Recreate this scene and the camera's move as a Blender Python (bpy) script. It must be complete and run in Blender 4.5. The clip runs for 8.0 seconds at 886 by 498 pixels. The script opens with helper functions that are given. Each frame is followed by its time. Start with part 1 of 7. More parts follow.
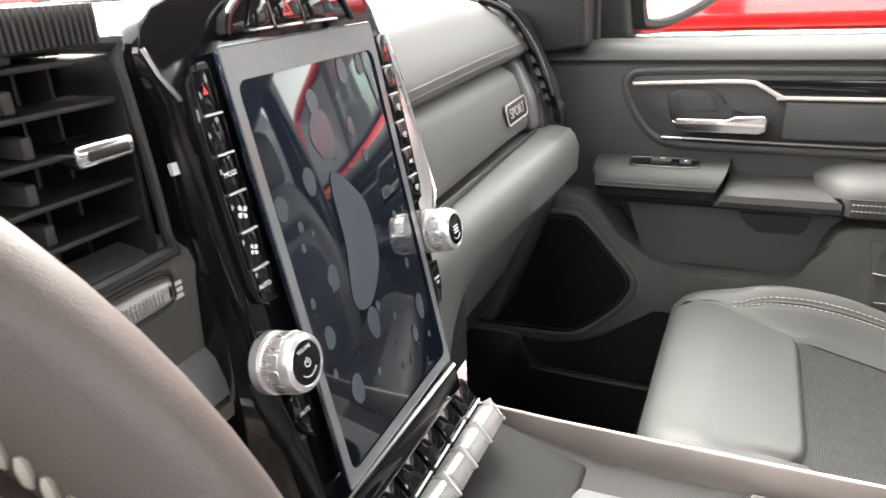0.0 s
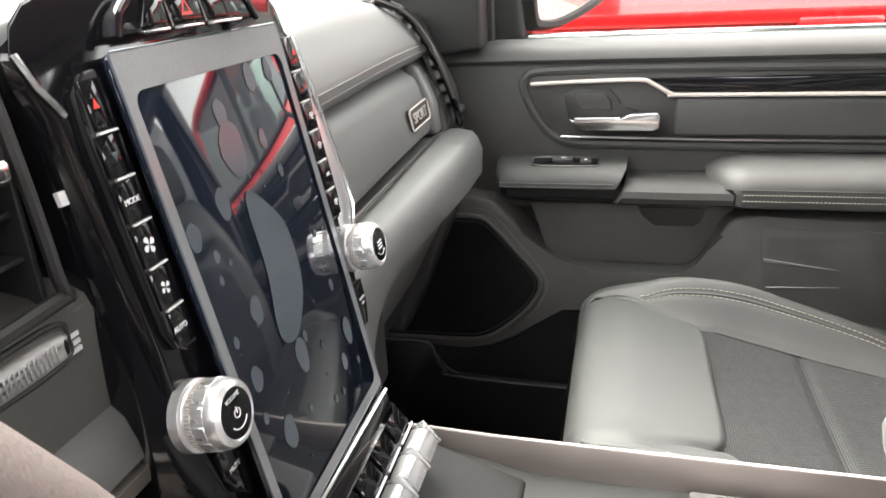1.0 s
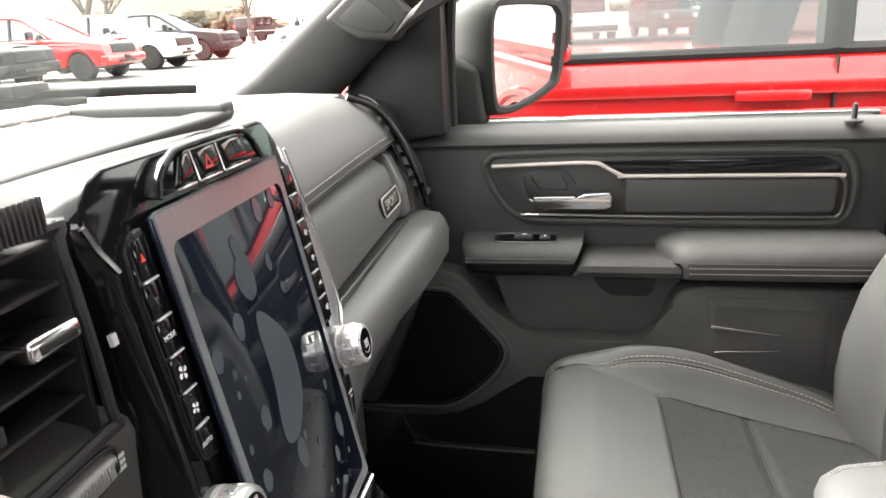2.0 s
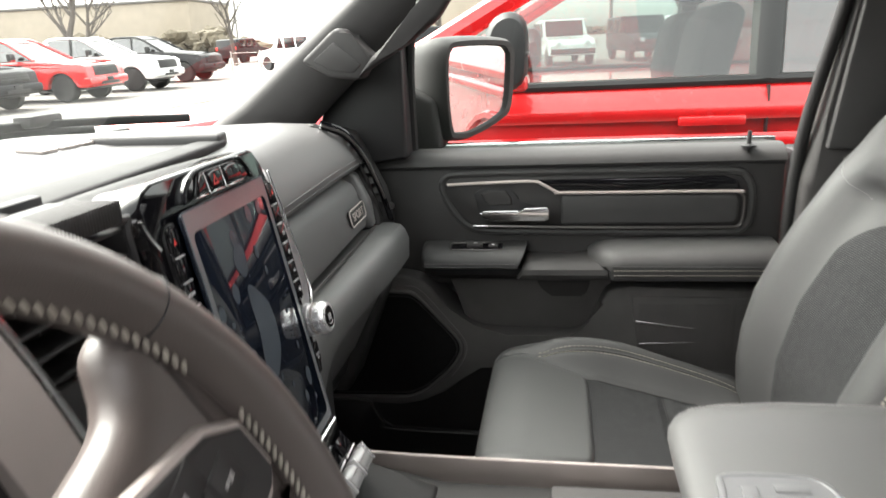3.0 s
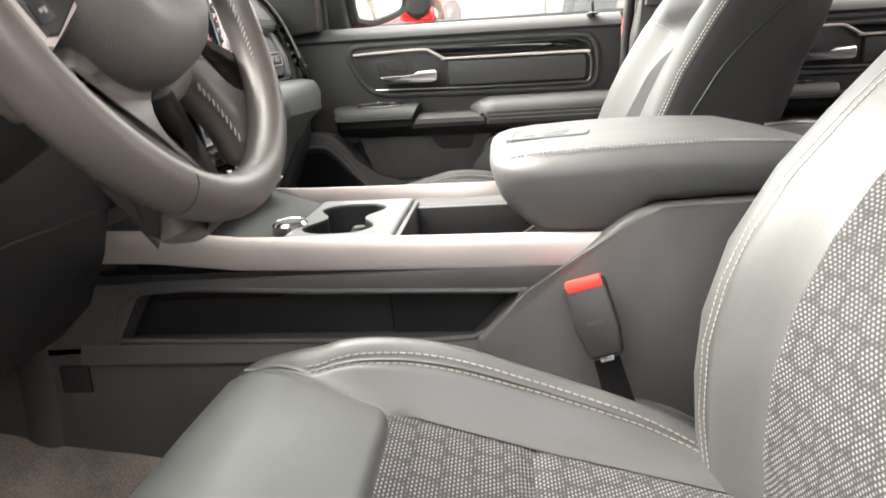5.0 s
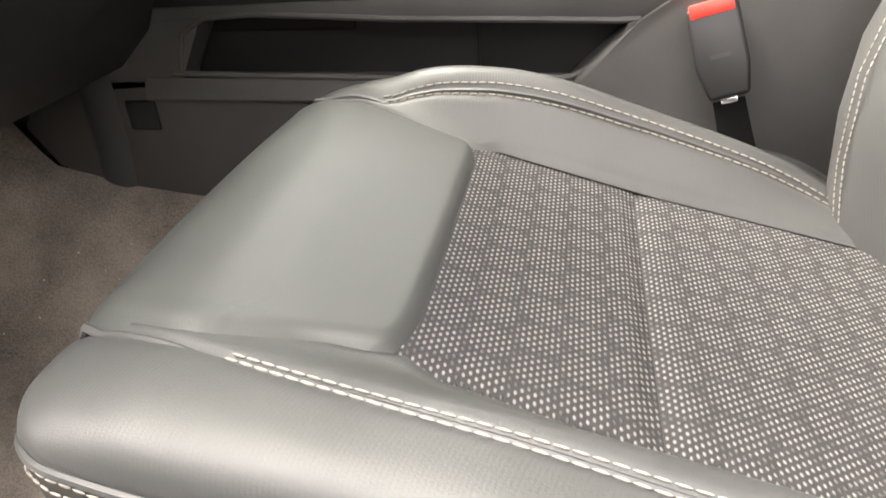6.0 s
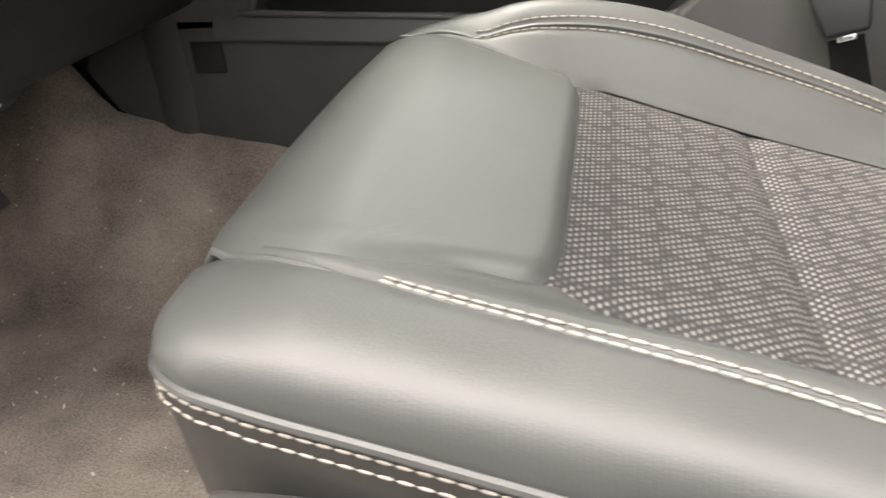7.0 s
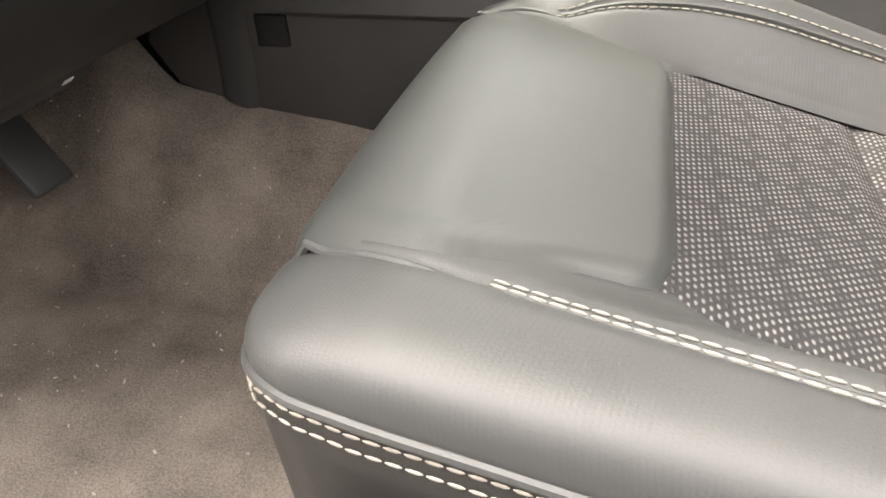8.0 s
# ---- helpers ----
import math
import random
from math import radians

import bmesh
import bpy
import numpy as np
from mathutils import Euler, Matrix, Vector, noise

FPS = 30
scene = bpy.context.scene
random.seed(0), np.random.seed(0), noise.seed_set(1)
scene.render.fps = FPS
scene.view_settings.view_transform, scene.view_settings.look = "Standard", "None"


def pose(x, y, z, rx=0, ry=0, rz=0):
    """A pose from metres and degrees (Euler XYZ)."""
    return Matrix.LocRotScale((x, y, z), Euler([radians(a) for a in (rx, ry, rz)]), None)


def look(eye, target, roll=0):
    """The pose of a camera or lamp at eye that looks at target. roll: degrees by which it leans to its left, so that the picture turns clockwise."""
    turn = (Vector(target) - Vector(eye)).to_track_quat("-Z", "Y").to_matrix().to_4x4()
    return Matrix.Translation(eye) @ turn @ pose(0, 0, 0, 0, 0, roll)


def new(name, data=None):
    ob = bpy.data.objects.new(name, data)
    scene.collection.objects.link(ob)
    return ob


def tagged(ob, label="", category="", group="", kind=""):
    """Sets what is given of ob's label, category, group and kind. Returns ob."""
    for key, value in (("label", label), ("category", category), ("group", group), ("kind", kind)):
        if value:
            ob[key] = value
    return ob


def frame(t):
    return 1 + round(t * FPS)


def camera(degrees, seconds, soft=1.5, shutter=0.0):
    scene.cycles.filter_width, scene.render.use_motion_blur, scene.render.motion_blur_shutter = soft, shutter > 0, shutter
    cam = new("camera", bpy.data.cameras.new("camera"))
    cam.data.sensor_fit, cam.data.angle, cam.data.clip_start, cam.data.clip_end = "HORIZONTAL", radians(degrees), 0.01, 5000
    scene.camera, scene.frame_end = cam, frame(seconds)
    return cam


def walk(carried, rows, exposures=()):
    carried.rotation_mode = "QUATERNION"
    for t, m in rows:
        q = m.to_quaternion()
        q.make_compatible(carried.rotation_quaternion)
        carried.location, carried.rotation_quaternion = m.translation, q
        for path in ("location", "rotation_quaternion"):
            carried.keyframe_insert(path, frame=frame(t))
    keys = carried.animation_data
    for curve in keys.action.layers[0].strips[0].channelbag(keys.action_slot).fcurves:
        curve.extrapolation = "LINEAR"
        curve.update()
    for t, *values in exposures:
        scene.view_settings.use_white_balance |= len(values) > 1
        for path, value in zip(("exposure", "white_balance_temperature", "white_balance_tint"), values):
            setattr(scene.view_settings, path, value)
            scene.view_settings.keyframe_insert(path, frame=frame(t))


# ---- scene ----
# The truck's axes: x to its rear, y to the passenger side, z up.
cam = camera(64.3, 8.0, shutter=0.35)
PATH = [
    (0, (0.299, -0.38, 0.677), (-0.465, 1.32, -0.047), -3.0),
    (0.5, (0.289, -0.36, 0.669), (-0.365, 1.371, -0.089), -2.9),
    (1, (0.261, -0.354, 0.673), (-0.21, 1.448, -0.056), -3.0),
    (1.5, (0.255, -0.377, 0.703), (-0.143, 1.469, 0.044), -3.0),
    (1.7, (0.253, -0.385, 0.712), (-0.128, 1.475, 0.085), -3.0),
    (2.8, (0.319, -0.527, 0.777), (-0.017, 1.364, 0.218), -2.5),
    (3, (0.336, -0.583, 0.762), (0.019, 1.315, 0.218), -2.7),
    (3.3, (0.351, -0.689, 0.714), (0.105, 1.225, 0.189), -2.7),
    (3.5, (0.379, -0.777, 0.688), (0.167, 1.143, 0.169), -2.8),
    (4, (0.444, -0.913, 0.619), (0.3, 1.019, 0.125), -2.7),
    (4.2, (0.462, -0.941, 0.572), (0.333, 0.996, 0.09), -2.9),
    (5.3, (0.465, -0.955, 0.433), (0.247, 0.953, -0.126), -3.7),
    (5.5, (0.46, -0.923, 0.402), (0.174, 0.915, -0.333), -3.6),
    (6, (0.436, -0.909, 0.374), (0.075, 0.785, -0.625), -3.9),
    (6.5, (0.439, -0.892, 0.351), (0.05, 0.781, -0.673), -4.0),
    (7, (0.364, -0.909, 0.341), (-0.032, 0.74, -0.72), -3.9),
    (7.5, (0.325, -0.893, 0.344), (-0.111, 0.725, -0.746), -3.8),
    (8, (0.326, -0.892, 0.34), (-0.154, 0.696, -0.776), -3.9),
]
EXPOSURES = [(0.0, 4.75, 6950, 14), (1.5, 4.58, 7000, 14), (2.8, 3.5, 6900, 13), (3.5, 3.6, 6750, 12), (4.2, 3.85, 6700, 12), (5.3, 4.55, 7150, 14), (6.5, 4.48, 7300, 14), (8.0, 4.55, 7350, 14)]
walk(cam, [(t, look(eye, target, roll)) for t, eye, target, roll in PATH], EXPOSURES)

# ---- light: an overcast day, bright sky all round, no hard shadows ----
world = bpy.data.worlds.new("overcast")
scene.world = world
world.use_nodes = True
wt = world.node_tree
wt.nodes.clear()
sky = wt.nodes.new("ShaderNodeTexSky")
sky.sky_type, sky.sun_disc = "NISHITA", False
sky.sun_elevation, sky.sun_rotation = radians(52), radians(292)
sky.air_density, sky.dust_density = 1.0, 4.0
pale = wt.nodes.new("ShaderNodeHueSaturation")
pale.inputs["Saturation"].default_value = 0.12
back = wt.nodes.new("ShaderNodeBackground")
back.inputs["Strength"].default_value = 0.15
wout = wt.nodes.new("ShaderNodeOutputWorld")
wt.links.new(sky.outputs[0], pale.inputs["Color"])
wt.links.new(pale.outputs[0], back.inputs["Color"])
wt.links.new(back.outputs[0], wout.inputs["Surface"])
sun = new("sun", bpy.data.lights.new("sun", "SUN"))
sun.data.energy, sun.data.angle, sun.data.color = 0.4, radians(60), (1.0, 0.97, 0.93)
sun.matrix_world = look((0, 0, 10), (5.6, -2.3, 2.2))


# ---- materials ----
def node(nt, kind, **values):
    n = nt.nodes.new(kind)
    for key, value in values.items():
        n.inputs[key.replace("_", " ")].default_value = value
    return n


def maths(nt, op, a, b=None, c=None):
    n = nt.nodes.new("ShaderNodeMath")
    n.operation = op
    for slot, value in zip(n.inputs, (a, b, c)):
        if value is None:
            continue
        if isinstance(value, (int, float)):
            slot.default_value = value
        else:
            nt.links.new(value, slot)
    return n.outputs[0]


def surface(name, color, rough=0.5, metal=0.0, vary=0.12, grain=400.0, bump=0.15, depth=0.0004, cells=False, coat=0.0, spec=0.5, stain=18.0, rough_vary=0.08, ribs=0.0):
    """A principled material with fine grain, slow stains and relief, in metres."""
    m = bpy.data.materials.new(name)
    m.use_nodes = True
    nt = m.node_tree
    b = nt.nodes["Principled BSDF"]
    b.inputs["Metallic"].default_value = metal
    b.inputs["Specular IOR Level"].default_value = spec
    b.inputs["Coat Weight"].default_value = coat
    b.inputs["Coat Roughness"].default_value = 0.04
    at = nt.nodes.new("ShaderNodeTexCoord").outputs["Object"]
    big = node(nt, "ShaderNodeTexNoise", Scale=stain, Detail=4.0)
    nt.links.new(at, big.inputs["Vector"])
    fine = node(nt, "ShaderNodeTexNoise", Scale=grain, Detail=3.0)
    nt.links.new(at, fine.inputs["Vector"])
    both = maths(nt, "ADD", maths(nt, "MULTIPLY", big.outputs[0], 0.6), maths(nt, "MULTIPLY", fine.outputs[0], 0.4))
    ramp = nt.nodes.new("ShaderNodeMapRange")
    ramp.inputs["From Min"].default_value, ramp.inputs["From Max"].default_value = 0.3, 0.7
    ramp.inputs["To Min"].default_value, ramp.inputs["To Max"].default_value = 1 - vary, 1 + vary
    nt.links.new(both, ramp.inputs["Value"])
    tint = nt.nodes.new("ShaderNodeVectorMath")
    tint.operation = "SCALE"
    tint.inputs[0].default_value = color
    nt.links.new(ramp.outputs[0], tint.inputs["Scale"])
    nt.links.new(tint.outputs[0], b.inputs["Base Color"])
    nt.links.new(maths(nt, "ADD", maths(nt, "MULTIPLY", big.outputs[0], 2 * rough_vary), rough - rough_vary), b.inputs["Roughness"])
    if bump:
        height = fine.outputs[0]
        if cells:
            vor = node(nt, "ShaderNodeTexVoronoi", Scale=grain)
            nt.links.new(at, vor.inputs["Vector"])
            height = maths(nt, "ADD", vor.outputs["Distance"], maths(nt, "MULTIPLY", fine.outputs[0], 0.4))
        if ribs:
            # fine embossed ribs, leaning across the hide
            turn = nt.nodes.new("ShaderNodeMapping")
            turn.inputs["Rotation"].default_value = (0.0, 0.25, 0.3)
            nt.links.new(at, turn.inputs["Vector"])
            wave = node(nt, "ShaderNodeTexWave", Scale=0.314 / ribs, Distortion=0.6, Detail=1.0)
            nt.links.new(turn.outputs[0], wave.inputs["Vector"])
            height = maths(nt, "ADD", maths(nt, "MULTIPLY", height, 0.6), maths(nt, "MULTIPLY", wave.outputs["Fac"], 0.45))
        bp = node(nt, "ShaderNodeBump", Strength=bump, Distance=depth)
        nt.links.new(height, bp.inputs["Height"])
        nt.links.new(bp.outputs[0], b.inputs["Normal"])
    return m


def woven(name, dark, light, du, dv, six=0.7):
    """Seat cloth: pale knots in staggered rows on dark yarn, grouped in six-sided fields."""
    m = bpy.data.materials.new(name)
    m.use_nodes = True
    nt = m.node_tree
    b = nt.nodes["Principled BSDF"]
    b.inputs["Roughness"].default_value = 0.75
    b.inputs["Specular IOR Level"].default_value = 0.2
    sep = nt.nodes.new("ShaderNodeSeparateXYZ")
    nt.links.new(nt.nodes.new("ShaderNodeTexCoord").outputs["UV"], sep.inputs[0])

    def fields(su, sv, near, far, six=False):
        u, v = maths(nt, "DIVIDE", sep.outputs[0], su), maths(nt, "DIVIDE", sep.outputs[1], sv)
        row = maths(nt, "FLOOR", u)
        v = maths(nt, "ADD", v, maths(nt, "MULTIPLY", maths(nt, "FLOORED_MODULO", row, 2.0), 0.5))
        fu, fv = maths(nt, "SUBTRACT", maths(nt, "FRACT", u), 0.5), maths(nt, "SUBTRACT", maths(nt, "FRACT", v), 0.5)
        if six:
            au, av = maths(nt, "MULTIPLY", maths(nt, "ABSOLUTE", fu), 0.92), maths(nt, "ABSOLUTE", fv)
            d = maths(nt, "MAXIMUM", maths(nt, "MAXIMUM", au, av), maths(nt, "ADD", maths(nt, "MULTIPLY", au, 0.62), maths(nt, "MULTIPLY", av, 0.66)))
        else:
            d = maths(nt, "SQRT", maths(nt, "ADD", maths(nt, "MULTIPLY", fu, fu), maths(nt, "MULTIPLY", fv, fv)))
        r = nt.nodes.new("ShaderNodeMapRange")
        r.interpolation_type = "SMOOTHSTEP"
        r.inputs["From Min"].default_value, r.inputs["From Max"].default_value = near, far
        r.inputs["To Min"].default_value, r.inputs["To Max"].default_value = 1.0, 0.0
        nt.links.new(d, r.inputs["Value"])
        return r.outputs[0]

    knots = fields(du, dv, 0.15, 0.38)
    hexes = fields(0.027, 0.030, 0.39, 0.47, True)
    noise_tex = node(nt, "ShaderNodeTexNoise", Scale=70.0, Detail=2.0)
    nt.links.new(nt.nodes.new("ShaderNodeTexCoord").outputs["Object"], noise_tex.inputs["Vector"])
    amount = maths(nt, "MULTIPLY", knots, maths(nt, "ADD", maths(nt, "MULTIPLY", hexes, six), maths(nt, "MULTIPLY", noise_tex.outputs[0], 1.25 - six)))
    mix = nt.nodes.new("ShaderNodeMix")
    mix.data_type = "RGBA"
    mix.inputs["A"].default_value, mix.inputs["B"].default_value = (*dark, 1), (*light, 1)
    nt.links.new(amount, mix.inputs["Factor"])
    nt.links.new(mix.outputs["Result"], b.inputs["Base Color"])
    bp = node(nt, "ShaderNodeBump", Strength=0.8, Distance=0.0012)
    nt.links.new(knots, bp.inputs["Height"])
    nt.links.new(bp.outputs[0], b.inputs["Normal"])
    return m


def clear(name, color=(1, 1, 1), rough=0.0, see=0.9, floor=0.03):
    """Thin clear sheet: mostly straight through, with a mirror-like face."""
    m = bpy.data.materials.new(name)
    m.use_nodes = True
    nt = m.node_tree
    nt.nodes.remove(nt.nodes["Principled BSDF"])
    through_it = nt.nodes.new("ShaderNodeBsdfTransparent")
    through_it.inputs[0].default_value = (*[c * see for c in color], 1)
    gloss = nt.nodes.new("ShaderNodeBsdfGlossy")
    gloss.inputs["Roughness"].default_value = rough
    edge_on = node(nt, "ShaderNodeLayerWeight", Blend=0.5).outputs["Facing"]
    share = maths(nt, "ADD", maths(nt, "MULTIPLY", maths(nt, "POWER", edge_on, 5.0), 0.3), floor)
    mix = nt.nodes.new("ShaderNodeMixShader")
    nt.links.new(share, mix.inputs[0])
    nt.links.new(through_it.outputs[0], mix.inputs[1])
    nt.links.new(gloss.outputs[0], mix.inputs[2])
    nt.links.new(mix.outputs[0], nt.nodes["Material Output"].inputs["Surface"])
    return m


LEATHER = surface("seat leather", (0.055, 0.0565, 0.0555), 0.5, spec=0.75, vary=0.1, grain=900, bump=0.22, depth=0.0005, cells=True, ribs=0.0024)
DULLSKIN = surface("dull seat leather", (0.055, 0.0568, 0.0562), 0.58, spec=0.5, vary=0.1, grain=900, bump=0.22, depth=0.0005, cells=True)
# smoother hide, with the thigh panel's bright greenish sheen put into its colour
LITSMOOTHSKIN = surface("smooth seat leather, lit tone", (0.067, 0.0708, 0.0675), 0.5, spec=0.75, vary=0.1, grain=900, bump=0.14, depth=0.0004, cells=True)
SOFT = surface("soft dash skin", (0.05, 0.05, 0.0495), 0.56, spec=0.38, vary=0.12, grain=1100, bump=0.25, depth=0.0004, cells=True)
PLASTIC = surface("grained plastic", (0.04, 0.039, 0.0385), 0.58, spec=0.3, vary=0.15, grain=1300, bump=0.25, depth=0.0004, cells=True)
CONSOLE = surface("charcoal plastic", (0.072, 0.07, 0.068), 0.5, spec=0.35, vary=0.15, grain=1300, bump=0.25, depth=0.0004, cells=True)
DASHTOP = surface("matt dash top skin", (0.026, 0.026, 0.0265), 0.65, spec=0.2, vary=0.12, grain=1100, bump=0.25, depth=0.0004, cells=True)
DASHSKIN = surface("grey dash leather", (0.088, 0.089, 0.088), 0.5, vary=0.1, grain=900, bump=0.2, depth=0.0004, cells=True, spec=0.8)
CUPTRAY = surface("pale grey satin plastic", (0.1, 0.103, 0.106), 0.45, spec=0.35, vary=0.08, grain=1200, bump=0.15, cells=True)
KNOB = surface("bright satin metal", (0.86, 0.86, 0.87), 0.28, 0.85, vary=0.04, bump=0, rough_vary=0.03)
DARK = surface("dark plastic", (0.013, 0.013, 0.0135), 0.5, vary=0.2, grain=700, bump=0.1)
WHEELSKIN = surface("wheel leather", (0.074, 0.062, 0.057), 0.4, spec=0.7, vary=0.1, grain=1300, bump=0.16, depth=0.0004, cells=True)
PADSKIN = surface("airbag cover skin", (0.076, 0.069, 0.066), 0.5, spec=0.5, vary=0.12, grain=1000, bump=0.25, depth=0.0004, cells=True)
PIANO = surface("gloss black", (0.004, 0.004, 0.005), 0.06, vary=0.3, bump=0, spec=0.45, rough_vary=0.02)
CHROME = surface("chrome", (0.82, 0.82, 0.83), 0.16, 1.0, vary=0.04, bump=0, rough_vary=0.03)
SATIN = surface("satin metal", (0.46, 0.415, 0.39), 0.5, 0.25, vary=0.06, grain=1500, bump=0.05)
# darkened skin: the backrest sides' shade is held in its colour
DIMSKIN = surface("dimmed black skin", (0.017, 0.017, 0.017), 0.6, spec=0.3, vary=0.15, grain=1000, bump=0.25, depth=0.0004, cells=True)
# darker copy of the seat leather, with the side's shade in its colour
SHADESKIN = surface("shaded seat side leather", (0.034, 0.032, 0.030), 0.55, spec=0.45, vary=0.1, grain=900, bump=0.22, depth=0.0005, cells=True)
TOGGLE = surface("satin grey switch metal", (0.4, 0.4, 0.4), 0.4, 0.6, vary=0.06, bump=0.02)
# darker champagne metal; on the rail it carries the inner face's shade
SHADED_BRONZE = surface("shaded champagne trim", (0.34, 0.305, 0.285), 0.36, 0.9, vary=0.06, grain=1500, bump=0.05)
GUNMETAL = surface("dark satin trim", (0.2, 0.19, 0.185), 0.32, 1.0, vary=0.08, bump=0.03)
GREYTRAY = surface("grey tray plastic", (0.06, 0.0605, 0.061), 0.45, vary=0.1, grain=1200, bump=0.2, cells=True)
RUBBER = surface("rubber", (0.012, 0.012, 0.012), 0.75, vary=0.2, grain=500, bump=0.3)
THREAD = surface("pale thread", (0.34, 0.318, 0.275), 0.7, vary=0.15, grain=2000, bump=0.2)
GREYTHREAD = surface("grey thread", (0.2, 0.2, 0.2), 0.7, vary=0.15, grain=2000, bump=0.2)
WHITE = surface("white print", (0.75, 0.75, 0.76), 0.5, vary=0.03, bump=0)
REDPLASTIC = surface("red plastic", (0.75, 0.045, 0.03), 0.4, vary=0.05, grain=600, bump=0.05)
REDPRINT = surface("red print", (0.7, 0.05, 0.04), 0.5, vary=0.03, bump=0)
CARPET = surface("carpet", (0.255, 0.22, 0.19), 0.95, vary=0.6, grain=420, bump=0.8, depth=0.0025, stain=11, spec=0.1)
LINT = surface("lint", (0.55, 0.5, 0.43), 0.9, vary=0.2, bump=0)
CLOTH = woven("knotted seat cloth", (0.042, 0.041, 0.0415), (0.24, 0.231, 0.225), 0.0034, 0.0058)
FINECLOTH = woven("fine seat cloth", (0.024, 0.025, 0.026), (0.085, 0.086, 0.086), 0.0030, 0.0034, 0.2)
MESHGRILLE = woven("speaker cloth", (0.004, 0.004, 0.004), (0.012, 0.012, 0.012), 0.003, 0.003)
HEADLINE = surface("headliner cloth", (0.5, 0.49, 0.475), 0.95, vary=0.08, grain=500, bump=0.3)
GLASS = clear("window glass", (0.93, 1.0, 0.96), see=0.69)
TINT = clear("tinted glass", (0.28, 0.3, 0.3), 0.0, 0.6, 0.2)
SHADE = clear("faintly green glass", (0.62, 0.72, 0.69), 0.0, 0.85, 0.12)
FILM = clear("protective film", (1, 1, 1), 0.05, 0.97)
MIRROR = surface("mirror", (0.85, 0.87, 0.88), 0.01, 1.0, vary=0.01, bump=0, rough_vary=0.0)
SCREEN = surface("display glass", (0.006, 0.009, 0.016), 0.05, spec=0.65, vary=0.15, bump=0, rough_vary=0.02)
BUBBLE = surface("air under film", (0.07, 0.085, 0.1), 0.2, vary=0.1, bump=0)
FILMEDGE = surface("film border", (0.17, 0.18, 0.186), 0.22, spec=0.9, vary=0.1, bump=0)
REDPAINT = surface("red car paint", (0.62, 0.012, 0.014), 0.25, vary=0.04, bump=0, coat=1.0)
WHITEPAINT = surface("white car paint", (0.75, 0.75, 0.75), 0.3, vary=0.03, bump=0, coat=1.0)
GREYPAINT = surface("dark grey car paint", (0.02, 0.02, 0.022), 0.5, vary=0.05, bump=0, coat=0.1, spec=0.25)
BLACKPAINT = surface("black car paint", (0.006, 0.0065, 0.008), 0.5, vary=0.05, bump=0, coat=0.1, spec=0.25)
TYRE = surface("tyre", (0.02, 0.02, 0.02), 0.8, vary=0.2, grain=60, bump=0.3)
LAMP = surface("headlamp", (0.6, 0.6, 0.62), 0.15, vary=0.1, bump=0, coat=1.0)
ASPHALT = surface("pale dry asphalt", (0.165, 0.155, 0.145), 0.9, vary=0.2, grain=40, bump=0.4, depth=0.006, stain=0.4)
BARK = surface("bark", (0.1, 0.085, 0.075), 0.9, vary=0.3, grain=30, bump=0.6, depth=0.01, stain=3)
BRICK = surface("tan wall", (0.36, 0.31, 0.25), 0.85, vary=0.1, grain=12, bump=0.3, stain=0.5)
SHRUB = surface("dry hedge", (0.12, 0.1, 0.07), 0.9, vary=0.4, grain=10, bump=0.6, depth=0.05, stain=2)
FELT = surface("dark felt", (0.005, 0.005, 0.005), 0.95, vary=0.2, grain=300, bump=0.4, spec=0.1)


# ---- mesh tools ----
def part(name, bm, material, parent=None, label="", smooth=38):
    me = bpy.data.meshes.new(name)
    bmesh.ops.recalc_face_normals(bm, faces=bm.faces)
    bm.to_mesh(me)
    bm.free()
    me.materials.append(material)
    if smooth:
        me.shade_smooth()
        me.set_sharp_from_angle(angle=radians(smooth))
    ob = new(name, me)
    if parent is not None:
        ob.parent = parent
    if label:
        ob["label"] = label
    return ob


def thing(name, label, category, group="", kind="", at=(0, 0, 0)):
    ob = new(name)
    ob.empty_display_size = 0.05
    return tagged(ob, label, category, group, kind)


def rbox(x0, x1, y0, y1, z0, z1, r=0.004, seg=2, bm=None):
    own = bmesh.new()
    bmesh.ops.create_cube(own, size=1.0, matrix=Matrix.Translation(((x0 + x1) / 2, (y0 + y1) / 2, (z0 + z1) / 2)) @ Matrix.Diagonal((x1 - x0, y1 - y0, z1 - z0, 1)))
    if r:
        bmesh.ops.bevel(own, geom=own.edges[:], offset=r, segments=seg, affect="EDGES", profile=0.5, clamp_overlap=True)
    return merged(bm, own)


def merged(bm, own):
    if bm is None:
        return own
    me = bpy.data.meshes.new("join")
    own.to_mesh(me)
    own.free()
    bm.from_mesh(me)
    bpy.data.meshes.remove(me)
    return bm


ORDER = {"x": lambda p, q, a: (a, p, q), "y": lambda p, q, a: (p, a, q), "z": lambda p, q, a: (p, q, a)}


def prism(poly, axis, a, b, r=0.0, seg=2, bm=None):
    """A polygon in the two other axes, drawn out along one axis from a to b."""
    own = bmesh.new()
    low = [own.verts.new(ORDER[axis](p, q, a)) for p, q in poly]
    high = [own.verts.new(ORDER[axis](p, q, b)) for p, q in poly]
    own.faces.new(low)
    own.faces.new(high[::-1])
    for n in range(len(poly)):
        k = (n + 1) % len(poly)
        own.faces.new((low[n], high[n], high[k], low[k]))
    if r:
        bmesh.ops.bevel(own, geom=own.edges[:], offset=r, segments=seg, affect="EDGES", profile=0.5, clamp_overlap=True)
    return merged(bm, own)


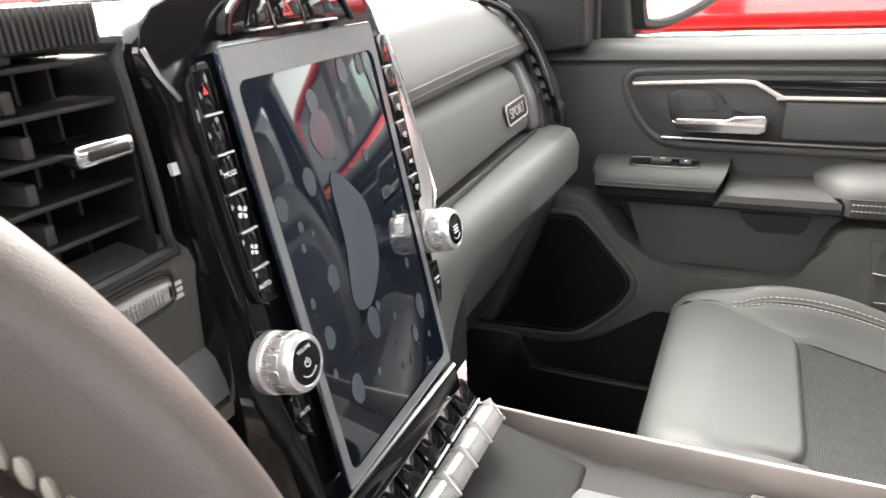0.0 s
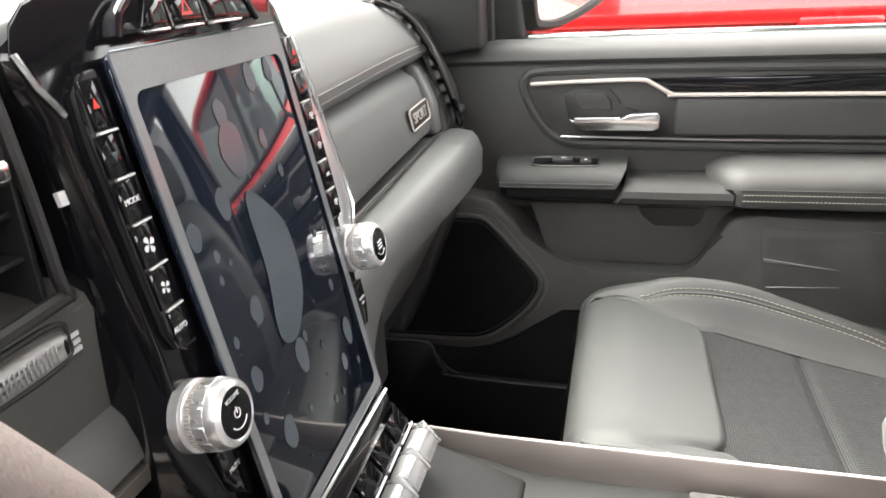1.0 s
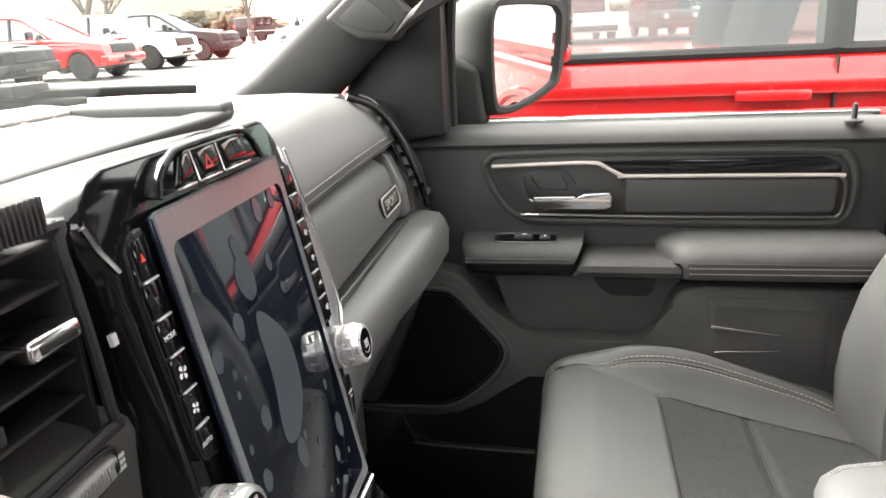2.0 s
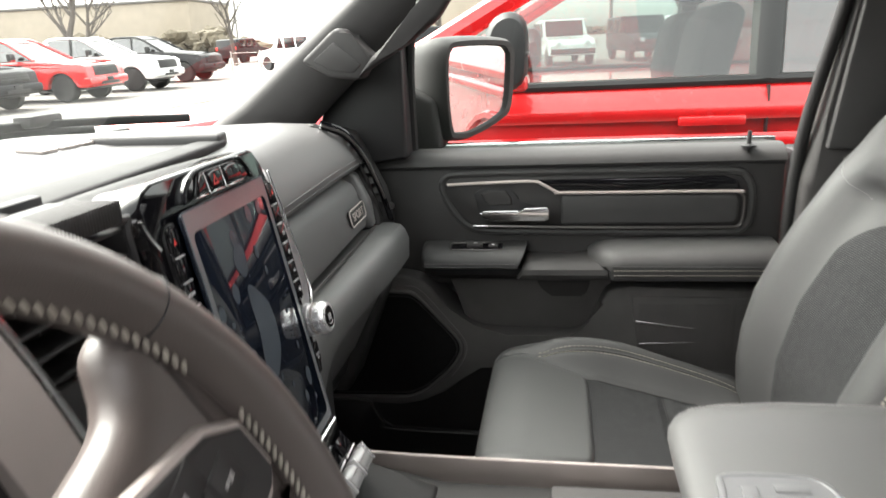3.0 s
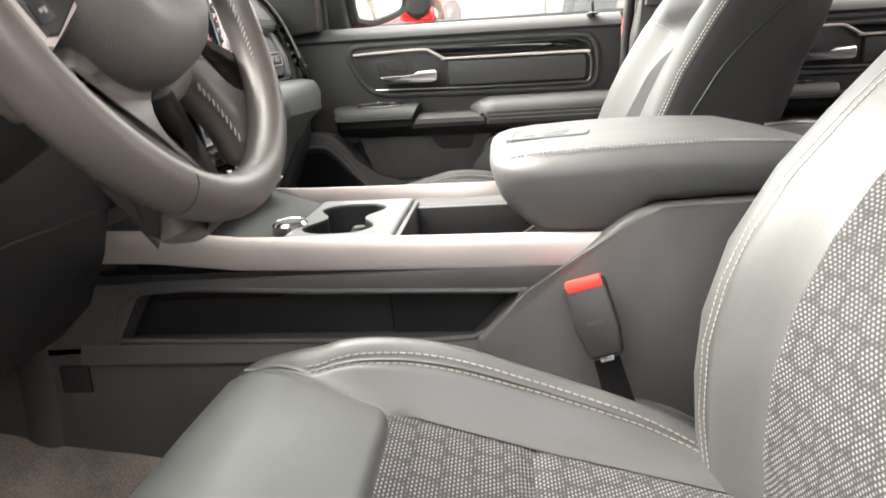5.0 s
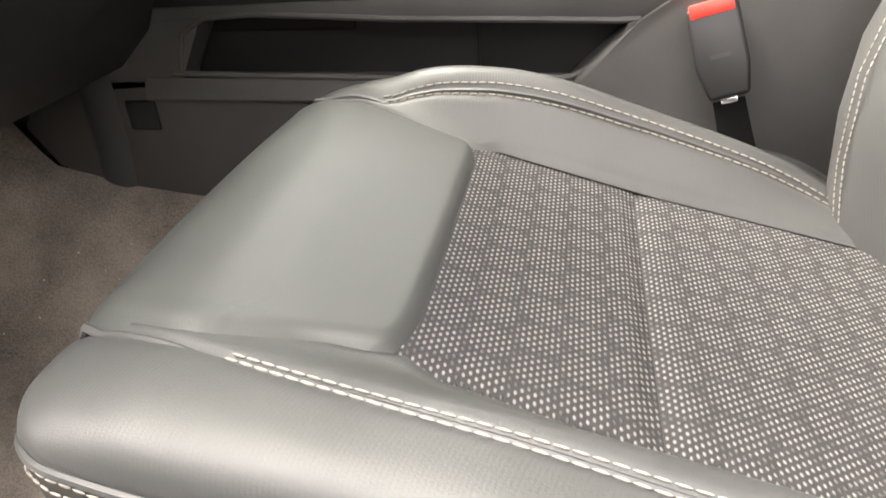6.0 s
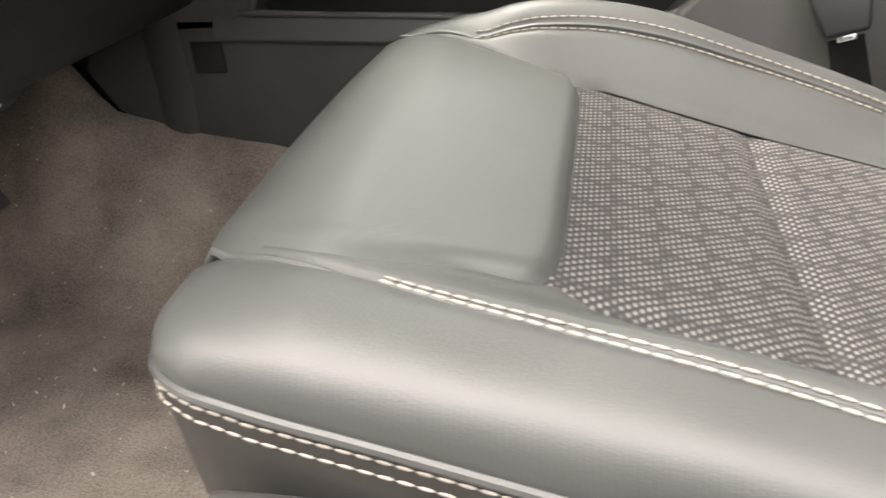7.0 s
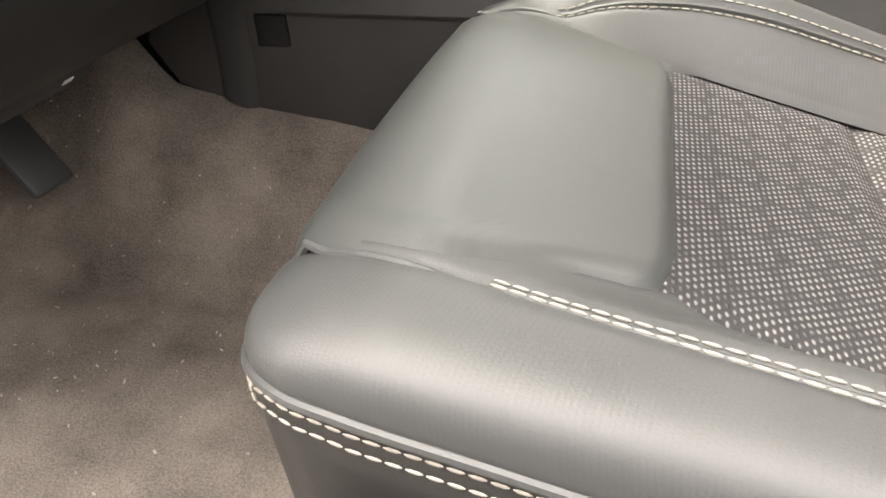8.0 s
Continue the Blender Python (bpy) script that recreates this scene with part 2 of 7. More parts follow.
def loft(rows, ring=False, caps=False, bm=None, uv=None):
    """A sheet through rows of points. ring: each row closes on itself."""
    own = bmesh.new()
    grid = [[own.verts.new(p) for p in row] for row in rows]
    width = len(rows[0])
    layer = own.loops.layers.uv.new() if uv else None
    for i in range(len(rows) - 1):
        for j in range(width if ring else width - 1):
            k = (j + 1) % width
            f = own.faces.new((grid[i][j], grid[i][k], grid[i + 1][k], grid[i + 1][j]))
            if uv:
                for loop, (a, c) in zip(f.loops, ((i, j), (i, k), (i + 1, k), (i + 1, j))):
                    loop[layer].uv = uv[a][c]
    if caps:
        own.faces.new(grid[0])
        own.faces.new(grid[-1][::-1])
    return own if bm is None else merged(bm, own)


def bend(points, n=8, closed=False):
    """A smooth line through a few points."""
    pts = [Vector(p) for p in points]
    out = []
    count = len(pts)
    for i in range(count if closed else count - 1):
        p0 = pts[(i - 1) % count] if closed or i else pts[0] * 2 - pts[1]
        p1, p2 = pts[i], pts[(i + 1) % count]
        p3 = pts[(i + 2) % count] if closed or i + 2 < count else pts[-1] * 2 - pts[-2]
        for k in range(n):
            t = k / n
            out.append(0.5 * (2 * p1 + (p2 - p0) * t + (2 * p0 - 5 * p1 + 4 * p2 - p3) * t * t + (3 * p1 - p0 - 3 * p2 + p3) * t**3))
    if not closed:
        out.append(pts[-1])
    return out


def tube(points, r, n=8, closed=False, r2=None, side=None, bm=None):
    """A rod along a line; r2 flattens it across the given side direction."""
    pts = [Vector(p) for p in points]
    rows, count = [], len(pts)
    normal = None
    for i, p in enumerate(pts):
        ahead = (pts[(i + 1) % count] if closed or i + 1 < count else p) - (pts[(i - 1) % count] if closed or i else p)
        ahead.normalize()
        hint = Vector(side) if side else (normal or (Vector((0, 0, 1)) if abs(ahead.z) < 0.9 else Vector((1, 0, 0))))
        normal = (hint - ahead * hint.dot(ahead)).normalized()
        across = ahead.cross(normal)
        rows.append([p + normal * (r * math.cos(a)) + across * ((r2 or r) * math.sin(a)) for a in (2 * math.pi * k / n for k in range(n))])
    if closed:
        rows.append(rows[0])
        own = loft(rows, ring=True)
        bmesh.ops.remove_doubles(own, verts=own.verts, dist=1e-6)
    else:
        own = loft(rows, ring=True, caps=True)
    return own if bm is None else merged(bm, own)


def along(points, step):
    """Places and headings at even steps along a line."""
    pts = [Vector(p) for p in points]
    out, left = [], 0.0
    for a, b in zip(pts, pts[1:]):
        d = (b - a).length
        while left <= d and d > 1e-9:
            out.append((a.lerp(b, left / d), (b - a).normalized()))
            left += step
        left -= d
    return out


def stitches(points, step=0.006, length=0.0045, r=0.0007, lift=(0, 0, 0), lean=(0, 0, 0)):
    """A seam's thread: one short rounded piece a stitch."""
    verts, faces = [], []
    for p, ahead in along(points, step):
        ahead = (ahead + Vector(lean)).normalized()
        hint = Vector((0, 0, 1)) if abs(ahead.z) < 0.9 else Vector((1, 0, 0))
        a = ahead.cross(hint).normalized()
        b = a.cross(ahead)
        c = p + Vector(lift)
        base = len(verts)
        for s, w in ((-0.5, 0.35), (-0.25, 1.0), (0.25, 1.0), (0.5, 0.35)):
            verts += [c + ahead * (s * length) + a * (math.cos(t) * r * w) + b * (math.sin(t) * r * w) for t in (0.6, 1.8, 3.1, 4.3, 5.6)]
        for ring_ in range(3):
            for k in range(5):
                q = (k + 1) % 5
                faces.append((base + ring_ * 5 + k, base + ring_ * 5 + q, base + ring_ * 5 + 5 + q, base + ring_ * 5 + 5 + k))
    own = bmesh.new()
    me = bpy.data.meshes.new("thread")
    me.from_pydata([tuple(v) for v in verts], [], faces)
    own.from_mesh(me)
    bpy.data.meshes.remove(me)
    return own


def lathe(profile, n=32, bm=None):
    """A turned body about z from (radius, height) pairs."""
    rows = [[(r * math.cos(a), r * math.sin(a), z) for a in (2 * math.pi * k / n for k in range(n))] for r, z in profile]
    own = loft(rows, ring=True, caps=True)
    return own if bm is None else merged(bm, own)


def pillow(outline, steps, bm=None, smooth=4):
    """A soft slab: the outline drawn in by each step's inset at its height."""
    pts = bend([(a, b, 0) for a, b in outline], smooth, True) if smooth else [Vector((a, b, 0)) for a, b in outline]
    count = len(pts)
    turn = sum(pts[k].x * pts[(k + 1) % count].y - pts[(k + 1) % count].x * pts[k].y for k in range(count))
    inward = []
    for k in range(count):
        d = (pts[(k + 1) % count] - pts[k - 1]).normalized()
        inward.append(Vector((-d.y, d.x, 0)) * (1 if turn > 0 else -1))
    rows = [[(p.x + n_.x * inset, p.y + n_.y * inset, c) for p, n_ in zip(pts, inward)] for inset, c in steps]
    own = loft(rows, ring=True, caps=True)
    return own if bm is None else merged(bm, own)


def moved(bm, m):
    bmesh.ops.transform(bm, matrix=m, verts=bm.verts)
    return bm


def frame_axes(origin, right, up):
    """A matrix whose x, y, z are right, up and their normal."""
    r, u = Vector(right).normalized(), Vector(up)
    u = (u - r * u.dot(r)).normalized()
    n = r.cross(u)
    return Matrix(((r.x, u.x, n.x, origin[0]), (r.y, u.y, n.y, origin[1]), (r.z, u.z, n.z, origin[2]), (0, 0, 0, 1)))


def lettering(name, text, size, m, material, parent, depth=0.0006, label=""):
    c = bpy.data.curves.new(name, "FONT")
    c.body, c.size, c.extrude, c.align_x, c.align_y = text, size, depth, "CENTER", "CENTER"
    flat = bpy.data.objects.new(name, c)
    scene.collection.objects.link(flat)
    bpy.context.view_layer.update()
    me = bpy.data.meshes.new_from_object(flat.evaluated_get(bpy.context.evaluated_depsgraph_get()))
    bpy.data.objects.remove(flat)
    me.transform(m)
    me.materials.clear()
    me.materials.append(material)
    ob = new(name, me)
    ob.parent = parent
    if label:
        ob["label"] = label
    return ob


def lerp(x, xs, ys):
    return float(np.interp(x, xs, ys))


def ease(t):
    t = max(0.0, min(1.0, t))
    return t * t * (3 - 2 * t)


# ---- the cab's shell ----
FLOOR = -0.145


def carpet_height(x, y):
    """Footwell carpet: flat, turned up at the tunnel and at the toe board."""
    edge = lerp(x, [-0.26, -0.21, -0.12, 0.05, 0.6], [0.13, 0.055, 0.026, 0.004, -0.02])
    t = ease((abs(y) * -1 + 0.36) / 0.17)
    z = FLOOR + (edge - FLOOR) * t
    return z + 0.75 * max(0.0, -0.34 - x) + 0.003 * noise.noise((x * 9, y * 9, 0)) + 0.004 * noise.noise((x * 28, y * 28, 3))


# passenger carpet is near-black: the footwell's shade is in its colour
for name, y0, y1, label in (("floor_driver", -0.84, -0.19, "worn brown-grey carpet in the driver footwell"), ("floor_passenger", 0.19, 0.84, "passenger footwell carpet, shade put into its dark colour")):
    rows = [[(x, y, carpet_height(x, y)) for y in np.linspace(y0, y1, 60)] for x in np.linspace(-0.62, 1.0, 110)]
    tagged(part(name, loft(rows), CARPET if y0 < 0 else FELT), label, "carpet", kind="structure")
rng = random.Random(7)
bits = bmesh.new()
for n in range(260):
    x, y = rng.uniform(-0.45, 0.15), rng.uniform(-0.74, -0.24)
    s = rng.uniform(0.0006, 0.0016)
    m = pose(x, y, carpet_height(x, y) + s * 0.6, rng.uniform(0, 180), rng.uniform(0, 180), rng.uniform(0, 180)) @ Matrix.Diagonal((s * rng.uniform(0.8, 3.0), s, s * 0.6, 1))
    bmesh.ops.create_icosphere(bits, subdivisions=1, radius=1.0, matrix=m)
tagged(part("lint", bits, LINT), "pale lint and grit strewn on carpet", "lint", kind="stuff")

tagged(part("floor_pan", rbox(-0.75, 2.3, -0.9, 0.92, -0.3, -0.17, 0.01), DARK), "dark cab floor under the carpet", "floor", kind="structure")
tagged(part("sill_driver", rbox(-0.3, 1.0, -0.93, -0.8, -0.2, -0.135, 0.012), DARK), "black plastic door sill of the open doorway", "door sill", kind="structure")
tagged(part("firewall", prism([(-0.72, -0.2), (-0.62, -0.2), (-0.5, 0.1), (-0.45, 0.6), (-0.72, 0.6)], "y", -0.9, 0.92, 0.01), FELT), "dark felt firewall behind the dashboard", "wall", kind="structure")
roof_profile = [(0.17, 1.02), (0.35, 1.055), (1.2, 1.07), (2.2, 1.0), (2.2, 1.06), (1.2, 1.12), (0.35, 1.105), (0.17, 1.04)]
tagged(part("headliner", prism(roof_profile, "y", -0.72, 0.72, 0.01), HEADLINE), "grey cloth headliner", "ceiling", kind="structure")
tagged(part("wall_rear", rbox(2.2, 2.3, -0.9, 0.92, -0.2, 0.6, 0.02), FELT), "dark rear wall of the cab", "wall", kind="structure")
for s, name in ((1, "roof_rail_passenger"), (-1, "roof_rail_driver")):
    tagged(part(name, tube(bend([(0.2, s * 0.71, 1.0), (0.4, s * 0.73, 1.03), (1.2, s * 0.735, 1.03), (2.2, s * 0.735, 0.98)], 6), 0.045, 10), HEADLINE), "grey roof rail above the doors", "roof rail", kind="structure")

# passenger side pillars
ap = thing("pillar_front", "dark grey windshield pillar with a moulded grab handle", "pillar", kind="structure")
rows = []
for p, wx, wy in (((-0.42, 0.80, 0.56), 0.10, 0.05), ((-0.25, 0.775, 0.66), 0.10, 0.05), ((-0.08, 0.75, 0.79), 0.085, 0.05), ((0.12, 0.715, 0.94), 0.075, 0.05), ((0.22, 0.70, 1.03), 0.07, 0.05)):
    a = Vector((0.78, 0, -0.62))
    b = Vector((0.0, 1.0, 0.0))
    rows.append([Vector(p) + a * (wx * math.cos(t)) * (1 if math.cos(t) > 0 else 0.35) + b * (wy * math.sin(t)) for t in (2 * math.pi * k / 16 for k in range(16))])
part("pillar_trim", loft(rows, ring=True, caps=True), PLASTIC, ap)
bar = [(-0.005, 0.722), (0.083, 0.772), (0.142, 0.813), (0.175, 0.86), (0.20, 0.95), (0.17, 0.96), (0.135, 0.89), (0.105, 0.845), (0.104, 0.824), (0.091, 0.808), (0.024, 0.757)]
part("grab_handle", prism(bar, "y", 0.635, 0.672, 0.010, 3), PLASTIC, ap, "grey moulded grab handle")
part("handle_foot", prism([(-0.108, 0.752), (-0.045, 0.804), (-0.030, 0.807), (-0.017, 0.790), (0.026, 0.756), (-0.003, 0.717), (-0.055, 0.722)], "y", 0.645, 0.70, 0.010, 3), PLASTIC, ap, "grey flared handle foot")
part("screw_cover", prism([(-0.085, 0.752), (-0.045, 0.784), (0.004, 0.744), (-0.012, 0.729), (-0.052, 0.733)], "y", 0.6425, 0.66, 0.004, 2), PLASTIC, ap, "grey screw cover at the handle foot")
tagged(part("sail_panel", prism([(-0.16, 0.53), (0.042, 0.555), (0.045, 0.80), (0.0, 0.84), (-0.1, 0.74)], "y", 0.79, 0.86, 0.008, 3), DARK), "black corner panel ahead of the side window", "trim", kind="structure")

bp = thing("pillar_middle", "dark middle pillar with belt height adjuster", "pillar", kind="structure")
part("pillar_trim", prism([(0.765, -0.14), (0.90, -0.14), (0.93, 0.5), (0.96, 0.62), (1.0, 1.05), (0.86, 1.05), (0.80, 0.62), (0.775, 0.5)], "y", 0.74, 0.83, 0.015, 3), PLASTIC, bp)
part("door_seal", tube(bend([(0.768, 0.80, -0.1), (0.766, 0.795, 0.3), (0.775, 0.785, 0.56), (0.815, 0.755, 0.8), (0.86, 0.735, 1.02)], 8), 0.012, 10), RUBBER, bp, "black rubber door seal")
part("upper_trim", prism([(0.80, 0.565), (0.935, 0.565), (0.99, 1.04), (0.87, 1.04)], "y", 0.725, 0.742, 0.006, 2), SOFT, bp, "grey upper pillar cover")
belt = bend([(0.93, 0.722, 0.98), (0.925, 0.715, 0.7), (0.915, 0.70, 0.4), (0.93, 0.70, 0.05)], 6)
bl = tagged(part("seat_belt", tube(belt, 0.024, 8, r2=0.0012, side=(1, 0, 0)), FELT), "black seat belt webbing along the middle pillar", "seat belt")
part("belt_guide", rbox(0.90, 0.94, 0.705, 0.722, 0.565, 0.61, 0.006), CHROME, bl, "bright metal belt guide")

# windshield, cowl and wiper
ws = thing("windshield", "clear sloping windshield glass", "windshield", kind="structure")
rows = [[(-0.70 + 0.16 * v * v + (0.88 - 0.06 * v * v) * u, v * (0.90 - 0.18 * u), 0.60 + 0.42 * u) for v in np.linspace(-1, 1, 17)] for u in np.linspace(0, 1, 6)]
g = part("pane", loft(rows), GLASS, ws)
g.visible_shadow = False
tagged(part("cowl", prism([(-1.0, 0.52), (-0.64, 0.59), (-0.64, 0.622), (-1.0, 0.60)], "y", -0.92, 0.94, 0.006), DARK), "black plastic cowl below the windshield", "cowl", kind="structure")
wp = thing("wiper", "black windshield wiper resting on the glass", "wiper")
part("wiper_arm", tube(bend([(-0.80, -0.35, 0.62), (-0.745, 0.2, 0.645), (-0.665, 0.57, 0.648), (-0.58, 0.72, 0.640)], 8), 0.008, 8, r2=0.006), DARK, wp)
part("wiper_blade", tube(bend([(-0.79, -0.3, 0.635), (-0.73, 0.3, 0.656), (-0.66, 0.566, 0.660), (-0.57, 0.76, 0.652), (-0.47, 0.90, 0.642)], 8), 0.009, 8, r2=0.006, side=(0, 0, 1)), RUBBER, wp)
part("wiper_joint", rbox(-0.66, -0.62, 0.60, 0.69, 0.655, 0.678, 0.006), PLASTIC, wp)
tagged(part("engine_hood", prism([(-2.15, 0.18), (-2.1, 0.42), (-1.6, 0.5), (-1.0, 0.535), (-1.0, 0.4), (-2.0, 0.15)], "y", -0.8, 0.82, 0.03, 3), WHITEPAINT), "pale hood of the truck ahead of the glass", "hood", kind="structure")

# driver side: open front door, pillar and closed rear door
do = thing("door_driver", "open black driver door swung forward", "car door", kind="structure")
DM = pose(-0.26, -0.95, 0.0, 0, 0, -78)
part("door_shell", moved(rbox(0.0, 0.96, -0.05, 0.05, -0.2, 0.55, 0.02), DM), DARK, do)
part("door_glass", moved(rbox(0.05, 0.93, -0.004, 0.004, 0.55, 0.95, 0.0), DM), TINT, do)
part("window_frame", moved(tube(bend([(0.02, 0, 0.55), (0.3, 0, 0.9), (0.5, 0, 0.97), (0.92, 0, 0.98), (0.95, 0, 0.55)], 5), 0.025, 8), DM), DARK, do)
tagged(part("pillar_driver_middle", prism([(0.83, -0.2), (0.97, -0.2), (1.0, 0.55), (1.03, 1.05), (0.92, 1.05), (0.86, 0.55)], "y", -0.86, -0.76, 0.015, 3), PLASTIC), "dark middle pillar beside the driver seat", "pillar", kind="structure")
tagged(part("wall_driver_rear", rbox(0.95, 2.25, -0.94, -0.85, -0.2, 0.56, 0.02), DARK), "closed dark rear door on the driver side", "car door", kind="structure")
tagged(part("pillar_driver_front", tube([(-0.44, -0.82, 0.56), (0.22, -0.72, 1.03)], 0.05, 10), PLASTIC), "dark windshield pillar on the driver side", "pillar", kind="structure")
tagged(part("glass_driver_rear", rbox(1.0, 2.2, -0.84, -0.836, 0.56, 1.0, 0.0), TINT), "tinted rear side glass", "window", kind="structure")
# added wall, never in view: cuts the light that reaches the doorway
tagged(part("light_block_wall", rbox(-2.6, 3.2, -2.1, -2.0, -0.8, 1.15, 0.05, 3), GREYPAINT), "unseen dark wall added to hold back light at the doorway", "wall", kind="structure")


# ---- passenger door ----
DY = 0.825


def car_door(name, x_off, label, front=True):
    d = thing(name, label, "car door", kind="structure")
    X = lambda v: v + x_off

    def sh(poly):
        return [(p + x_off, q) for p, q in poly]

    part("door_shell", rbox(X(-0.18), X(0.77), DY + 0.055, DY + 0.13, -0.2, 0.545, 0.01), DARK, d)
    # main skin with the rolled sill
    sill = [(DY + 0.10, 0.555), (DY + 0.06, 0.562), (DY + 0.03, 0.563), (DY + 0.01, 0.558), (DY - 0.004, 0.545), (DY - 0.008, 0.534), (DY - 0.002, 0.5285)]
    part("sill_pad", loft([[(X(x), p, q) for p, q in sill] for x in np.linspace(-0.17, 0.765, 24)]), SOFT, d, "soft rolled sill pad")
    part("upper_skin", prism(sh([(-0.17, 0.29), (0.765, 0.27), (0.765, 0.526), (0.70, 0.526), (-0.17, 0.526)]), "y", DY, DY + 0.055, 0.003), PLASTIC, d)
    # dark strip standing in for the shade below the rolled sill
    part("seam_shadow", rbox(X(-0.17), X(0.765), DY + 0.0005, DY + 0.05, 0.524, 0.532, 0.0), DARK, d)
    # sculpted frame round the handle and the insert
    rim = [(0.128, 0.5155), (0.112, 0.509), (0.105, 0.496), (0.109, 0.477), (0.123, 0.448), (0.143, 0.421), (0.166, 0.405), (0.20, 0.398), (0.30, 0.396), (0.50, 0.394), (0.665, 0.393), (0.692, 0.399), (0.705, 0.415), (0.709, 0.45), (0.706, 0.482), (0.694, 0.505), (0.665, 0.515), (0.50, 0.5175), (0.30, 0.5185), (0.20, 0.518)]
    part("insert_rim", tube(bend([(X(p), DY - 0.001, q) for p, q in rim], 6, True), 0.0075, 8, True), SOFT, d)
    part("recess_back", prism(sh([(0.110, 0.497), (0.116, 0.506), (0.13, 0.511), (0.30, 0.514), (0.66, 0.510), (0.69, 0.50), (0.702, 0.48), (0.703, 0.42), (0.69, 0.402), (0.665, 0.398), (0.20, 0.403), (0.17, 0.409), (0.148, 0.424), (0.128, 0.45), (0.114, 0.478)]), "y", DY - 0.004, DY + 0.02, 0.003), PLASTIC, d)
    part("gloss_strip", prism(sh([(0.30, 0.503), (0.34, 0.4815), (0.685, 0.481), (0.678, 0.497), (0.655, 0.506)]), "y", DY - 0.012, DY + 0.01, 0.003), PIANO, d, "gloss black trim strip")
    part("soft_insert", prism(sh([(0.346, 0.412), (0.674, 0.411), (0.683, 0.42), (0.684, 0.462), (0.676, 0.471), (0.346, 0.4735)]), "y", DY - 0.013, DY + 0.01, 0.006, 3), SOFT, d, "soft stitched insert panel")
    top = bend([(X(p), DY - 0.013, q) for p, q in ((0.118, 0.497), (0.20, 0.5), (0.288, 0.5015), (0.31, 0.495), (0.34, 0.4785), (0.36, 0.4775), (0.66, 0.4765), (0.684, 0.4735))], 5)
    part("bright_trim", tube(top, 0.0034, 8, r2=0.0034), SATIN, d, "satin metal trim line")
    part("bright_trim", tube(bend([(X(p), DY - 0.012, q) for p, q in ((0.684, 0.474), (0.692, 0.46), (0.691, 0.42), (0.682, 0.407), (0.66, 0.4055), (0.4, 0.4065), (0.168, 0.411))], 5), 0.003, 8), GUNMETAL, d, "dark satin lower trim line")
    part("bright_trim", rbox(X(0.166), X(0.20), DY - 0.017, DY - 0.01, 0.4085, 0.4135, 0.002), CHROME, d, "bright trim tip")
    # handle in its bowl
    part("handle_bowl", prism(sh([(0.17, 0.478), (0.19, 0.489), (0.245, 0.488), (0.262, 0.47), (0.262, 0.455), (0.30, 0.45), (0.318, 0.425), (0.2, 0.423), (0.178, 0.44)]), "y", DY - 0.006, DY + 0.01, 0.004), DARK, d, "black handle bowl")
    part("bowl_plate", prism(sh([(0.182, 0.478), (0.20, 0.484), (0.236, 0.483), (0.248, 0.468), (0.25, 0.452), (0.20, 0.452)]), "y", DY - 0.009, DY + 0.0, 0.005, 3), PLASTIC, d)
    part("door_handle", prism(sh([(0.183, 0.444), (0.19, 0.4405), (0.26, 0.4405), (0.275, 0.451), (0.318, 0.4535), (0.323, 0.447), (0.322, 0.429), (0.312, 0.4245), (0.21, 0.4255), (0.192, 0.431)]), "y", DY - 0.034, DY - 0.014, 0.005, 3), CHROME, d, "satin chrome pull handle")
    # armrest: switch pod, pull and rear pad
    pod = [(DY, 0.377), (DY - 0.03, 0.377), (DY - 0.065, 0.373), (DY - 0.081, 0.364), (DY - 0.087, 0.353), (DY - 0.086, 0.344), (DY - 0.077, 0.338), (DY, 0.334)]
    rows = []
    for x, k, lean in ((0.064, 0.5, 0), (0.067, 0.8, 0), (0.075, 0.95, 0), (0.1, 1.0, 0), (0.2, 1.0, 0.2), (0.258, 1.0, 0.5)):
        rows.append([(X(x + lean * (q - 0.34)), DY - (DY - p) * k, 0.357 + (q - 0.357) * (0.7 + 0.3 * k)) for p, q in pod])
    part("switch_pod", loft(rows, caps=True), SOFT, d, "padded switch pod")
    # the shadow beneath the pod is put into this black underside
    part("pod_underside", loft([[(X(x), DY - (DY - p) * k, q) for p, q in ((DY, 0.338), (DY - 0.074, 0.339), (DY - 0.07, 0.325), (DY - 0.05, 0.312), (DY, 0.298))] for x, k in ((0.07, 0.7), (0.085, 0.95), (0.12, 1.0), (0.29, 1.0))], caps=True), DARK, d, "underside of the pod, its shade put into black")
    pull = [(DY, 0.353), (DY - 0.05, 0.353), (DY - 0.076, 0.349), (DY - 0.088, 0.341), (DY - 0.091, 0.331), (DY - 0.086, 0.321), (DY - 0.06, 0.313), (DY, 0.308)]
    part("door_pull", loft([[(X(x + lean * (q - 0.33)), DY - (DY - p) * k, q) for p, q in pull] for x, k, lean in ((0.264, 0.94, 0.5), (0.268, 1.0, 0.5), (0.35, 1.0, 0.1), (0.434, 1.0, 0), (0.436, 0.95, 0))], caps=True), PLASTIC, d, "smooth grey door pull")
    pad = [(DY, 0.383), (DY - 0.045, 0.382), (DY - 0.078, 0.377), (DY - 0.096, 0.367), (DY - 0.103, 0.353), (DY - 0.104, 0.339), (DY - 0.097, 0.323), (DY - 0.07, 0.312), (DY, 0.307)]
    rows = []
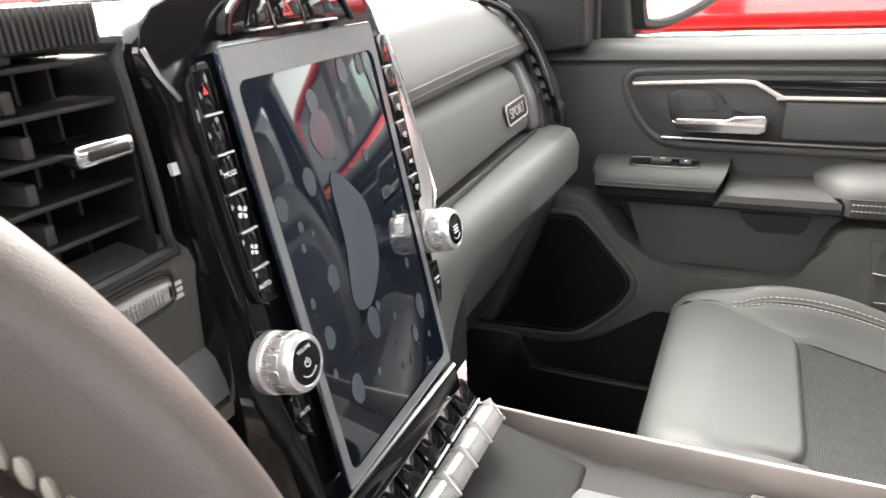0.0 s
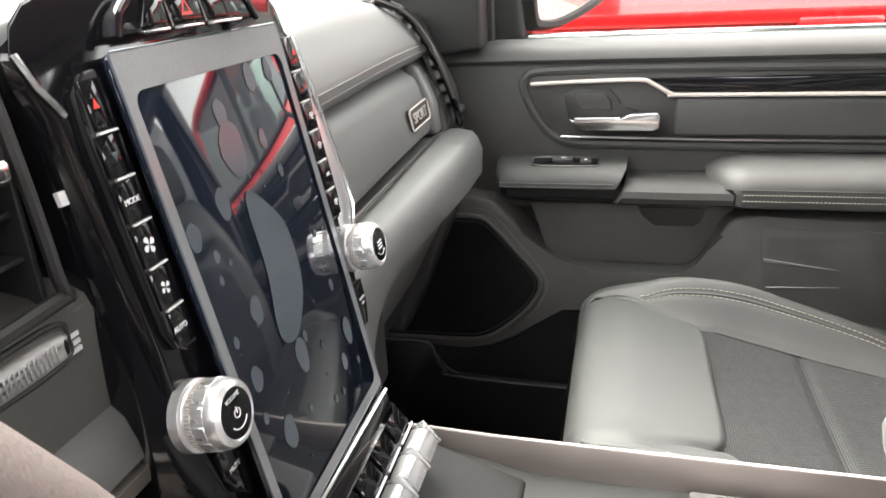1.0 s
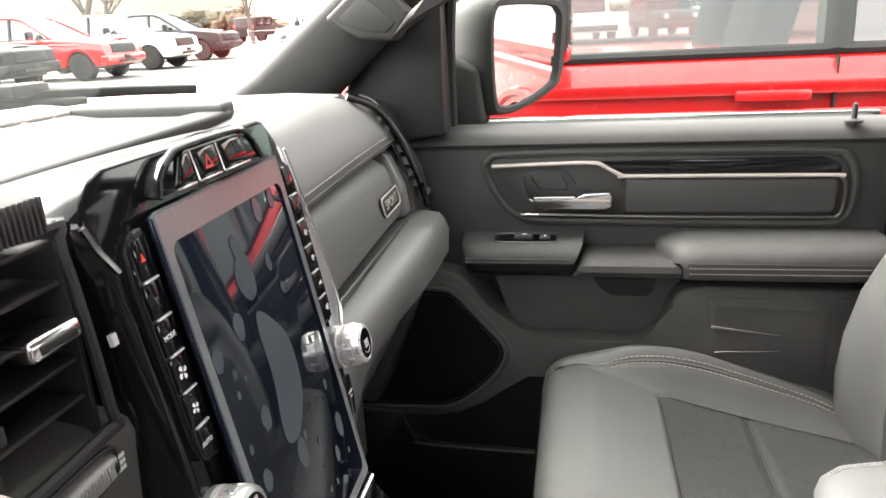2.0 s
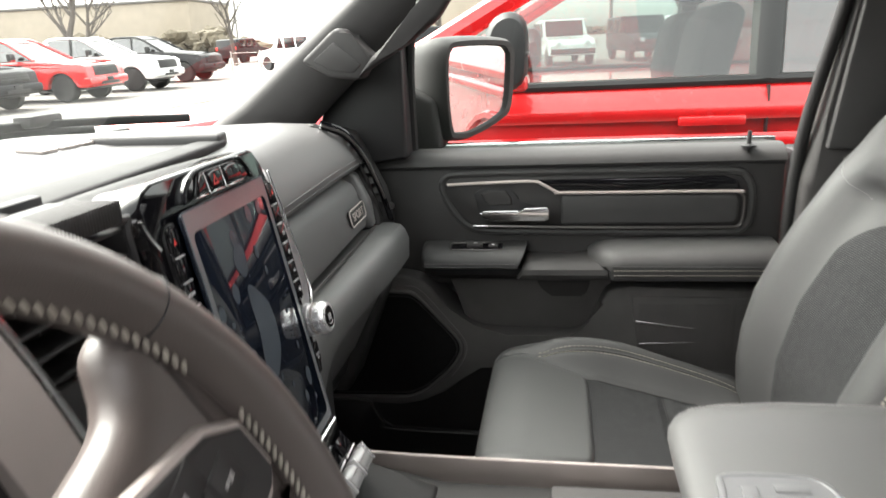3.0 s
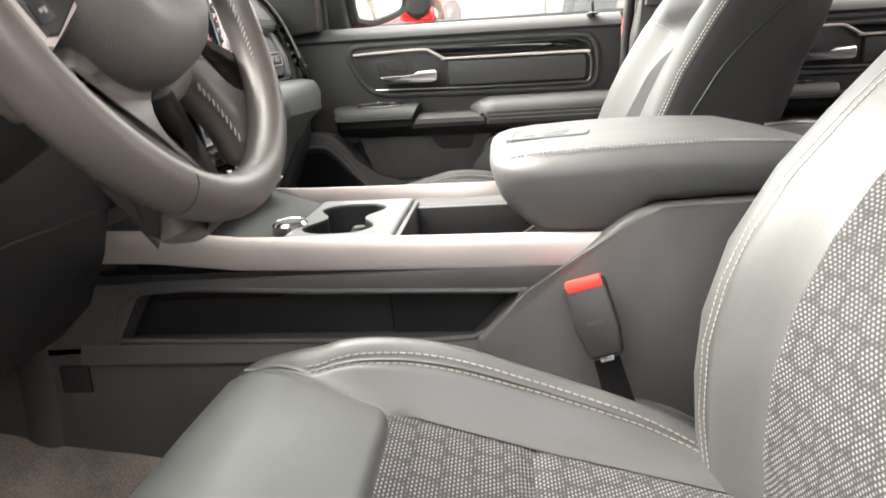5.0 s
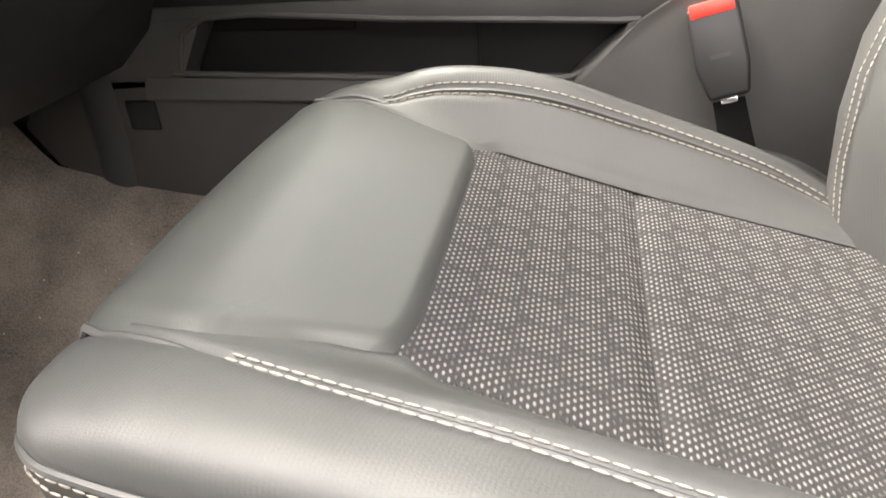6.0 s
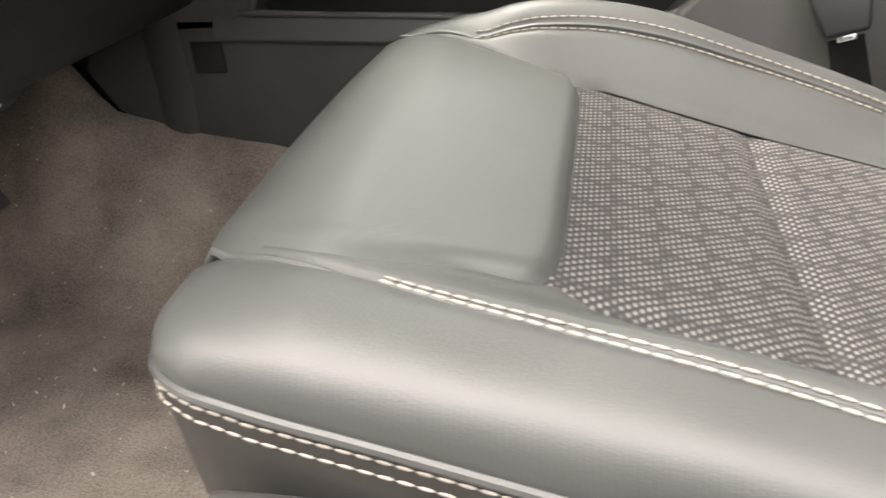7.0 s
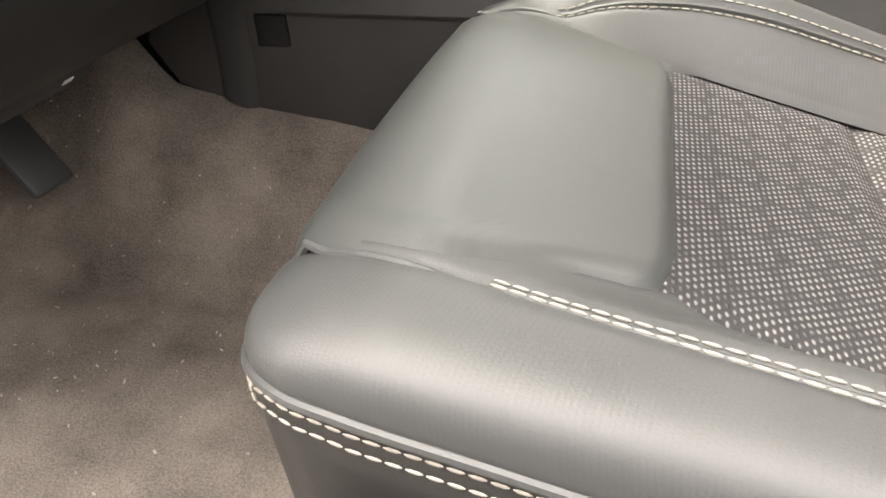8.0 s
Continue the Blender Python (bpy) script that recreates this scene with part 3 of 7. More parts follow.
    for x, k, up in ((0.398, 0.3, -0.022), (0.404, 0.5, -0.016), (0.416, 0.72, -0.009), (0.430, 0.9, -0.004), (0.444, 0.98, -0.001), (0.465, 1.0, 0.0), (0.6, 1.0, 0.001), (0.72, 1.0, 0.001), (0.75, 0.85, 0.0)):
        rows.append([(X(max(x, 0.437 - 0.0 * p) if q < 0.35 else x), DY - (DY - p) * k, q + up * (1 if q > 0.35 else 0)) for p, q in pad])
    part("armrest_pad", loft(rows, caps=True), SOFT, d, "black leather armrest pad")
    part("pad_crease", tube([(X(0.44), DY - 0.1035, 0.3515), (X(0.745), DY - 0.1045, 0.3515)], 0.0012, 6), DARK, d)
    for z, y in ((0.3455, DY - 0.1046), (0.336, DY - 0.1044)):
        part("thread", stitches([(X(0.446), y, z - 0.001), (X(0.742), y, z)], 0.0055, 0.0042, 0.0008), THREAD, d, "pale stitching")
    for z, y in ((0.352, DY - 0.0878), (0.345, DY - 0.0872)):
        part("thread", stitches([(X(0.078), y, z), (X(0.258), y, z)], 0.0055, 0.0042, 0.0006), GREYTHREAD, d, "grey stitching")
    m = frame_axes((X(0.178), DY - 0.045, 0.3755), (1, 0, 0), (0, 0.98, 0.17))
    sw = part("switch_plate", moved(rbox(-0.052, 0.052, -0.016, 0.016, -0.003, 0.002, 0.002), m), PIANO, d, "gloss black window switch plate")
    part("plate_rim", moved(tube(bend([(-0.045, -0.0155, 0.002), (0.045, -0.0155, 0.002), (0.0525, 0, 0.002), (0.045, 0.0155, 0.002), (-0.045, 0.0155, 0.002), (-0.0525, 0, 0.002)], 5, True), 0.0009, 6, True), m), GUNMETAL, sw)
    part("window_switch", moved(rbox(-0.02, 0.012, -0.008, 0.008, 0.0, 0.009, 0.003), m), PLASTIC, sw)
    part("lock_switch", moved(rbox(0.024, 0.042, -0.007, 0.007, 0.0, 0.006, 0.002), m), PLASTIC, sw)
    part("switch_mark", moved(rbox(-0.006, 0.002, -0.001, 0.001, 0.009, 0.0094, 0.0), m), WHITE, sw)
    part("switch_mark", moved(rbox(0.031, 0.035, -0.002, 0.002, 0.006, 0.0064, 0.0), m), WHITE, sw)
    # lower panel with pocket and speaker
    low = [(-0.19, 0.31), (0.02, 0.316), (0.055, 0.309), (0.083, 0.285), (0.11, 0.247), (0.135, 0.221), (0.163, 0.201), (0.195, 0.191), (0.23, 0.187), (0.36, 0.187), (0.383, 0.191), (0.40, 0.204), (0.413, 0.227), (0.425, 0.262), (0.437, 0.283), (0.455, 0.292), (0.48, 0.294), (0.77, 0.290), (0.77, -0.15), (0.30, -0.15), (0.24, 0.12), (0.175, 0.118), (0.14, 0.085), (0.10, 0.052), (0.05, 0.028), (0.0, 0.02), (-0.19, 0.02)]
    part("lower_panel", prism(sh(low), "y", DY - 0.05, DY + 0.055, 0.007, 3), CONSOLE, d)
    # recess in a dark colour that holds its shade
    part("lower_recess", rbox(X(-0.19), X(0.4), DY - 0.02, DY + 0.05, -0.15, 0.13, 0.003), DARK, d, "lower recess, its shade put into a dark colour")
    part("pocket_back", prism(sh([(0.115, 0.295), (0.45, 0.295), (0.41, 0.215), (0.385, 0.187), (0.17, 0.19), (0.145, 0.205), (0.128, 0.263)]), "y", DY - 0.008, DY + 0.02, 0.004), CONSOLE, d)
    part("pull_cover", prism(sh([(0.296, 0.292), (0.306, 0.275), (0.326, 0.259), (0.388, 0.259), (0.399, 0.268), (0.406, 0.292)]), "y", DY - 0.012, DY, 0.003), PLASTIC, d)
    part("pocket_panel", prism(sh([(0.482, 0.276), (0.755, 0.274), (0.755, 0.08), (0.70, 0.09), (0.5, 0.13)]), "y", DY - 0.053, DY - 0.04, 0.004, 3), CONSOLE, d)
    if front:
        spk = [(-0.15, 0.277), (-0.05, 0.280), (0.02, 0.281), (0.045, 0.275), (0.07, 0.252), (0.10, 0.218), (0.126, 0.188), (0.138, 0.168), (0.138, 0.146), (0.122, 0.117), (0.098, 0.091), (0.065, 0.062), (0.035, 0.046), (0.0, 0.040), (-0.15, 0.037)]
        spk = [(p.x, p.y) for p in bend([(a, b, 0) for a, b in spk], 4)]
        bm = bmesh.new()
        layer = bm.loops.layers.uv.new()
        f = bm.faces.new([bm.verts.new((X(p), DY - 0.053, q)) for p, q in spk])
        for loop in f.loops:
            loop[layer].uv = (loop.vert.co.x, loop.vert.co.z)
        part("speaker_grille", bm, MESHGRILLE, d, "black perforated speaker grille", 0)
        part("speaker_rim", tube([(X(p), DY - 0.052, q) for p, q in spk], 0.005, 8), CONSOLE, d)
        part("grille_lip", tube([(X(p * 0.93), DY - 0.053, 0.163 + (q - 0.163) * 0.92) for p, q in spk], 0.002, 6), DARK, d)
        line = [(X(0.008 + p * 1.02), DY - 0.0515, 0.163 + (q - 0.163) * 1.11) for p, q in spk[8:40]]
        part("thread", stitches(line, 0.006, 0.004, 0.0006), GREYTHREAD, d, "grey stitching round the grille")
        mp = part("map_pocket", prism(sh([(-0.16, 0.055), (-0.058, 0.055), (-0.045, 0.030), (-0.028, 0.003), (-0.005, -0.010), (0.7, -0.024), (0.7, -0.16), (-0.16, -0.16)]), "y", DY - 0.105, DY - 0.095, 0.003, 2), DARK, d, "black lower map pocket")
        part("pocket_lip", tube(bend([(X(p), DY - 0.106, q) for p, q in ((-0.16, 0.056), (-0.062, 0.056), (-0.045, 0.032), (-0.028, 0.004), (-0.003, -0.010), (0.3, -0.016), (0.7, -0.024))], 5), 0.0035, 8), PLASTIC, mp, "grey lip of the map pocket")
        film = part("sticker_film", rbox(X(0.497), X(0.68), DY - 0.0585, DY - 0.0575, 0.125, 0.262, 0.0), FILM, d, "clear protective film square")
        film.visible_shadow = False
        # creases as tapered bright slivers: the film's glints put into shape
        for gx, gz, gw, tall in ((0.492, 0.224, 0.11, 0.0032), (0.50, 0.177, 0.105, 0.0018)):
            part("film_crease", loft([[(X(gx + gw * t), DY - 0.0592 - 0.0007 * math.sin(a), gz - 0.012 * t * (1 if gz > 0.2 else -0.5) + tall * (1 - 0.9 * t) * math.cos(a)) for a in np.linspace(0, math.pi, 7)] for t in np.linspace(0, 1, 8)]), CHROME, film, "crease in the film, its glint shaped in bright metal")
        lk = part("lock_button", moved(lathe([(0.0045, -0.02), (0.0045, 0.01), (0.0035, 0.016), (0.001, 0.0175)], 12), Matrix.Translation((X(0.697), DY + 0.002, 0.572))), DARK, d, "black lock button")
        part("lock_collar", moved(lathe([(0.014, 0), (0.014, 0.003), (0.008, 0.006)], 16), Matrix.Translation((X(0.697), DY + 0.002, 0.559))), DARK, lk)
    # window opening frame and glass
    g = part("window_pane", loft([[(X(-0.10), DY + 0.045, 0.55), (X(0.80), DY + 0.045, 0.55)], [(X(0.1), DY - 0.06, 1.02), (X(0.9), DY - 0.06, 1.02)]]), GLASS if front else TINT, d)
    g.visible_shadow = False
    part("outer_belt_strip", rbox(X(0.0), X(0.77), DY + 0.09, DY + 0.115, 0.551, 0.5665, 0.003), CHROME, d, "pale bright outer window strip")
    part("window_frame", tube(bend([(X(0.04), DY + 0.04, 0.55), (X(0.045), DY + 0.02, 0.72), (X(0.06), DY + 0.0, 0.84)], 6), 0.012, 8), RUBBER, d)
    return d


car_door("door_passenger", 0.0, "closed black front passenger door with satin trim and armrest")
car_door("door_rear", 0.97, "closed black rear door with satin trim and armrest", False)

# mirror outside the window
mi = thing("side_mirror", "large dark grey side mirror outside the passenger window", "side mirror")
# glass faces the driver and the rear: build it flat, then turn it
flat = [(-0.115, 0.085), (-0.06, 0.10), (0.08, 0.098), (0.115, 0.085), (0.125, 0.06), (0.115, -0.045), (0.08, -0.075), (-0.02, -0.1), (-0.085, -0.1), (-0.108, -0.085), (-0.12, 0.0)]
M = frame_axes((0.165, 1.005, 0.678), (0.52, 0.855, 0.0), (0.035, -0.021, 1))
rows = []
for depth, k in ((0.012, 1.0), (0.0, 1.06), (-0.03, 1.09), (-0.08, 1.0), (-0.115, 0.75), (-0.13, 0.4)):
    rows.append([M @ Vector((p.x * k, p.y * k, depth)) for p in bend([(a, b, 0) for a, b in flat], 4, True)])
part("mirror_housing", loft(rows, ring=True, caps=False), PLASTIC, mi, "dark grey plastic mirror housing")
part("housing_back", loft([rows[-1], [M @ Vector((p.x * 0.02, p.y * 0.02, -0.135)) for p in bend([(a, b, 0) for a, b in flat], 4, True)]], ring=True), PLASTIC, mi)
rim_ = bend([(a, b, 0) for a, b in flat], 4, True)
part("mirror_lip", loft([rows[0], [M @ Vector((p.x * 0.90 - 0.004, p.y * 0.91, 0.012)) for p in rim_], [M @ Vector((p.x * 0.87 - 0.006, p.y * 0.88, 0.003)) for p in rim_]], ring=True), PLASTIC, mi, "dark mirror lip")
face = bmesh.new()
face.faces.new([face.verts.new(M @ Vector((p.x * 0.88 - 0.006, p.y * 0.89, 0.004))) for p in rim_])
part("mirror_glass", face, MIRROR, mi, "silver mirror glass", 0)
part("mirror_arm", prism([(-0.09, 0.545), (0.10, 0.555), (0.09, 0.66), (0.03, 0.69), (-0.06, 0.65)], "y", 0.89, 1.02, 0.015, 3), PLASTIC, mi)


# ---- dashboard ----
dash = thing("dashboard", "black soft-touch dashboard with stitched passenger panel", "dashboard")


def dash_rows(profile, ys):
    """Loft along y; profile gives (x, z) pairs as a function of y."""
    return loft([[(x, y, z) for x, z in profile(y)] for y in ys])


def top_pad(y):
    k = ease((y - 0.12) / 0.5)
    drop = 0.012 * (1 - k)
    lift = 0.012 * (1 - ((y - 0.36) / 0.34) ** 2)
    return [(-0.66, 0.615), (-0.60, 0.634), (-0.45, 0.640 + lift * 0.8), (-0.30, 0.642 + lift), (-0.18, 0.644 + lift), (-0.10, 0.640 + lift), (-0.066, 0.632 + lift * 0.6), (-0.045, 0.618), (-0.032, 0.600 - drop * 0.5), (-0.0225, 0.585 - drop), (-0.019, 0.572 - drop), (-0.022, 0.562 - drop), (-0.032, 0.555 - drop), (-0.05, 0.552 - drop)]


part("top_pad", dash_rows(top_pad, np.linspace(0.108, 0.665, 30)), DASHSKIN, dash, "soft black upper pad")
for dz, dx in ((0.578, -0.0195), (0.569, -0.0185)):
    line = [(dx - 0.0006, y, dz - 0.012 * (1 - ease((y - 0.12) / 0.5))) for y in np.linspace(0.16, 0.655, 40)]
    part("thread", stitches(line, 0.0055, 0.0044, 0.0009), GREYTHREAD, dash, "grey stitching")


def mid_panel(y):
    k = ease((y - 0.2) / 0.4)
    x0, x1 = -0.030 + 0.012 * k, -0.001 + 0.004 * k
    z0, z1 = 0.540 - 0.008 * (1 - k), 0.4415 + 0.015 * k
    return [(x0 - 0.03, z0 + 0.015), (x0 - 0.02, z0 + 0.008), (x0 - 0.004, z0 - 0.002), (x0 + 0.002, z0 - 0.014), (x1 - 0.004, z1 + 0.018), (x1 - 0.006, z1 + 0.006), (x1 - 0.02, z1 - 0.004), (x1 - 0.03, z1 - 0.006)]


part("glovebox_door", dash_rows(mid_panel, np.linspace(0.11, 0.615, 24)), DASHSKIN, dash, "stitched black leather glovebox door")
part("panel_end", prism([(-0.06, 0.56), (-0.024, 0.555), (0.0, 0.50), (0.006, 0.452), (-0.05, 0.45)], "y", 0.628, 0.665, 0.01, 3), DASHSKIN, dash)
part("panel_line", tube([(0.0008 + 0.006 * t, 0.15 + 0.48 * t, 0.4395 + 0.0155 * t) for t in np.linspace(0, 1, 12)], 0.0022, 8), GUNMETAL, dash, "dark bright line under the glovebox door")


def low_pad(y):
    k = ease((y - 0.2) / 0.42)
    c = ease((0.34 - y) / 0.18)
    nose = 0.036 + 0.022 * k
    zt = 0.437 + 0.016 * k
    return [(-0.03, zt - 0.004), (0.0, zt - 0.003), (0.012 + 0.01 * k, zt - 0.002), (nose - 0.014, zt - 0.006), (nose - 0.006, zt - 0.015), (nose + 0.001, zt - 0.033), (nose + 0.003 - 0.004 * (1 - c), 0.382), (0.022 + 0.02 * c, 0.352 - 0.01 * c), (-0.004 + 0.046 * c, 0.31 - 0.03 * c), (-0.03 + 0.072 * c, 0.26 - 0.05 * c), (-0.06 + 0.085 * c, 0.2 - 0.06 * c)]


part("knee_pad", dash_rows(low_pad, np.linspace(0.112, 0.69, 30)), DASHSKIN, dash, "padded black leather lower dash")
rows = [[(x, 0.69 + 0.02 * math.sin(t), 0.0 + z) for t in (0,)] for x, z in low_pad(0.69)]
# unseen block added behind the knee pad to stop a light leak
part("leak_block", rbox(-0.07, 0.022, 0.095, 0.30, 0.25, 0.425, 0.01), DARK, dash)
cap = bmesh.new()
cap.faces.new([cap.verts.new((x, 0.69, z)) for x, z in low_pad(0.69)])
part("pad_end", cap, DASHSKIN, dash)
# passenger end vent: a tall curved strip
spine = bend([(-0.07, 0.632, 0.643), (-0.035, 0.660, 0.622), (-0.008, 0.684, 0.575), (0.012, 0.702, 0.515), (0.024, 0.715, 0.462)], 6)
inner = [p + Vector((0.0, -0.022, 0.0)) for p in spine]
outer = [p + Vector((-0.02, 0.04, 0.0)) for p in spine]
part("vent_body", loft([[a + Vector((-0.02, 0, 0)) for a in inner], [a + Vector((-0.015, 0.004, 0)) for a in inner], [b + Vector((-0.01, -0.004, 0)) for b in outer], [b + Vector((-0.03, 0.0, 0)) for b in outer]]), DARK, dash)
part("vent_bezel", tube(inner + [inner[-1].lerp(outer[-1], 0.5) + Vector((0.004, 0, -0.012))] + outer[::-1], 0.0055, 8, False), PIANO, dash, "gloss black vent bezel")
part("vent_edge", tube([p + Vector((0.003, -0.006, 0.002)) for p in inner[:-4]], 0.0025, 6), GUNMETAL, dash)
for k in range(9):
    p, q = inner[5 + 2 * k], outer[5 + 2 * k]
    part("vent_blade", tube([p + Vector((-0.004, 0.004, 0)), q + Vector((-0.002, -0.006, -0.008))], 0.007, 6, r2=0.0014, side=(1, 0, -0.4)), DARK, dash)
part("vent_thumbwheel", tube([inner[-3] + Vector((0, 0.012, 0)), inner[-3] + Vector((0, 0.034, -0.004))], 0.007, 12), GUNMETAL, dash)
# cheek between dash end and door
part("end_cheek", prism([(-0.62, 0.59), (-0.10, 0.628), (-0.055, 0.615), (0.0, 0.50), (0.01, 0.45), (0.0, 0.30), (-0.08, 0.1), (-0.62, 0.1)], "y", 0.668, 0.80, 0.012, 3), PLASTIC, dash)
part("dash_core", prism([(-0.60, 0.58), (-0.12, 0.60), (-0.075, 0.54), (-0.055, 0.44), (-0.07, 0.30), (-0.12, 0.16), (-0.5, 0.1)], "y", -0.74, 0.70, 0.01), DARK, dash)
part("lower_dash", prism([(-0.5, 0.30), (-0.06, 0.32), (-0.08, 0.14), (-0.16, 0.09), (-0.5, 0.08)], "y", 0.17, 0.70, 0.02, 3), DARK, dash)

# top centre: recessed tray with raised block letters ahead of the screen
part("centre_top", loft([[(x, y, z + 0.012 * (1 - (y / 0.3) ** 2)) for x, z in ((-0.66, 0.615), (-0.60, 0.628), (-0.45, 0.638), (-0.30, 0.640), (-0.245, 0.643), (-0.235, 0.634), (-0.09, 0.628), (-0.082, 0.640), (-0.045, 0.651), (-0.02, 0.655), (0.0, 0.648))] for y in np.linspace(-0.18, 0.15, 24)]), DASHTOP, dash, "upper pad with a shallow tray")
tray = thing("dash_tray", "grey open tray in the dashboard top with raised pale blocks", "tray")
part("tray_back", loft([[(-0.42, y, 0.655), (-0.40, y, 0.664), (-0.37, y, 0.667), (-0.30, y, 0.661), (-0.255, y, 0.6565)] for y in np.linspace(-0.10, 0.355, 12)]), GREYTRAY, tray, "pale grey sloping tray wall")
part("tray_floor", rbox(-0.262, -0.12, -0.10, 0.30, 0.650, 0.6562, 0.003), DARK, tray, "dark rubber tray floor")
part("tray_cheek", prism([(-0.30, 0.30), (-0.27, 0.385), (-0.11, 0.335), (-0.10, 0.29)], "z", 0.648, 0.669, 0.006, 3), SOFT, tray)
part("tray_lip", prism([(-0.135, -0.10), (-0.135, 0.31), (-0.10, 0.31), (-0.06, -0.10)], "z", 0.646, 0.660, 0.005, 3), DASHTOP, tray)
for k, w in enumerate((0.030, 0.034, 0.038)):
    y = 0.197 + k * 0.040
    part("raised_bar", prism([(-0.325, 0.6635), (-0.288, 0.660), (-0.288, 0.664), (-0.325, 0.6675)], "y", y, y + w, 0.001), SATIN, tray, "pale raised block")

# driver side of the dash
part("driver_top", loft([[(x if y < -0.36 else min(x, 0.014 - 0.01 * abs(x)), y, z + h) for x, z in ((-0.66, 0.585), (-0.55, 0.625), (-0.35, 0.645), (-0.15, 0.662), (-0.03, 0.674), (0.02, 0.676), (0.04, 0.671), (0.045, 0.66))] for y, h in ((-0.74, -0.03), (-0.66, 0.01), (-0.58, 0.03), (-0.48, 0.034), (-0.40, 0.02), (-0.34, 0.0), (-0.15, -0.008))]), DASHTOP, dash, "soft black cluster hood")
part("cluster_face", rbox(-0.03, 0.0, -0.66, -0.37, 0.51, 0.68, 0.01), PIANO, dash, "gloss black instrument cluster")
rs = part("ribbed_strip", rbox(-0.014, 0.040, -0.31, -0.15, 0.656, 0.672, 0.003), DARK, dash, "black ribbed strip above the vent")
rib = part("rib", rbox(0.006, 0.0425, 0.0, 0.0016, 0.6575, 0.6735, 0.0003, 1), PLASTIC, rs)
for k in range(50):
    piece = rib if k == 0 else new("rib", rib.data)
    piece.parent, piece.location.y = rs, -0.305 + k * 0.0031
# silver sweep beside the vent
sweep = bend([(0.012, -0.336, 0.682), (0.043, -0.319, 0.664), (0.053, -0.300, 0.62), (0.056, -0.281, 0.575), (0.056, -0.255, 0.51)], 6)
part("silver_sweep", loft([[p + Vector((-0.025, -0.032, 0)) for p in sweep], [p + Vector((0, -0.027, 0)) for p in sweep], [p + Vector((0.002, 0.018, 0)) for p in sweep], [p + Vector((-0.004, 0.024, 0)) for p in sweep], [p + Vector((-0.03, 0.026, 0)) for p in sweep]]), SATIN, dash, "wide satin silver trim sweep")
part("sweep_edge", tube([p + Vector((-0.001, 0.026, 0)) for p in sweep], 0.002, 6), CHROME, dash)
part("hood_skin", loft([[(0.045, y, 0.672), (0.055, y, 0.655), (0.061, y, 0.62), (0.0625, y, 0.58), (0.04, y, 0.55)] for y in (-0.62, -0.5, -0.4, -0.33)]), LEATHER, dash, "black leather cluster surround")
for dz in (0.594, 0.584):
    part("thread", stitches([(0.0635, -0.6, dz), (0.0635, -0.332, dz)], 0.006, 0.0045, 0.0008), THREAD, dash, "pale stitching")
# driver-side lower dash and knee panel
part("driver_lower", loft([[(0.05, y, 0.58), (0.045, y, 0.52), (0.05, y, 0.44), (0.034, y, 0.36), (0.013, y, 0.28), (-0.016, y, 0.22), (-0.06, y, 0.18), (-0.11, y, 0.16), (-0.2, y, 0.165), (-0.3, y, 0.2)] for y in (-0.74, -0.5, -0.34, -0.27, -0.21)]), DARK, dash, "dark lower dash and knee panel")
part("knee_seam", tube([(0.0285, -0.73, 0.335), (0.0285, -0.215, 0.335)], 0.002, 6), DARK, dash)
LV = frame_axes((-0.068, -0.5, 0.184), (0, 1, 0), (0.75, 0, 0.66))
rel = part("release_lever", moved(prism([(-0.06, -0.035), (0.045, -0.03), (0.05, 0.02), (0.03, 0.035), (-0.06, 0.035)], "z", -0.012, 0.006, 0.005, 3), LV), PLASTIC, dash, "dark pull lever with a pale mark")
part("lever_mark", moved(rbox(0.012, 0.022, -0.018, -0.013, 0.006, 0.0066, 0.0), LV), WHITE, rel, "pale printed mark")

# vent left of the screen
vent = thing("air_vent", "square black air vent with chrome tab", "air vent")
part("vent_frame", tube(bend([(0.048, -0.305, 0.643), (0.048, -0.148, 0.645), (0.05, -0.14, 0.635), (0.056, -0.137, 0.565), (0.056, -0.145, 0.556), (0.057, -0.285, 0.556), (0.056, -0.295, 0.565)], 5, True), 0.0032, 8, True), DARK, vent)
part("vent_well", rbox(-0.02, 0.0, -0.31, -0.14, 0.555, 0.645, 0.002), FELT, vent)
for y in (-0.31, -0.142):
    part("vent_cheek", rbox(-0.02, 0.05, y, y + 0.004, 0.552, 0.648, 0.001), DARK, vent)
for k in range(5):
    z = 0.5735 + k * 0.0165
    part("slat", rbox(0.02, 0.049, -0.304, -0.144, z - 0.0012, z + 0.0012, 0.001), DARK, vent)
for k in range(7):
    y = -0.285 + k * 0.0215
    part("vane", rbox(0.0, 0.021, y - 0.001, y + 0.001, 0.558, 0.642, 0.0), PLASTIC, vent)
tab = part("tab", rbox(0.036, 0.058, -0.186, -0.147, 0.6015, 0.6105, 0.003, 3), CHROME, vent, "chrome adjusting tab")
part("tab_slot", rbox(0.05, 0.0592, -0.18, -0.153, 0.604, 0.608, 0.001), DARK, tab)
part("vent_block", rbox(-0.03, -0.018, -0.32, -0.13, 0.54, 0.66, 0.002), DARK, vent)
for k in range(5):
    part("vane_clip", rbox(0.02, 0.0475, -0.205 - 0.004 * (k % 2), -0.199 - 0.004 * (k % 2), 0.5755 + k * 0.0165, 0.5835 + k * 0.0165, 0.001), PLASTIC, vent)
vent.location, vent.scale = (-0.014, -0.0247, -0.0722), (1.0, 0.82, 1.13)
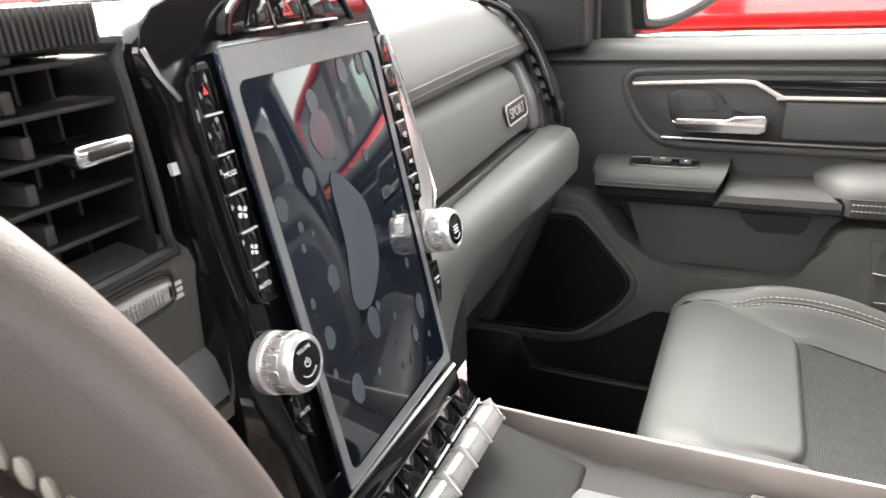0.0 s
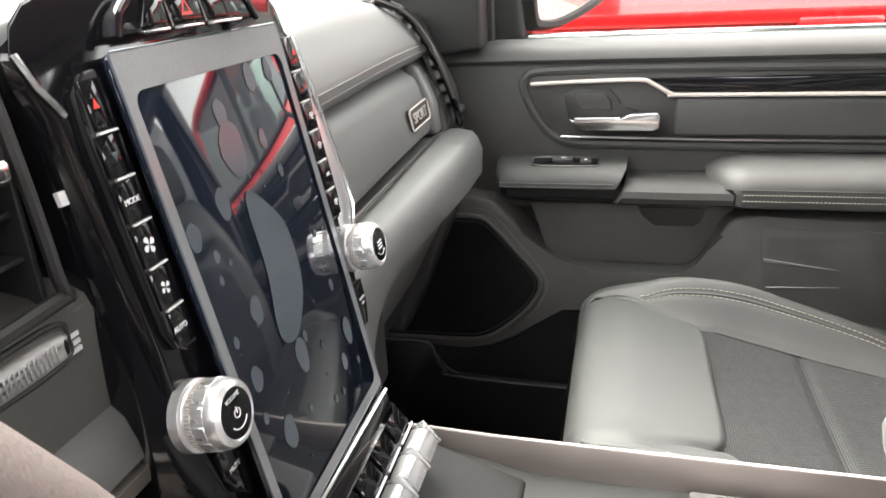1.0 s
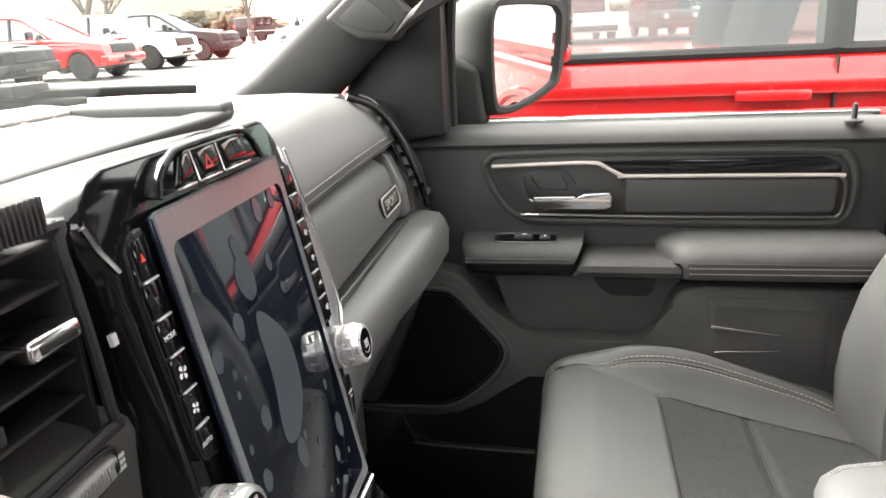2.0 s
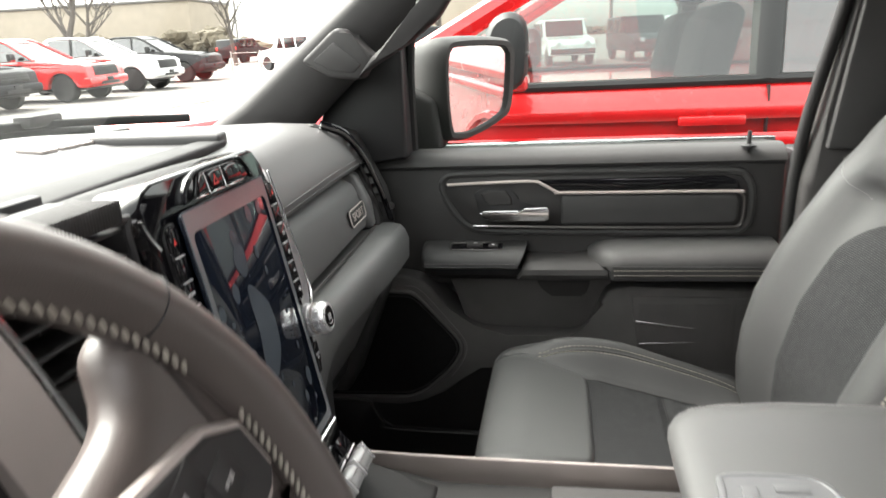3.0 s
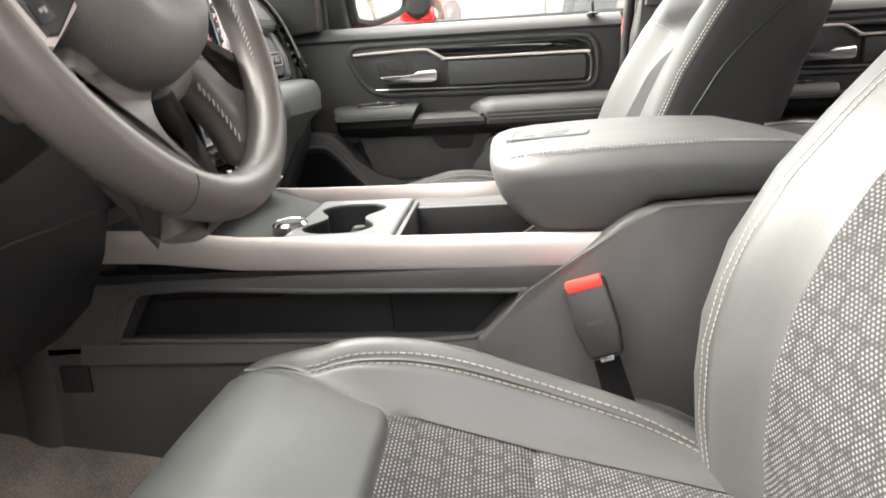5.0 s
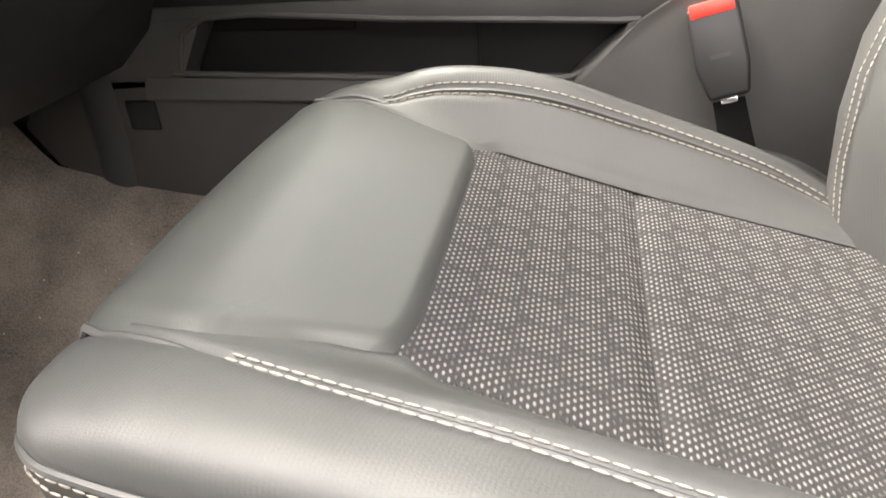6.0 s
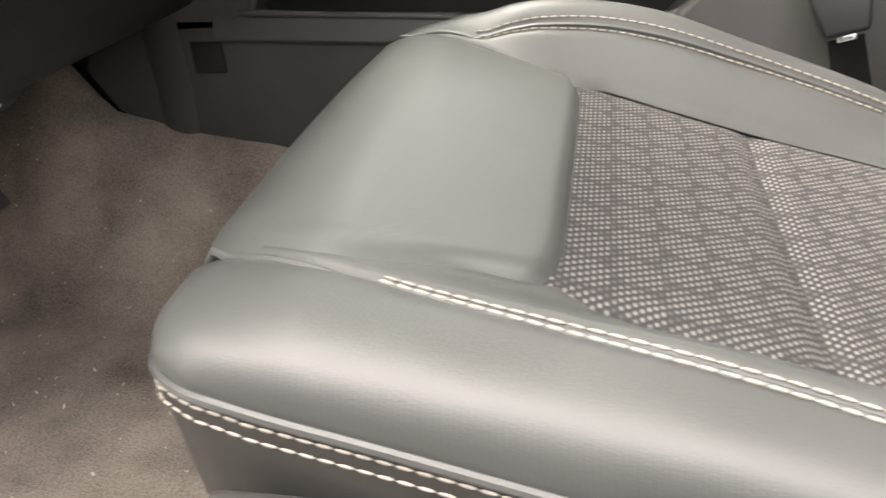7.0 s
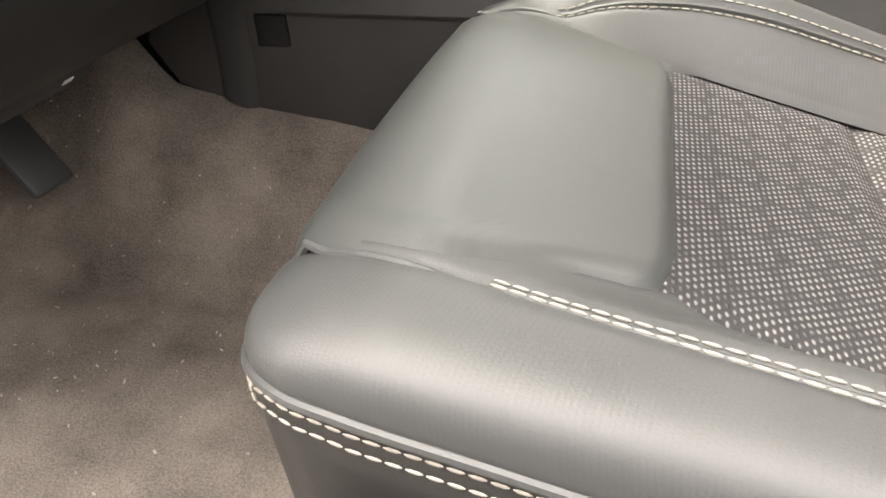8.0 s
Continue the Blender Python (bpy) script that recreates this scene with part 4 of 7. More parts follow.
# dial panel below the vent
dp = thing("dial_panel", "grey dash panel with a ribbed thumbwheel", "control panel")
part("panel_face", loft([[(0.040, y, 0.560), (0.056, y, 0.557), (0.064, y, 0.551), (0.0665, y, 0.543), (0.0655, y, 0.53), (0.064, y, 0.505), (0.0645, y, 0.494)] for y in (-0.29, -0.2, -0.15, -0.128, -0.119)]), CONSOLE, dp)
part("panel_bulge", loft([[(0.0645, y, 0.494), (0.070, y, 0.488), (0.0745, y, 0.476), (0.0755, y, 0.466), (0.070, y, 0.462)] for y in (-0.29, -0.2, -0.15, -0.118)]), DASHSKIN, dp, "paler lower bulge")
part("panel_strip", loft([[(0.071, y, 0.4625), (0.0765, y, 0.461), (0.0755, y, 0.452), (0.060, y, 0.446)] for y in (-0.29, -0.2, -0.15, -0.12)]), SHADED_BRONZE, dp, "shaded metal strip")
tw = part("thumbwheel", moved(pillow([(-0.026, -0.006), (0.020, -0.0065), (0.0235, 0.0), (0.020, 0.0065), (-0.026, 0.006), (-0.029, 0.0)], ((0.0, -0.006), (0.0, 0.003), (0.0015, 0.0052), (0.004, 0.006))), frame_axes((0.0655, -0.165, 0.5375), (0, 1, 0), (0, 0, 1))), TOGGLE, dp, "ribbed grey thumbwheel")
part("wheel_slot", moved(tube([(p.x, p.y, 0.0) for p in bend([(-0.031, -0.0085, 0), (0.021, -0.009, 0), (0.0275, 0.0, 0), (0.021, 0.009, 0), (-0.031, 0.0085, 0)], 5)], 0.0014, 6), frame_axes((0.0662, -0.165, 0.5375), (0, 1, 0), (0, 0, 1))), DARK, dp)
rib = part("rib", rbox(0.0700, 0.0722, 0.0, 0.0008, 0.5335, 0.5415, 0.0003, 1), TOGGLE, tw)
for k in range(16):
    piece = rib if k == 0 else new("rib", rib.data)
    piece.parent, piece.location.y = tw, -0.186 + k * 0.0024
for k in range(3):
    part("dial_mark", rbox(0.0655, 0.0668, -0.1395, -0.1315, 0.5295 + k * 0.0035, 0.5315 + k * 0.0035, 0.0), WHITE, dp, "pale printed bar")
dp.location.x = -0.027


# ---- centre stack: screen, buttons, knobs ----
st = thing("infotainment_unit", "gloss black centre stack with large upright touchscreen", "infotainment unit")
# flat frame: x to the passenger, y up the screen, z out of it towards the seats
S = frame_axes((0.0635, -0.0027, 0.5152), (0.006, 1.0, 0), (-0.181, 0.0, 0.984))


SD = frame_axes((0.0655, -0.0027, 0.5156), (-0.028, 1.0, 0), (-0.181, 0.0, 0.984))


def on(a, b, c=0.0):
    return S @ Vector((a, b, c))


# front face, then flanks that fall back from it
left = [(-0.094, 0.1625), (-0.108, 0.158), (-0.118, 0.150), (-0.1235, 0.139), (-0.1185, 0.126), (-0.110, 0.113), (-0.1095, 0.09), (-0.1085, 0.05), (-0.1075, 0.0), (-0.109, -0.03), (-0.107, -0.06), (-0.100, -0.088), (-0.094, -0.11), (-0.092, -0.15)]
right = [(0.088, -0.15), (0.092, -0.11), (0.101, -0.085), (0.104, -0.05), (0.103, -0.01), (0.1045, 0.05), (0.1055, 0.12), (0.102, 0.145), (0.09, 0.1605), (0.08, 0.1635)]
part("housing", moved(prism(left + right, "z", -0.05, -0.001, 0.0025, 3), S), PIANO, st)
flank = [(0.0, 0.0, -0.002), (-0.004, 0.0, -0.006), (-0.010, -0.004, -0.02), (-0.014, -0.006, -0.045)]
part("side_flank", loft([[on(a + da * k, b + db * k, c) for da, db, c in flank] for k, (a, b) in zip([0.6, 0.8, 0.9] + [1.0] * 11, left)]), PIANO, st, "gloss black side flank")
# chrome line shaped as the highlight on the black edge
part("edge_glint", tube([on(a, b, 0.0) for a, b in left[3:6]], 0.0018, 6), CHROME, st, "bright line for the highlight on the stack's edge")
part("side_fin", moved(prism([(0.106, 0.142), (0.114, 0.136), (0.124, 0.09), (0.134, 0.03), (0.137, -0.004), (0.128, -0.02), (0.114, -0.028), (0.107, -0.02), (0.1055, 0.05)], "z", -0.04, -0.003, 0.003, 2), S), KNOB, st, "bright satin side fin")
part("fin_edge", tube([on(a, b, -0.002) for a, b in ((0.114, 0.136), (0.124, 0.09), (0.134, 0.03), (0.137, -0.004), (0.128, -0.02))], 0.0012, 6), CHROME, st, "bright thin edge of the fin")
part("display", moved(rbox(-0.0835, 0.0835, -0.1335, 0.1335, -0.001, 0.0045, 0.0025, 2), SD), SCREEN, st, "dark touchscreen glass")
# film over the glass with a milky border and trapped air
bd = bmesh.new()


def rounded(w, lo, hi, r, n=5):
    out = []
    for cx, cy, a0 in ((w - r, lo + r, -90), (w - r, hi - r, 0), (-w + r, hi - r, 90), (-w + r, lo + r, 180)):
        out += [(cx + r * math.cos(radians(a0 + 90 * k / n)), cy + r * math.sin(radians(a0 + 90 * k / n))) for k in range(n + 1)]
    return out


vo = [bd.verts.new((a, b, 0.0052)) for a, b in rounded(0.0842, -0.1342, 0.1342, 0.002)]
vi = [bd.verts.new((a, b, 0.0052)) for a, b in rounded(0.077, -0.126, 0.116, 0.007)]
for k in range(len(vo)):
    bd.faces.new((vo[k], vo[(k + 1) % len(vo)], vi[(k + 1) % len(vi)], vi[k]))
part("film_border", moved(bd, SD), FILMEDGE, st, "milky border of protective film", 0)
part("film_edge", tube([SD @ Vector((a, b, 0.005)) for a, b in rounded(0.0842, -0.1342, 0.1342, 0.002)], 0.0006, 5, True), BUBBLE, st)
air = random.Random(11)
blobs = [(-0.038, 0.0506, 0.0062, 0.009), (-0.0709, 0.0439, 0.0055, 0.0075), (-0.0589, 0.0292, 0.0026, 0.0035), (-0.0492, 0.0221, 0.0015, 0.002), (-0.0617, 0.0172, 0.002, 0.003), (-0.041, -0.0098, 0.006, 0.0085), (-0.0104, -0.0555, 0.0072, 0.0115), (-0.0006, -0.0479, 0.0026, 0.004), (-0.0616, -0.0407, 0.0055, 0.0075), (-0.068, -0.0153, 0.0024, 0.0035), (-0.0661, -0.0627, 0.0024, 0.0035), (-0.0481, -0.0838, 0.007, 0.0105), (0.0567, -0.0744, 0.0058, 0.0105), (0.0528, -0.0375, 0.0028, 0.0045), (0.052, 0.0007, 0.0024, 0.003), (0.0392, -0.089, 0.004, 0.0065), (0.0602, -0.0995, 0.002, 0.003), (0.0173, -0.0636, 0.002, 0.003), (0.0128, -0.1016, 0.002, 0.0025), (-0.0199, -0.0875, 0.0022, 0.0032), (0.0255, -0.104, 0.002, 0.0028), (0.0302, 0.1071, 0.006, 0.0085), (0.055, 0.1084, 0.0045, 0.007), (0.0237, 0.0718, 0.004, 0.0065), (-0.0117, 0.0738, 0.012, 0.016), (0.0332, 0.0498, 0.003, 0.0045), (-0.0131, 0.094, 0.006, 0.008)]
blobs += [(air.uniform(-0.07, 0.07), air.uniform(-0.115, 0.06), r, r * air.uniform(1.0, 1.5)) for r in (air.uniform(0.0005, 0.0012) for _ in range(18))]
for n, (a, b, ra, rb_) in enumerate(blobs):
    bm = bmesh.new()
    bm.faces.new([bm.verts.new((a + ra * math.cos(t) * (1 + 0.1 * math.sin(3 * t + n)), b + rb_ * math.sin(t), 0.0048 + 0.000004 * n)) for t in (2 * math.pi * k / 18 for k in range(18))])
    part("air_bubble", moved(bm, SD), BUBBLE, st, "", 0)
bm = bmesh.new()
big = bend([(-0.0125, 0.05, 0), (0.003, 0.0391, 0), (0.0186, 0.0168, 0), (0.0161, -0.0184, 0), (-0.0049, -0.0411, 0), (-0.0217, -0.0409, 0), (-0.0269, -0.0283, 0), (-0.0189, 0.0044, 0), (-0.018, 0.0372, 0)], 5, True)
bm.faces.new([bm.verts.new((p.x, p.y, 0.0051)) for p in big])
part("air_bubble", moved(bm, SD), BUBBLE, st, "long pale air bubble under the film", 0)
# buttons either side of the glass
for side in (-1, 1):
    strip = [(side * 0.0865, 0.129), (side * 0.095, 0.1275), (side * 0.1025, 0.12), (side * 0.1045, 0.10), (side * 0.104, 0.01), (side * 0.1005, 0.001), (side * 0.096, -0.002), (side * 0.0865, -0.003)]
    part("button_strip", moved(prism(strip, "z", -0.002, 0.003, 0.0015, 2), S), DARK, st, "black button column")
    part("strip_rim", tube([on(a, b, 0.0028) for a, b in strip[1:-1]], 0.0009, 6), PIANO, st)
    edges = (0.126, 0.1025, 0.082, 0.0613, 0.0402, 0.0192, -0.001)
    for k in range(6):
        hi_, lo_ = edges[k], edges[k + 1]
        mid = (hi_ + lo_) / 2
        bt = part("button", moved(rbox(*sorted((side * 0.0872, side * (0.101 if k in (0, 5) else 0.1032))), lo_ + 0.0008, hi_ - 0.0008, 0.001, 0.0046, 0.001), S), PIANO, st)
        if k < 5:
            part("button_line", moved(rbox(*sorted((side * 0.0885, side * 0.1005)), lo_ - 0.0005, lo_ + 0.0005, 0.003, 0.0049, 0.0002), S), WHITE, bt, "pale divider line")
        mm = S @ Matrix.Translation((side * 0.0965, mid, 0.0048))
        word = ("MODE" if k == 2 else "AUTO" if k == 5 else None) if side < 0 else ("A/C" if k == 4 else None)
        if word:
            lettering("button_word", word, 0.0036, mm, WHITE, bt, 0.0002)
        elif side < 0 and k in (3, 4):
            fan = bmesh.new()
            for q in range(4):
                a0 = q * math.pi / 2 + 0.4
                rr = 0.0042 if k == 3 else 0.0034
                fan.faces.new([fan.verts.new((rr * math.cos(a0 + d) * s_, rr * math.sin(a0 + d) * s_, 0.0001)) for d, s_ in ((0, 0.1), (-0.5, 0.7), (-0.15, 1.0), (0.3, 1.0), (0.55, 0.75))])
            part("fan_mark", moved(fan, mm), WHITE, bt, "white fan symbol", 0)
        elif k in (0, 1):
            part("arrow_mark", moved(prism([(-0.002, -0.0015), (0.002, -0.0015), (0.0, 0.003)] if k == 0 else [(-0.002, 0.0015), (0.0, -0.003), (0.002, 0.0015)], "z", 0, 0.0002), mm), REDPRINT if k == 0 else BUBBLE, bt, "small coloured arrow", 0)
        elif side > 0:
            part("mark", moved(tube([(0.0028 * math.cos(t), 0.002 * math.sin(t), 0.0001) for t in np.linspace(0, 5.2, 12)], 0.0003, 5), mm), WHITE, bt, "white outline symbol", 0)
            part("mark", moved(rbox(-0.0012, 0.0012, -0.0008, 0.0008, 0, 0.0002, 0), mm), WHITE, bt, "white symbol bar", 0)
for text, a, b, h_ in (("MUTE", -0.0945, -0.0714, 0.0036), ("SCREEN", 0.0965, -0.067, 0.0026), ("OFF", 0.0965, -0.071, 0.0026)):
    if text != "OFF":
        bt = part("button", moved(prism([(a - 0.0085, b + 0.013), (a + 0.0085, b + 0.015), (a + 0.0085, b - 0.02), (a + 0.004, b - 0.02), (a - 0.004, b - 0.012), (a - 0.0085, b - 0.002)] if a < 0 else [(a - 0.0085, b + 0.015), (a + 0.0075, b + 0.013), (a + 0.0065, b - 0.006), (a, b - 0.02), (a - 0.0085, b - 0.02)], "z", -0.001, 0.0032, 0.001, 2), S), PIANO, st)
    lettering("button_word", text, h_, S @ Matrix.Translation((a, b, 0.0034)), WHITE, bt, 0.0002)
# white patch in place of a small glint on the gloss
part("mark", moved(rbox(-0.1195, -0.1155, 0.0785, 0.0845, -0.012, -0.0095, 0.0), S), WHITE, st, "white patch standing for a small glint")


def rotary(a, b, word):
    m = S @ Matrix.Translation((a, b, 0.0))
    k_ = part("knob", moved(lathe([(0.0178, -0.002), (0.0178, 0.0035), (0.0160, 0.0042), (0.0160, 0.0065), (0.0168, 0.0068), (0.0170, 0.0185), (0.0158, 0.0222), (0.0128, 0.0236), (0.0122, 0.023)], 40), m), KNOB, st, "knurled chrome knob")
    flat_ = rbox(0.0160, 0.0172, -0.0037, 0.0037, 0.010, 0.017, 0.0004, 1)
    flat_ = part("flat", flat_, KNOB, k_, "polished flat on the knob")
    for n in range(12):
        piece = flat_ if n == 0 else new("flat", flat_.data)
        piece.parent, piece.matrix_world = k_, m @ Matrix.Rotation(2 * math.pi * n / 12, 4, "Z")
    teeth = bmesh.new()
    for n in range(60):
        own = bmesh.new()
        bmesh.ops.create_cube(own, size=1.0, matrix=Matrix.Rotation(2 * math.pi * n / 60, 4, "Z") @ Matrix.Translation((0.0169, 0, 0.0085)) @ Matrix.Diagonal((0.0009, 0.0009, 0.0028, 1)))
        merged(teeth, own)
    part("knurl", moved(teeth, m), SATIN, k_)
    part("knob_face", moved(lathe([(0.0124, 0.0226), (0.0122, 0.0234), (0.0, 0.0236)], 32), m), PIANO, k_, "gloss black knob face")
    part("face_ring", moved(tube([(0.0078 * math.cos(t), 0.0078 * math.sin(t), 0.0237) for t in np.linspace(3.8, 5.6, 12)], 0.0003, 5), m), WHITE, k_)
    if word:
        lettering("knob_word", word, 0.003, m @ Matrix.Translation((0, 0.008, 0.0237)), WHITE, k_, 0.0001)
        part("power_mark", moved(tube([(0.0023 * math.cos(t), 0.0023 * math.sin(t), 0.0238) for t in np.linspace(2.1, 7.3, 14)], 0.0003, 5), m), WHITE, k_)
        part("power_mark", moved(rbox(-0.0003, 0.0003, 0.0, 0.0032, 0.0236, 0.024, 0), m), WHITE, k_)
    else:
        for q in range(3):
            part("face_mark", moved(rbox(-0.004, 0.004, -0.003 + q * 0.0024, -0.0018 + q * 0.0024, 0.0236, 0.024, 0), m), WHITE, k_)


rotary(-0.1035, -0.0345, "VOLUME")
rotary(0.108, -0.031, None)
# hazard row above the glass
hz = [(-0.072, 0.139), (-0.066, 0.149), (-0.052, 0.1575), (-0.035, 0.161), (0.03, 0.161), (0.046, 0.154), (0.056, 0.139)]
part("hazard_pod", moved(prism(hz, "z", -0.01, 0.008, 0.003, 3), S), PIANO, st, "rounded gloss hood over the hazard buttons")
part("pod_rim", tube(bend([on(a, b, 0.0075) for a, b in hz], 4), 0.0022, 8), PIANO, st)
for k, (a0, a1) in enumerate(((-0.057, -0.0345), (-0.0325, -0.0045), (-0.0025, 0.035))):
    shape_ = [(a0, 0.1415), (a1, 0.1415), (a1 - (0.008 if k == 2 else 0), 0.1575), (a0 + (0.011 if k == 0 else 0), 0.1575)]
    bt = part("button", moved(prism(shape_, "z", 0.004, 0.0105, 0.002, 2), S), PIANO, st)
    part("button_line", moved(rbox(a0 + 0.001, a1 - 0.001, 0.139, 0.1405, 0.006, 0.0105, 0.0005), S), CHROME, bt)
    if k < 2:
        part("button_rim", tube([on(a1 + 0.001, 0.1405, 0.0105), on(a1 + 0.001, 0.158, 0.0095)], 0.0008, 6), CHROME, bt)
    if k == 1:
        m = S @ Matrix.Translation(((a0 + a1) / 2, 0.1485, 0.0107))
        tri_ = bmesh.new()
        pts = [(-0.005, -0.0035), (0.005, -0.0035), (0.0, 0.0055)]
        for i in range(3):
            (ax, ay), (bx, by) = pts[i], pts[(i + 1) % 3]
            tri_.faces.new([tri_.verts.new(v) for v in ((ax, ay, 0), (bx, by, 0), (bx * 0.55, by * 0.55, 0), (ax * 0.55, ay * 0.55, 0))])
        part("hazard_mark", moved(tri_, m), REDPRINT, bt, "red hazard triangle", 0)
# lower shelf: dark gloss step and the toggle row
part("lower_step", moved(prism([(-0.092, -0.1375), (0.09, -0.1375), (0.092, -0.165), (-0.095, -0.165)], "z", -0.03, 0.006, 0.004, 2), S), PIANO, st)
part("step_line", tube([on(-0.085, -0.140, 0.0065), on(0.085, -0.140, 0.0065)], 0.0016, 6), CHROME, st, "bright line under the screen")
T = frame_axes((0.100, -0.004, 0.323), (0, 1, 0), (-0.62, 0, 0.78))
part("switch_shelf", moved(rbox(-0.13, 0.125, -0.032, 0.034, -0.03, 0.0, 0.006), T), PIANO, st)
for k in range(7):
    a0 = -0.118 + k * 0.0345
    sw = part("key", moved(rbox(a0, a0 + 0.0315, 0.002, 0.026, -0.002, 0.005, 0.003), T), PIANO, st)
    part("key_line", tube([T @ Vector(v) for v in ((a0 + 0.002, 0.0, 0.005), (a0 + 0.0295, 0.001, 0.006))], 0.001, 6), WHITE, sw)
    tg = part("toggle", moved(prism([(-0.027, 0.0), (-0.029, 0.008), (-0.02, 0.014), (-0.008, 0.012), (-0.003, 0.0)], "x", a0, a0 + 0.0305, 0.0035, 3), T), TOGGLE, st, "ribbed grey toggle switch")
    for q in range(9):
        part("rib", moved(rbox(a0 + 0.002 + q * 0.003, a0 + 0.0035 + q * 0.003, -0.0255, -0.012, 0.0115, 0.0134, 0.0), T), TOGGLE, tg)
    part("toggle_edge", moved(rbox(a0 + 0.0312, a0 + 0.0338, -0.0275, -0.004, 0.0, 0.0135, 0.001), T), KNOB, sw)
part("toggle_end", moved(rbox(-0.150, -0.12, -0.037, 0.030, -0.02, 0.020, 0.006), T), DARK, st)
# badge on the glovebox
bg = thing("badge", "rectangular silver badge lettered SPORT on the glovebox", "badge")
B = frame_axes((-0.004, 0.567, 0.4955), (0.02, 1, 0.045), (-0.2, 0, 1))
shape_ = [(-0.039, -0.0135), (0.036, -0.0135), (0.0405, -0.009), (0.0405, 0.010), (0.0365, 0.0135), (-0.0365, 0.0135), (-0.0405, 0.009), (-0.0405, -0.010)]
part("badge_plate", moved(prism(shape_, "z", -0.003, 0.002, 0.001), B), DARK, bg)
part("badge_rim", moved(tube([(a, b, 0.002) for a, b in shape_], 0.0013, 6, True), B), SATIN, bg, "satin metal rim")
lettering("badge_word", "SPORT", 0.0195, B @ Matrix.Translation((0, -0.0005, 0.0022)), SATIN, bg, 0.001)


# ---- steering wheel and column ----
WC = (0.2218, -0.4828, 0.555)
WT = frame_axes(WC, (0, 1, 0), (-0.369, 0, 0.929)) @ Matrix.Rotation(radians(17), 4, "Z")
sw = thing("steering_wheel", "dark leather steering wheel with pale stitching and switch pads", "steering wheel")


def ring(a, r, c=0.0):
    return Vector((r * math.cos(a), r * math.sin(a), c))


R = 0.1818
rows = []
for k in range(97):
    a = 2 * math.pi * k / 96
    rad = R - 0.006 * math.exp(-(((math.degrees(a) - 270) / 40) ** 2))
    rows.append([Vector(((rad + 0.0150 * math.cos(t)) * math.cos(a), (rad + 0.0150 * math.cos(t)) * math.sin(a), 0.0160 * math.sin(t))) for t in (2 * math.pi * j / 18 for j in range(18))])
rim_bm = loft(rows, ring=True)
bmesh.ops.remove_doubles(rim_bm, verts=rim_bm.verts, dist=1e-6)
rim = part("rim", moved(rim_bm, WT), WHEELSKIN, sw, "dark leather wheel rim", 60)
for a0, a1 in ((18, 75), (105, 162), (-52, 6), (-174, -128), (-118, -62)):
    line = [WT @ Vector(((R - 0.0149) * math.cos(radians(a)), (R - 0.0149) * math.sin(radians(a)), 0.004)) for a in np.linspace(a0, a1, 50)]
    part("thread", stitches(line, 0.0052, 0.0078, 0.00115, lean=(0.6, 0.0, 0.6)), THREAD, rim, "pale cross stitching")
for deg in (26, -37, -136, 154):
    a = radians(deg)
    loop_ = [WT @ Vector(((R + 0.0151 * math.cos(t)) * math.cos(a), (R + 0.0151 * math.cos(t)) * math.sin(a), 0.0161 * math.sin(t))) for t in np.linspace(-0.6, math.pi + 0.6, 16)]
    part("leather_joint", tube(loop_, 0.0005, 5), DARK, rim)
# the hub sits a little below the middle of the rim
WT = frame_axes((WC[0] + 0.001, WC[1] - 0.006, WC[2] - 0.003), (0, 1, 0), (-0.369, 0, 0.929)) @ Matrix.Rotation(radians(18), 4, "Z")
# airbag pad: a wide soft shield, a little hollow round the emblem
pad = [(0.0, 0.071), (0.038, 0.065), (0.067, 0.041), (0.077, 0.0), (0.077, -0.043), (0.058, -0.071), (0.028, -0.083), (0.0, -0.085), (-0.028, -0.083), (-0.066, -0.071), (-0.088, -0.043), (-0.098, -0.006), (-0.092, 0.042), (-0.055, 0.070)]
edge = bend([Vector((a, b, 0)) for a, b in pad], 5, True)
rows = []
for k, c in ((0.97, -0.04), (1.02, -0.02), (1.03, -0.008), (1.0, 0.004), (0.95, 0.0125), (0.86, 0.0190), (0.74, 0.0222), (0.66, 0.0222), (0.60, 0.0205), (0.54, 0.0165), (0.49, 0.0133), (0.42, 0.0118), (0.2, 0.0112), (0.02, 0.0112)):
    rows.append([Vector((p.x * k, p.y * k + 0.013 * (1 - k), c)) for p in edge])
part("airbag_pad", moved(loft(rows, ring=True, caps=True), WT), PADSKIN, sw, "padded dark airbag cover", 60)
WE = WT @ Matrix.Translation((0.0, 0.012, -0.0043))
em = part("emblem", moved(lathe([(0.0235, 0.0150), (0.0225, 0.0178), (0.0195, 0.0190), (0.001, 0.0195)], 24), WE @ Matrix.Diagonal((1.0, 1.08, 1, 1))), GUNMETAL, sw, "dark shield emblem with bright metal shapes")
for sg in (-1, 1):
    curl = bend([(sg * 0.004, 0.020, 0.020), (sg * 0.016, 0.021, 0.0215), (sg * 0.023, 0.010, 0.0215), (sg * 0.020, -0.004, 0.0210), (sg * 0.012, -0.004, 0.0205), (sg * 0.011, 0.005, 0.020)], 6)
    part("metal_shape", moved(tube(curl, 0.0048, 10, r2=0.003, side=(0, 0, 1)), WE), CHROME, em)
part("metal_shape", moved(loft([[(w_ * math.cos(t), y_, 0.0195 + 0.004 * math.sin(t)) for t in np.linspace(0, math.pi, 9)] for y_, w_ in ((0.021, 0.004), (0.012, 0.009), (0.0, 0.0085), (-0.012, 0.007), (-0.019, 0.006), (-0.023, 0.003))]), WE), CHROME, em)
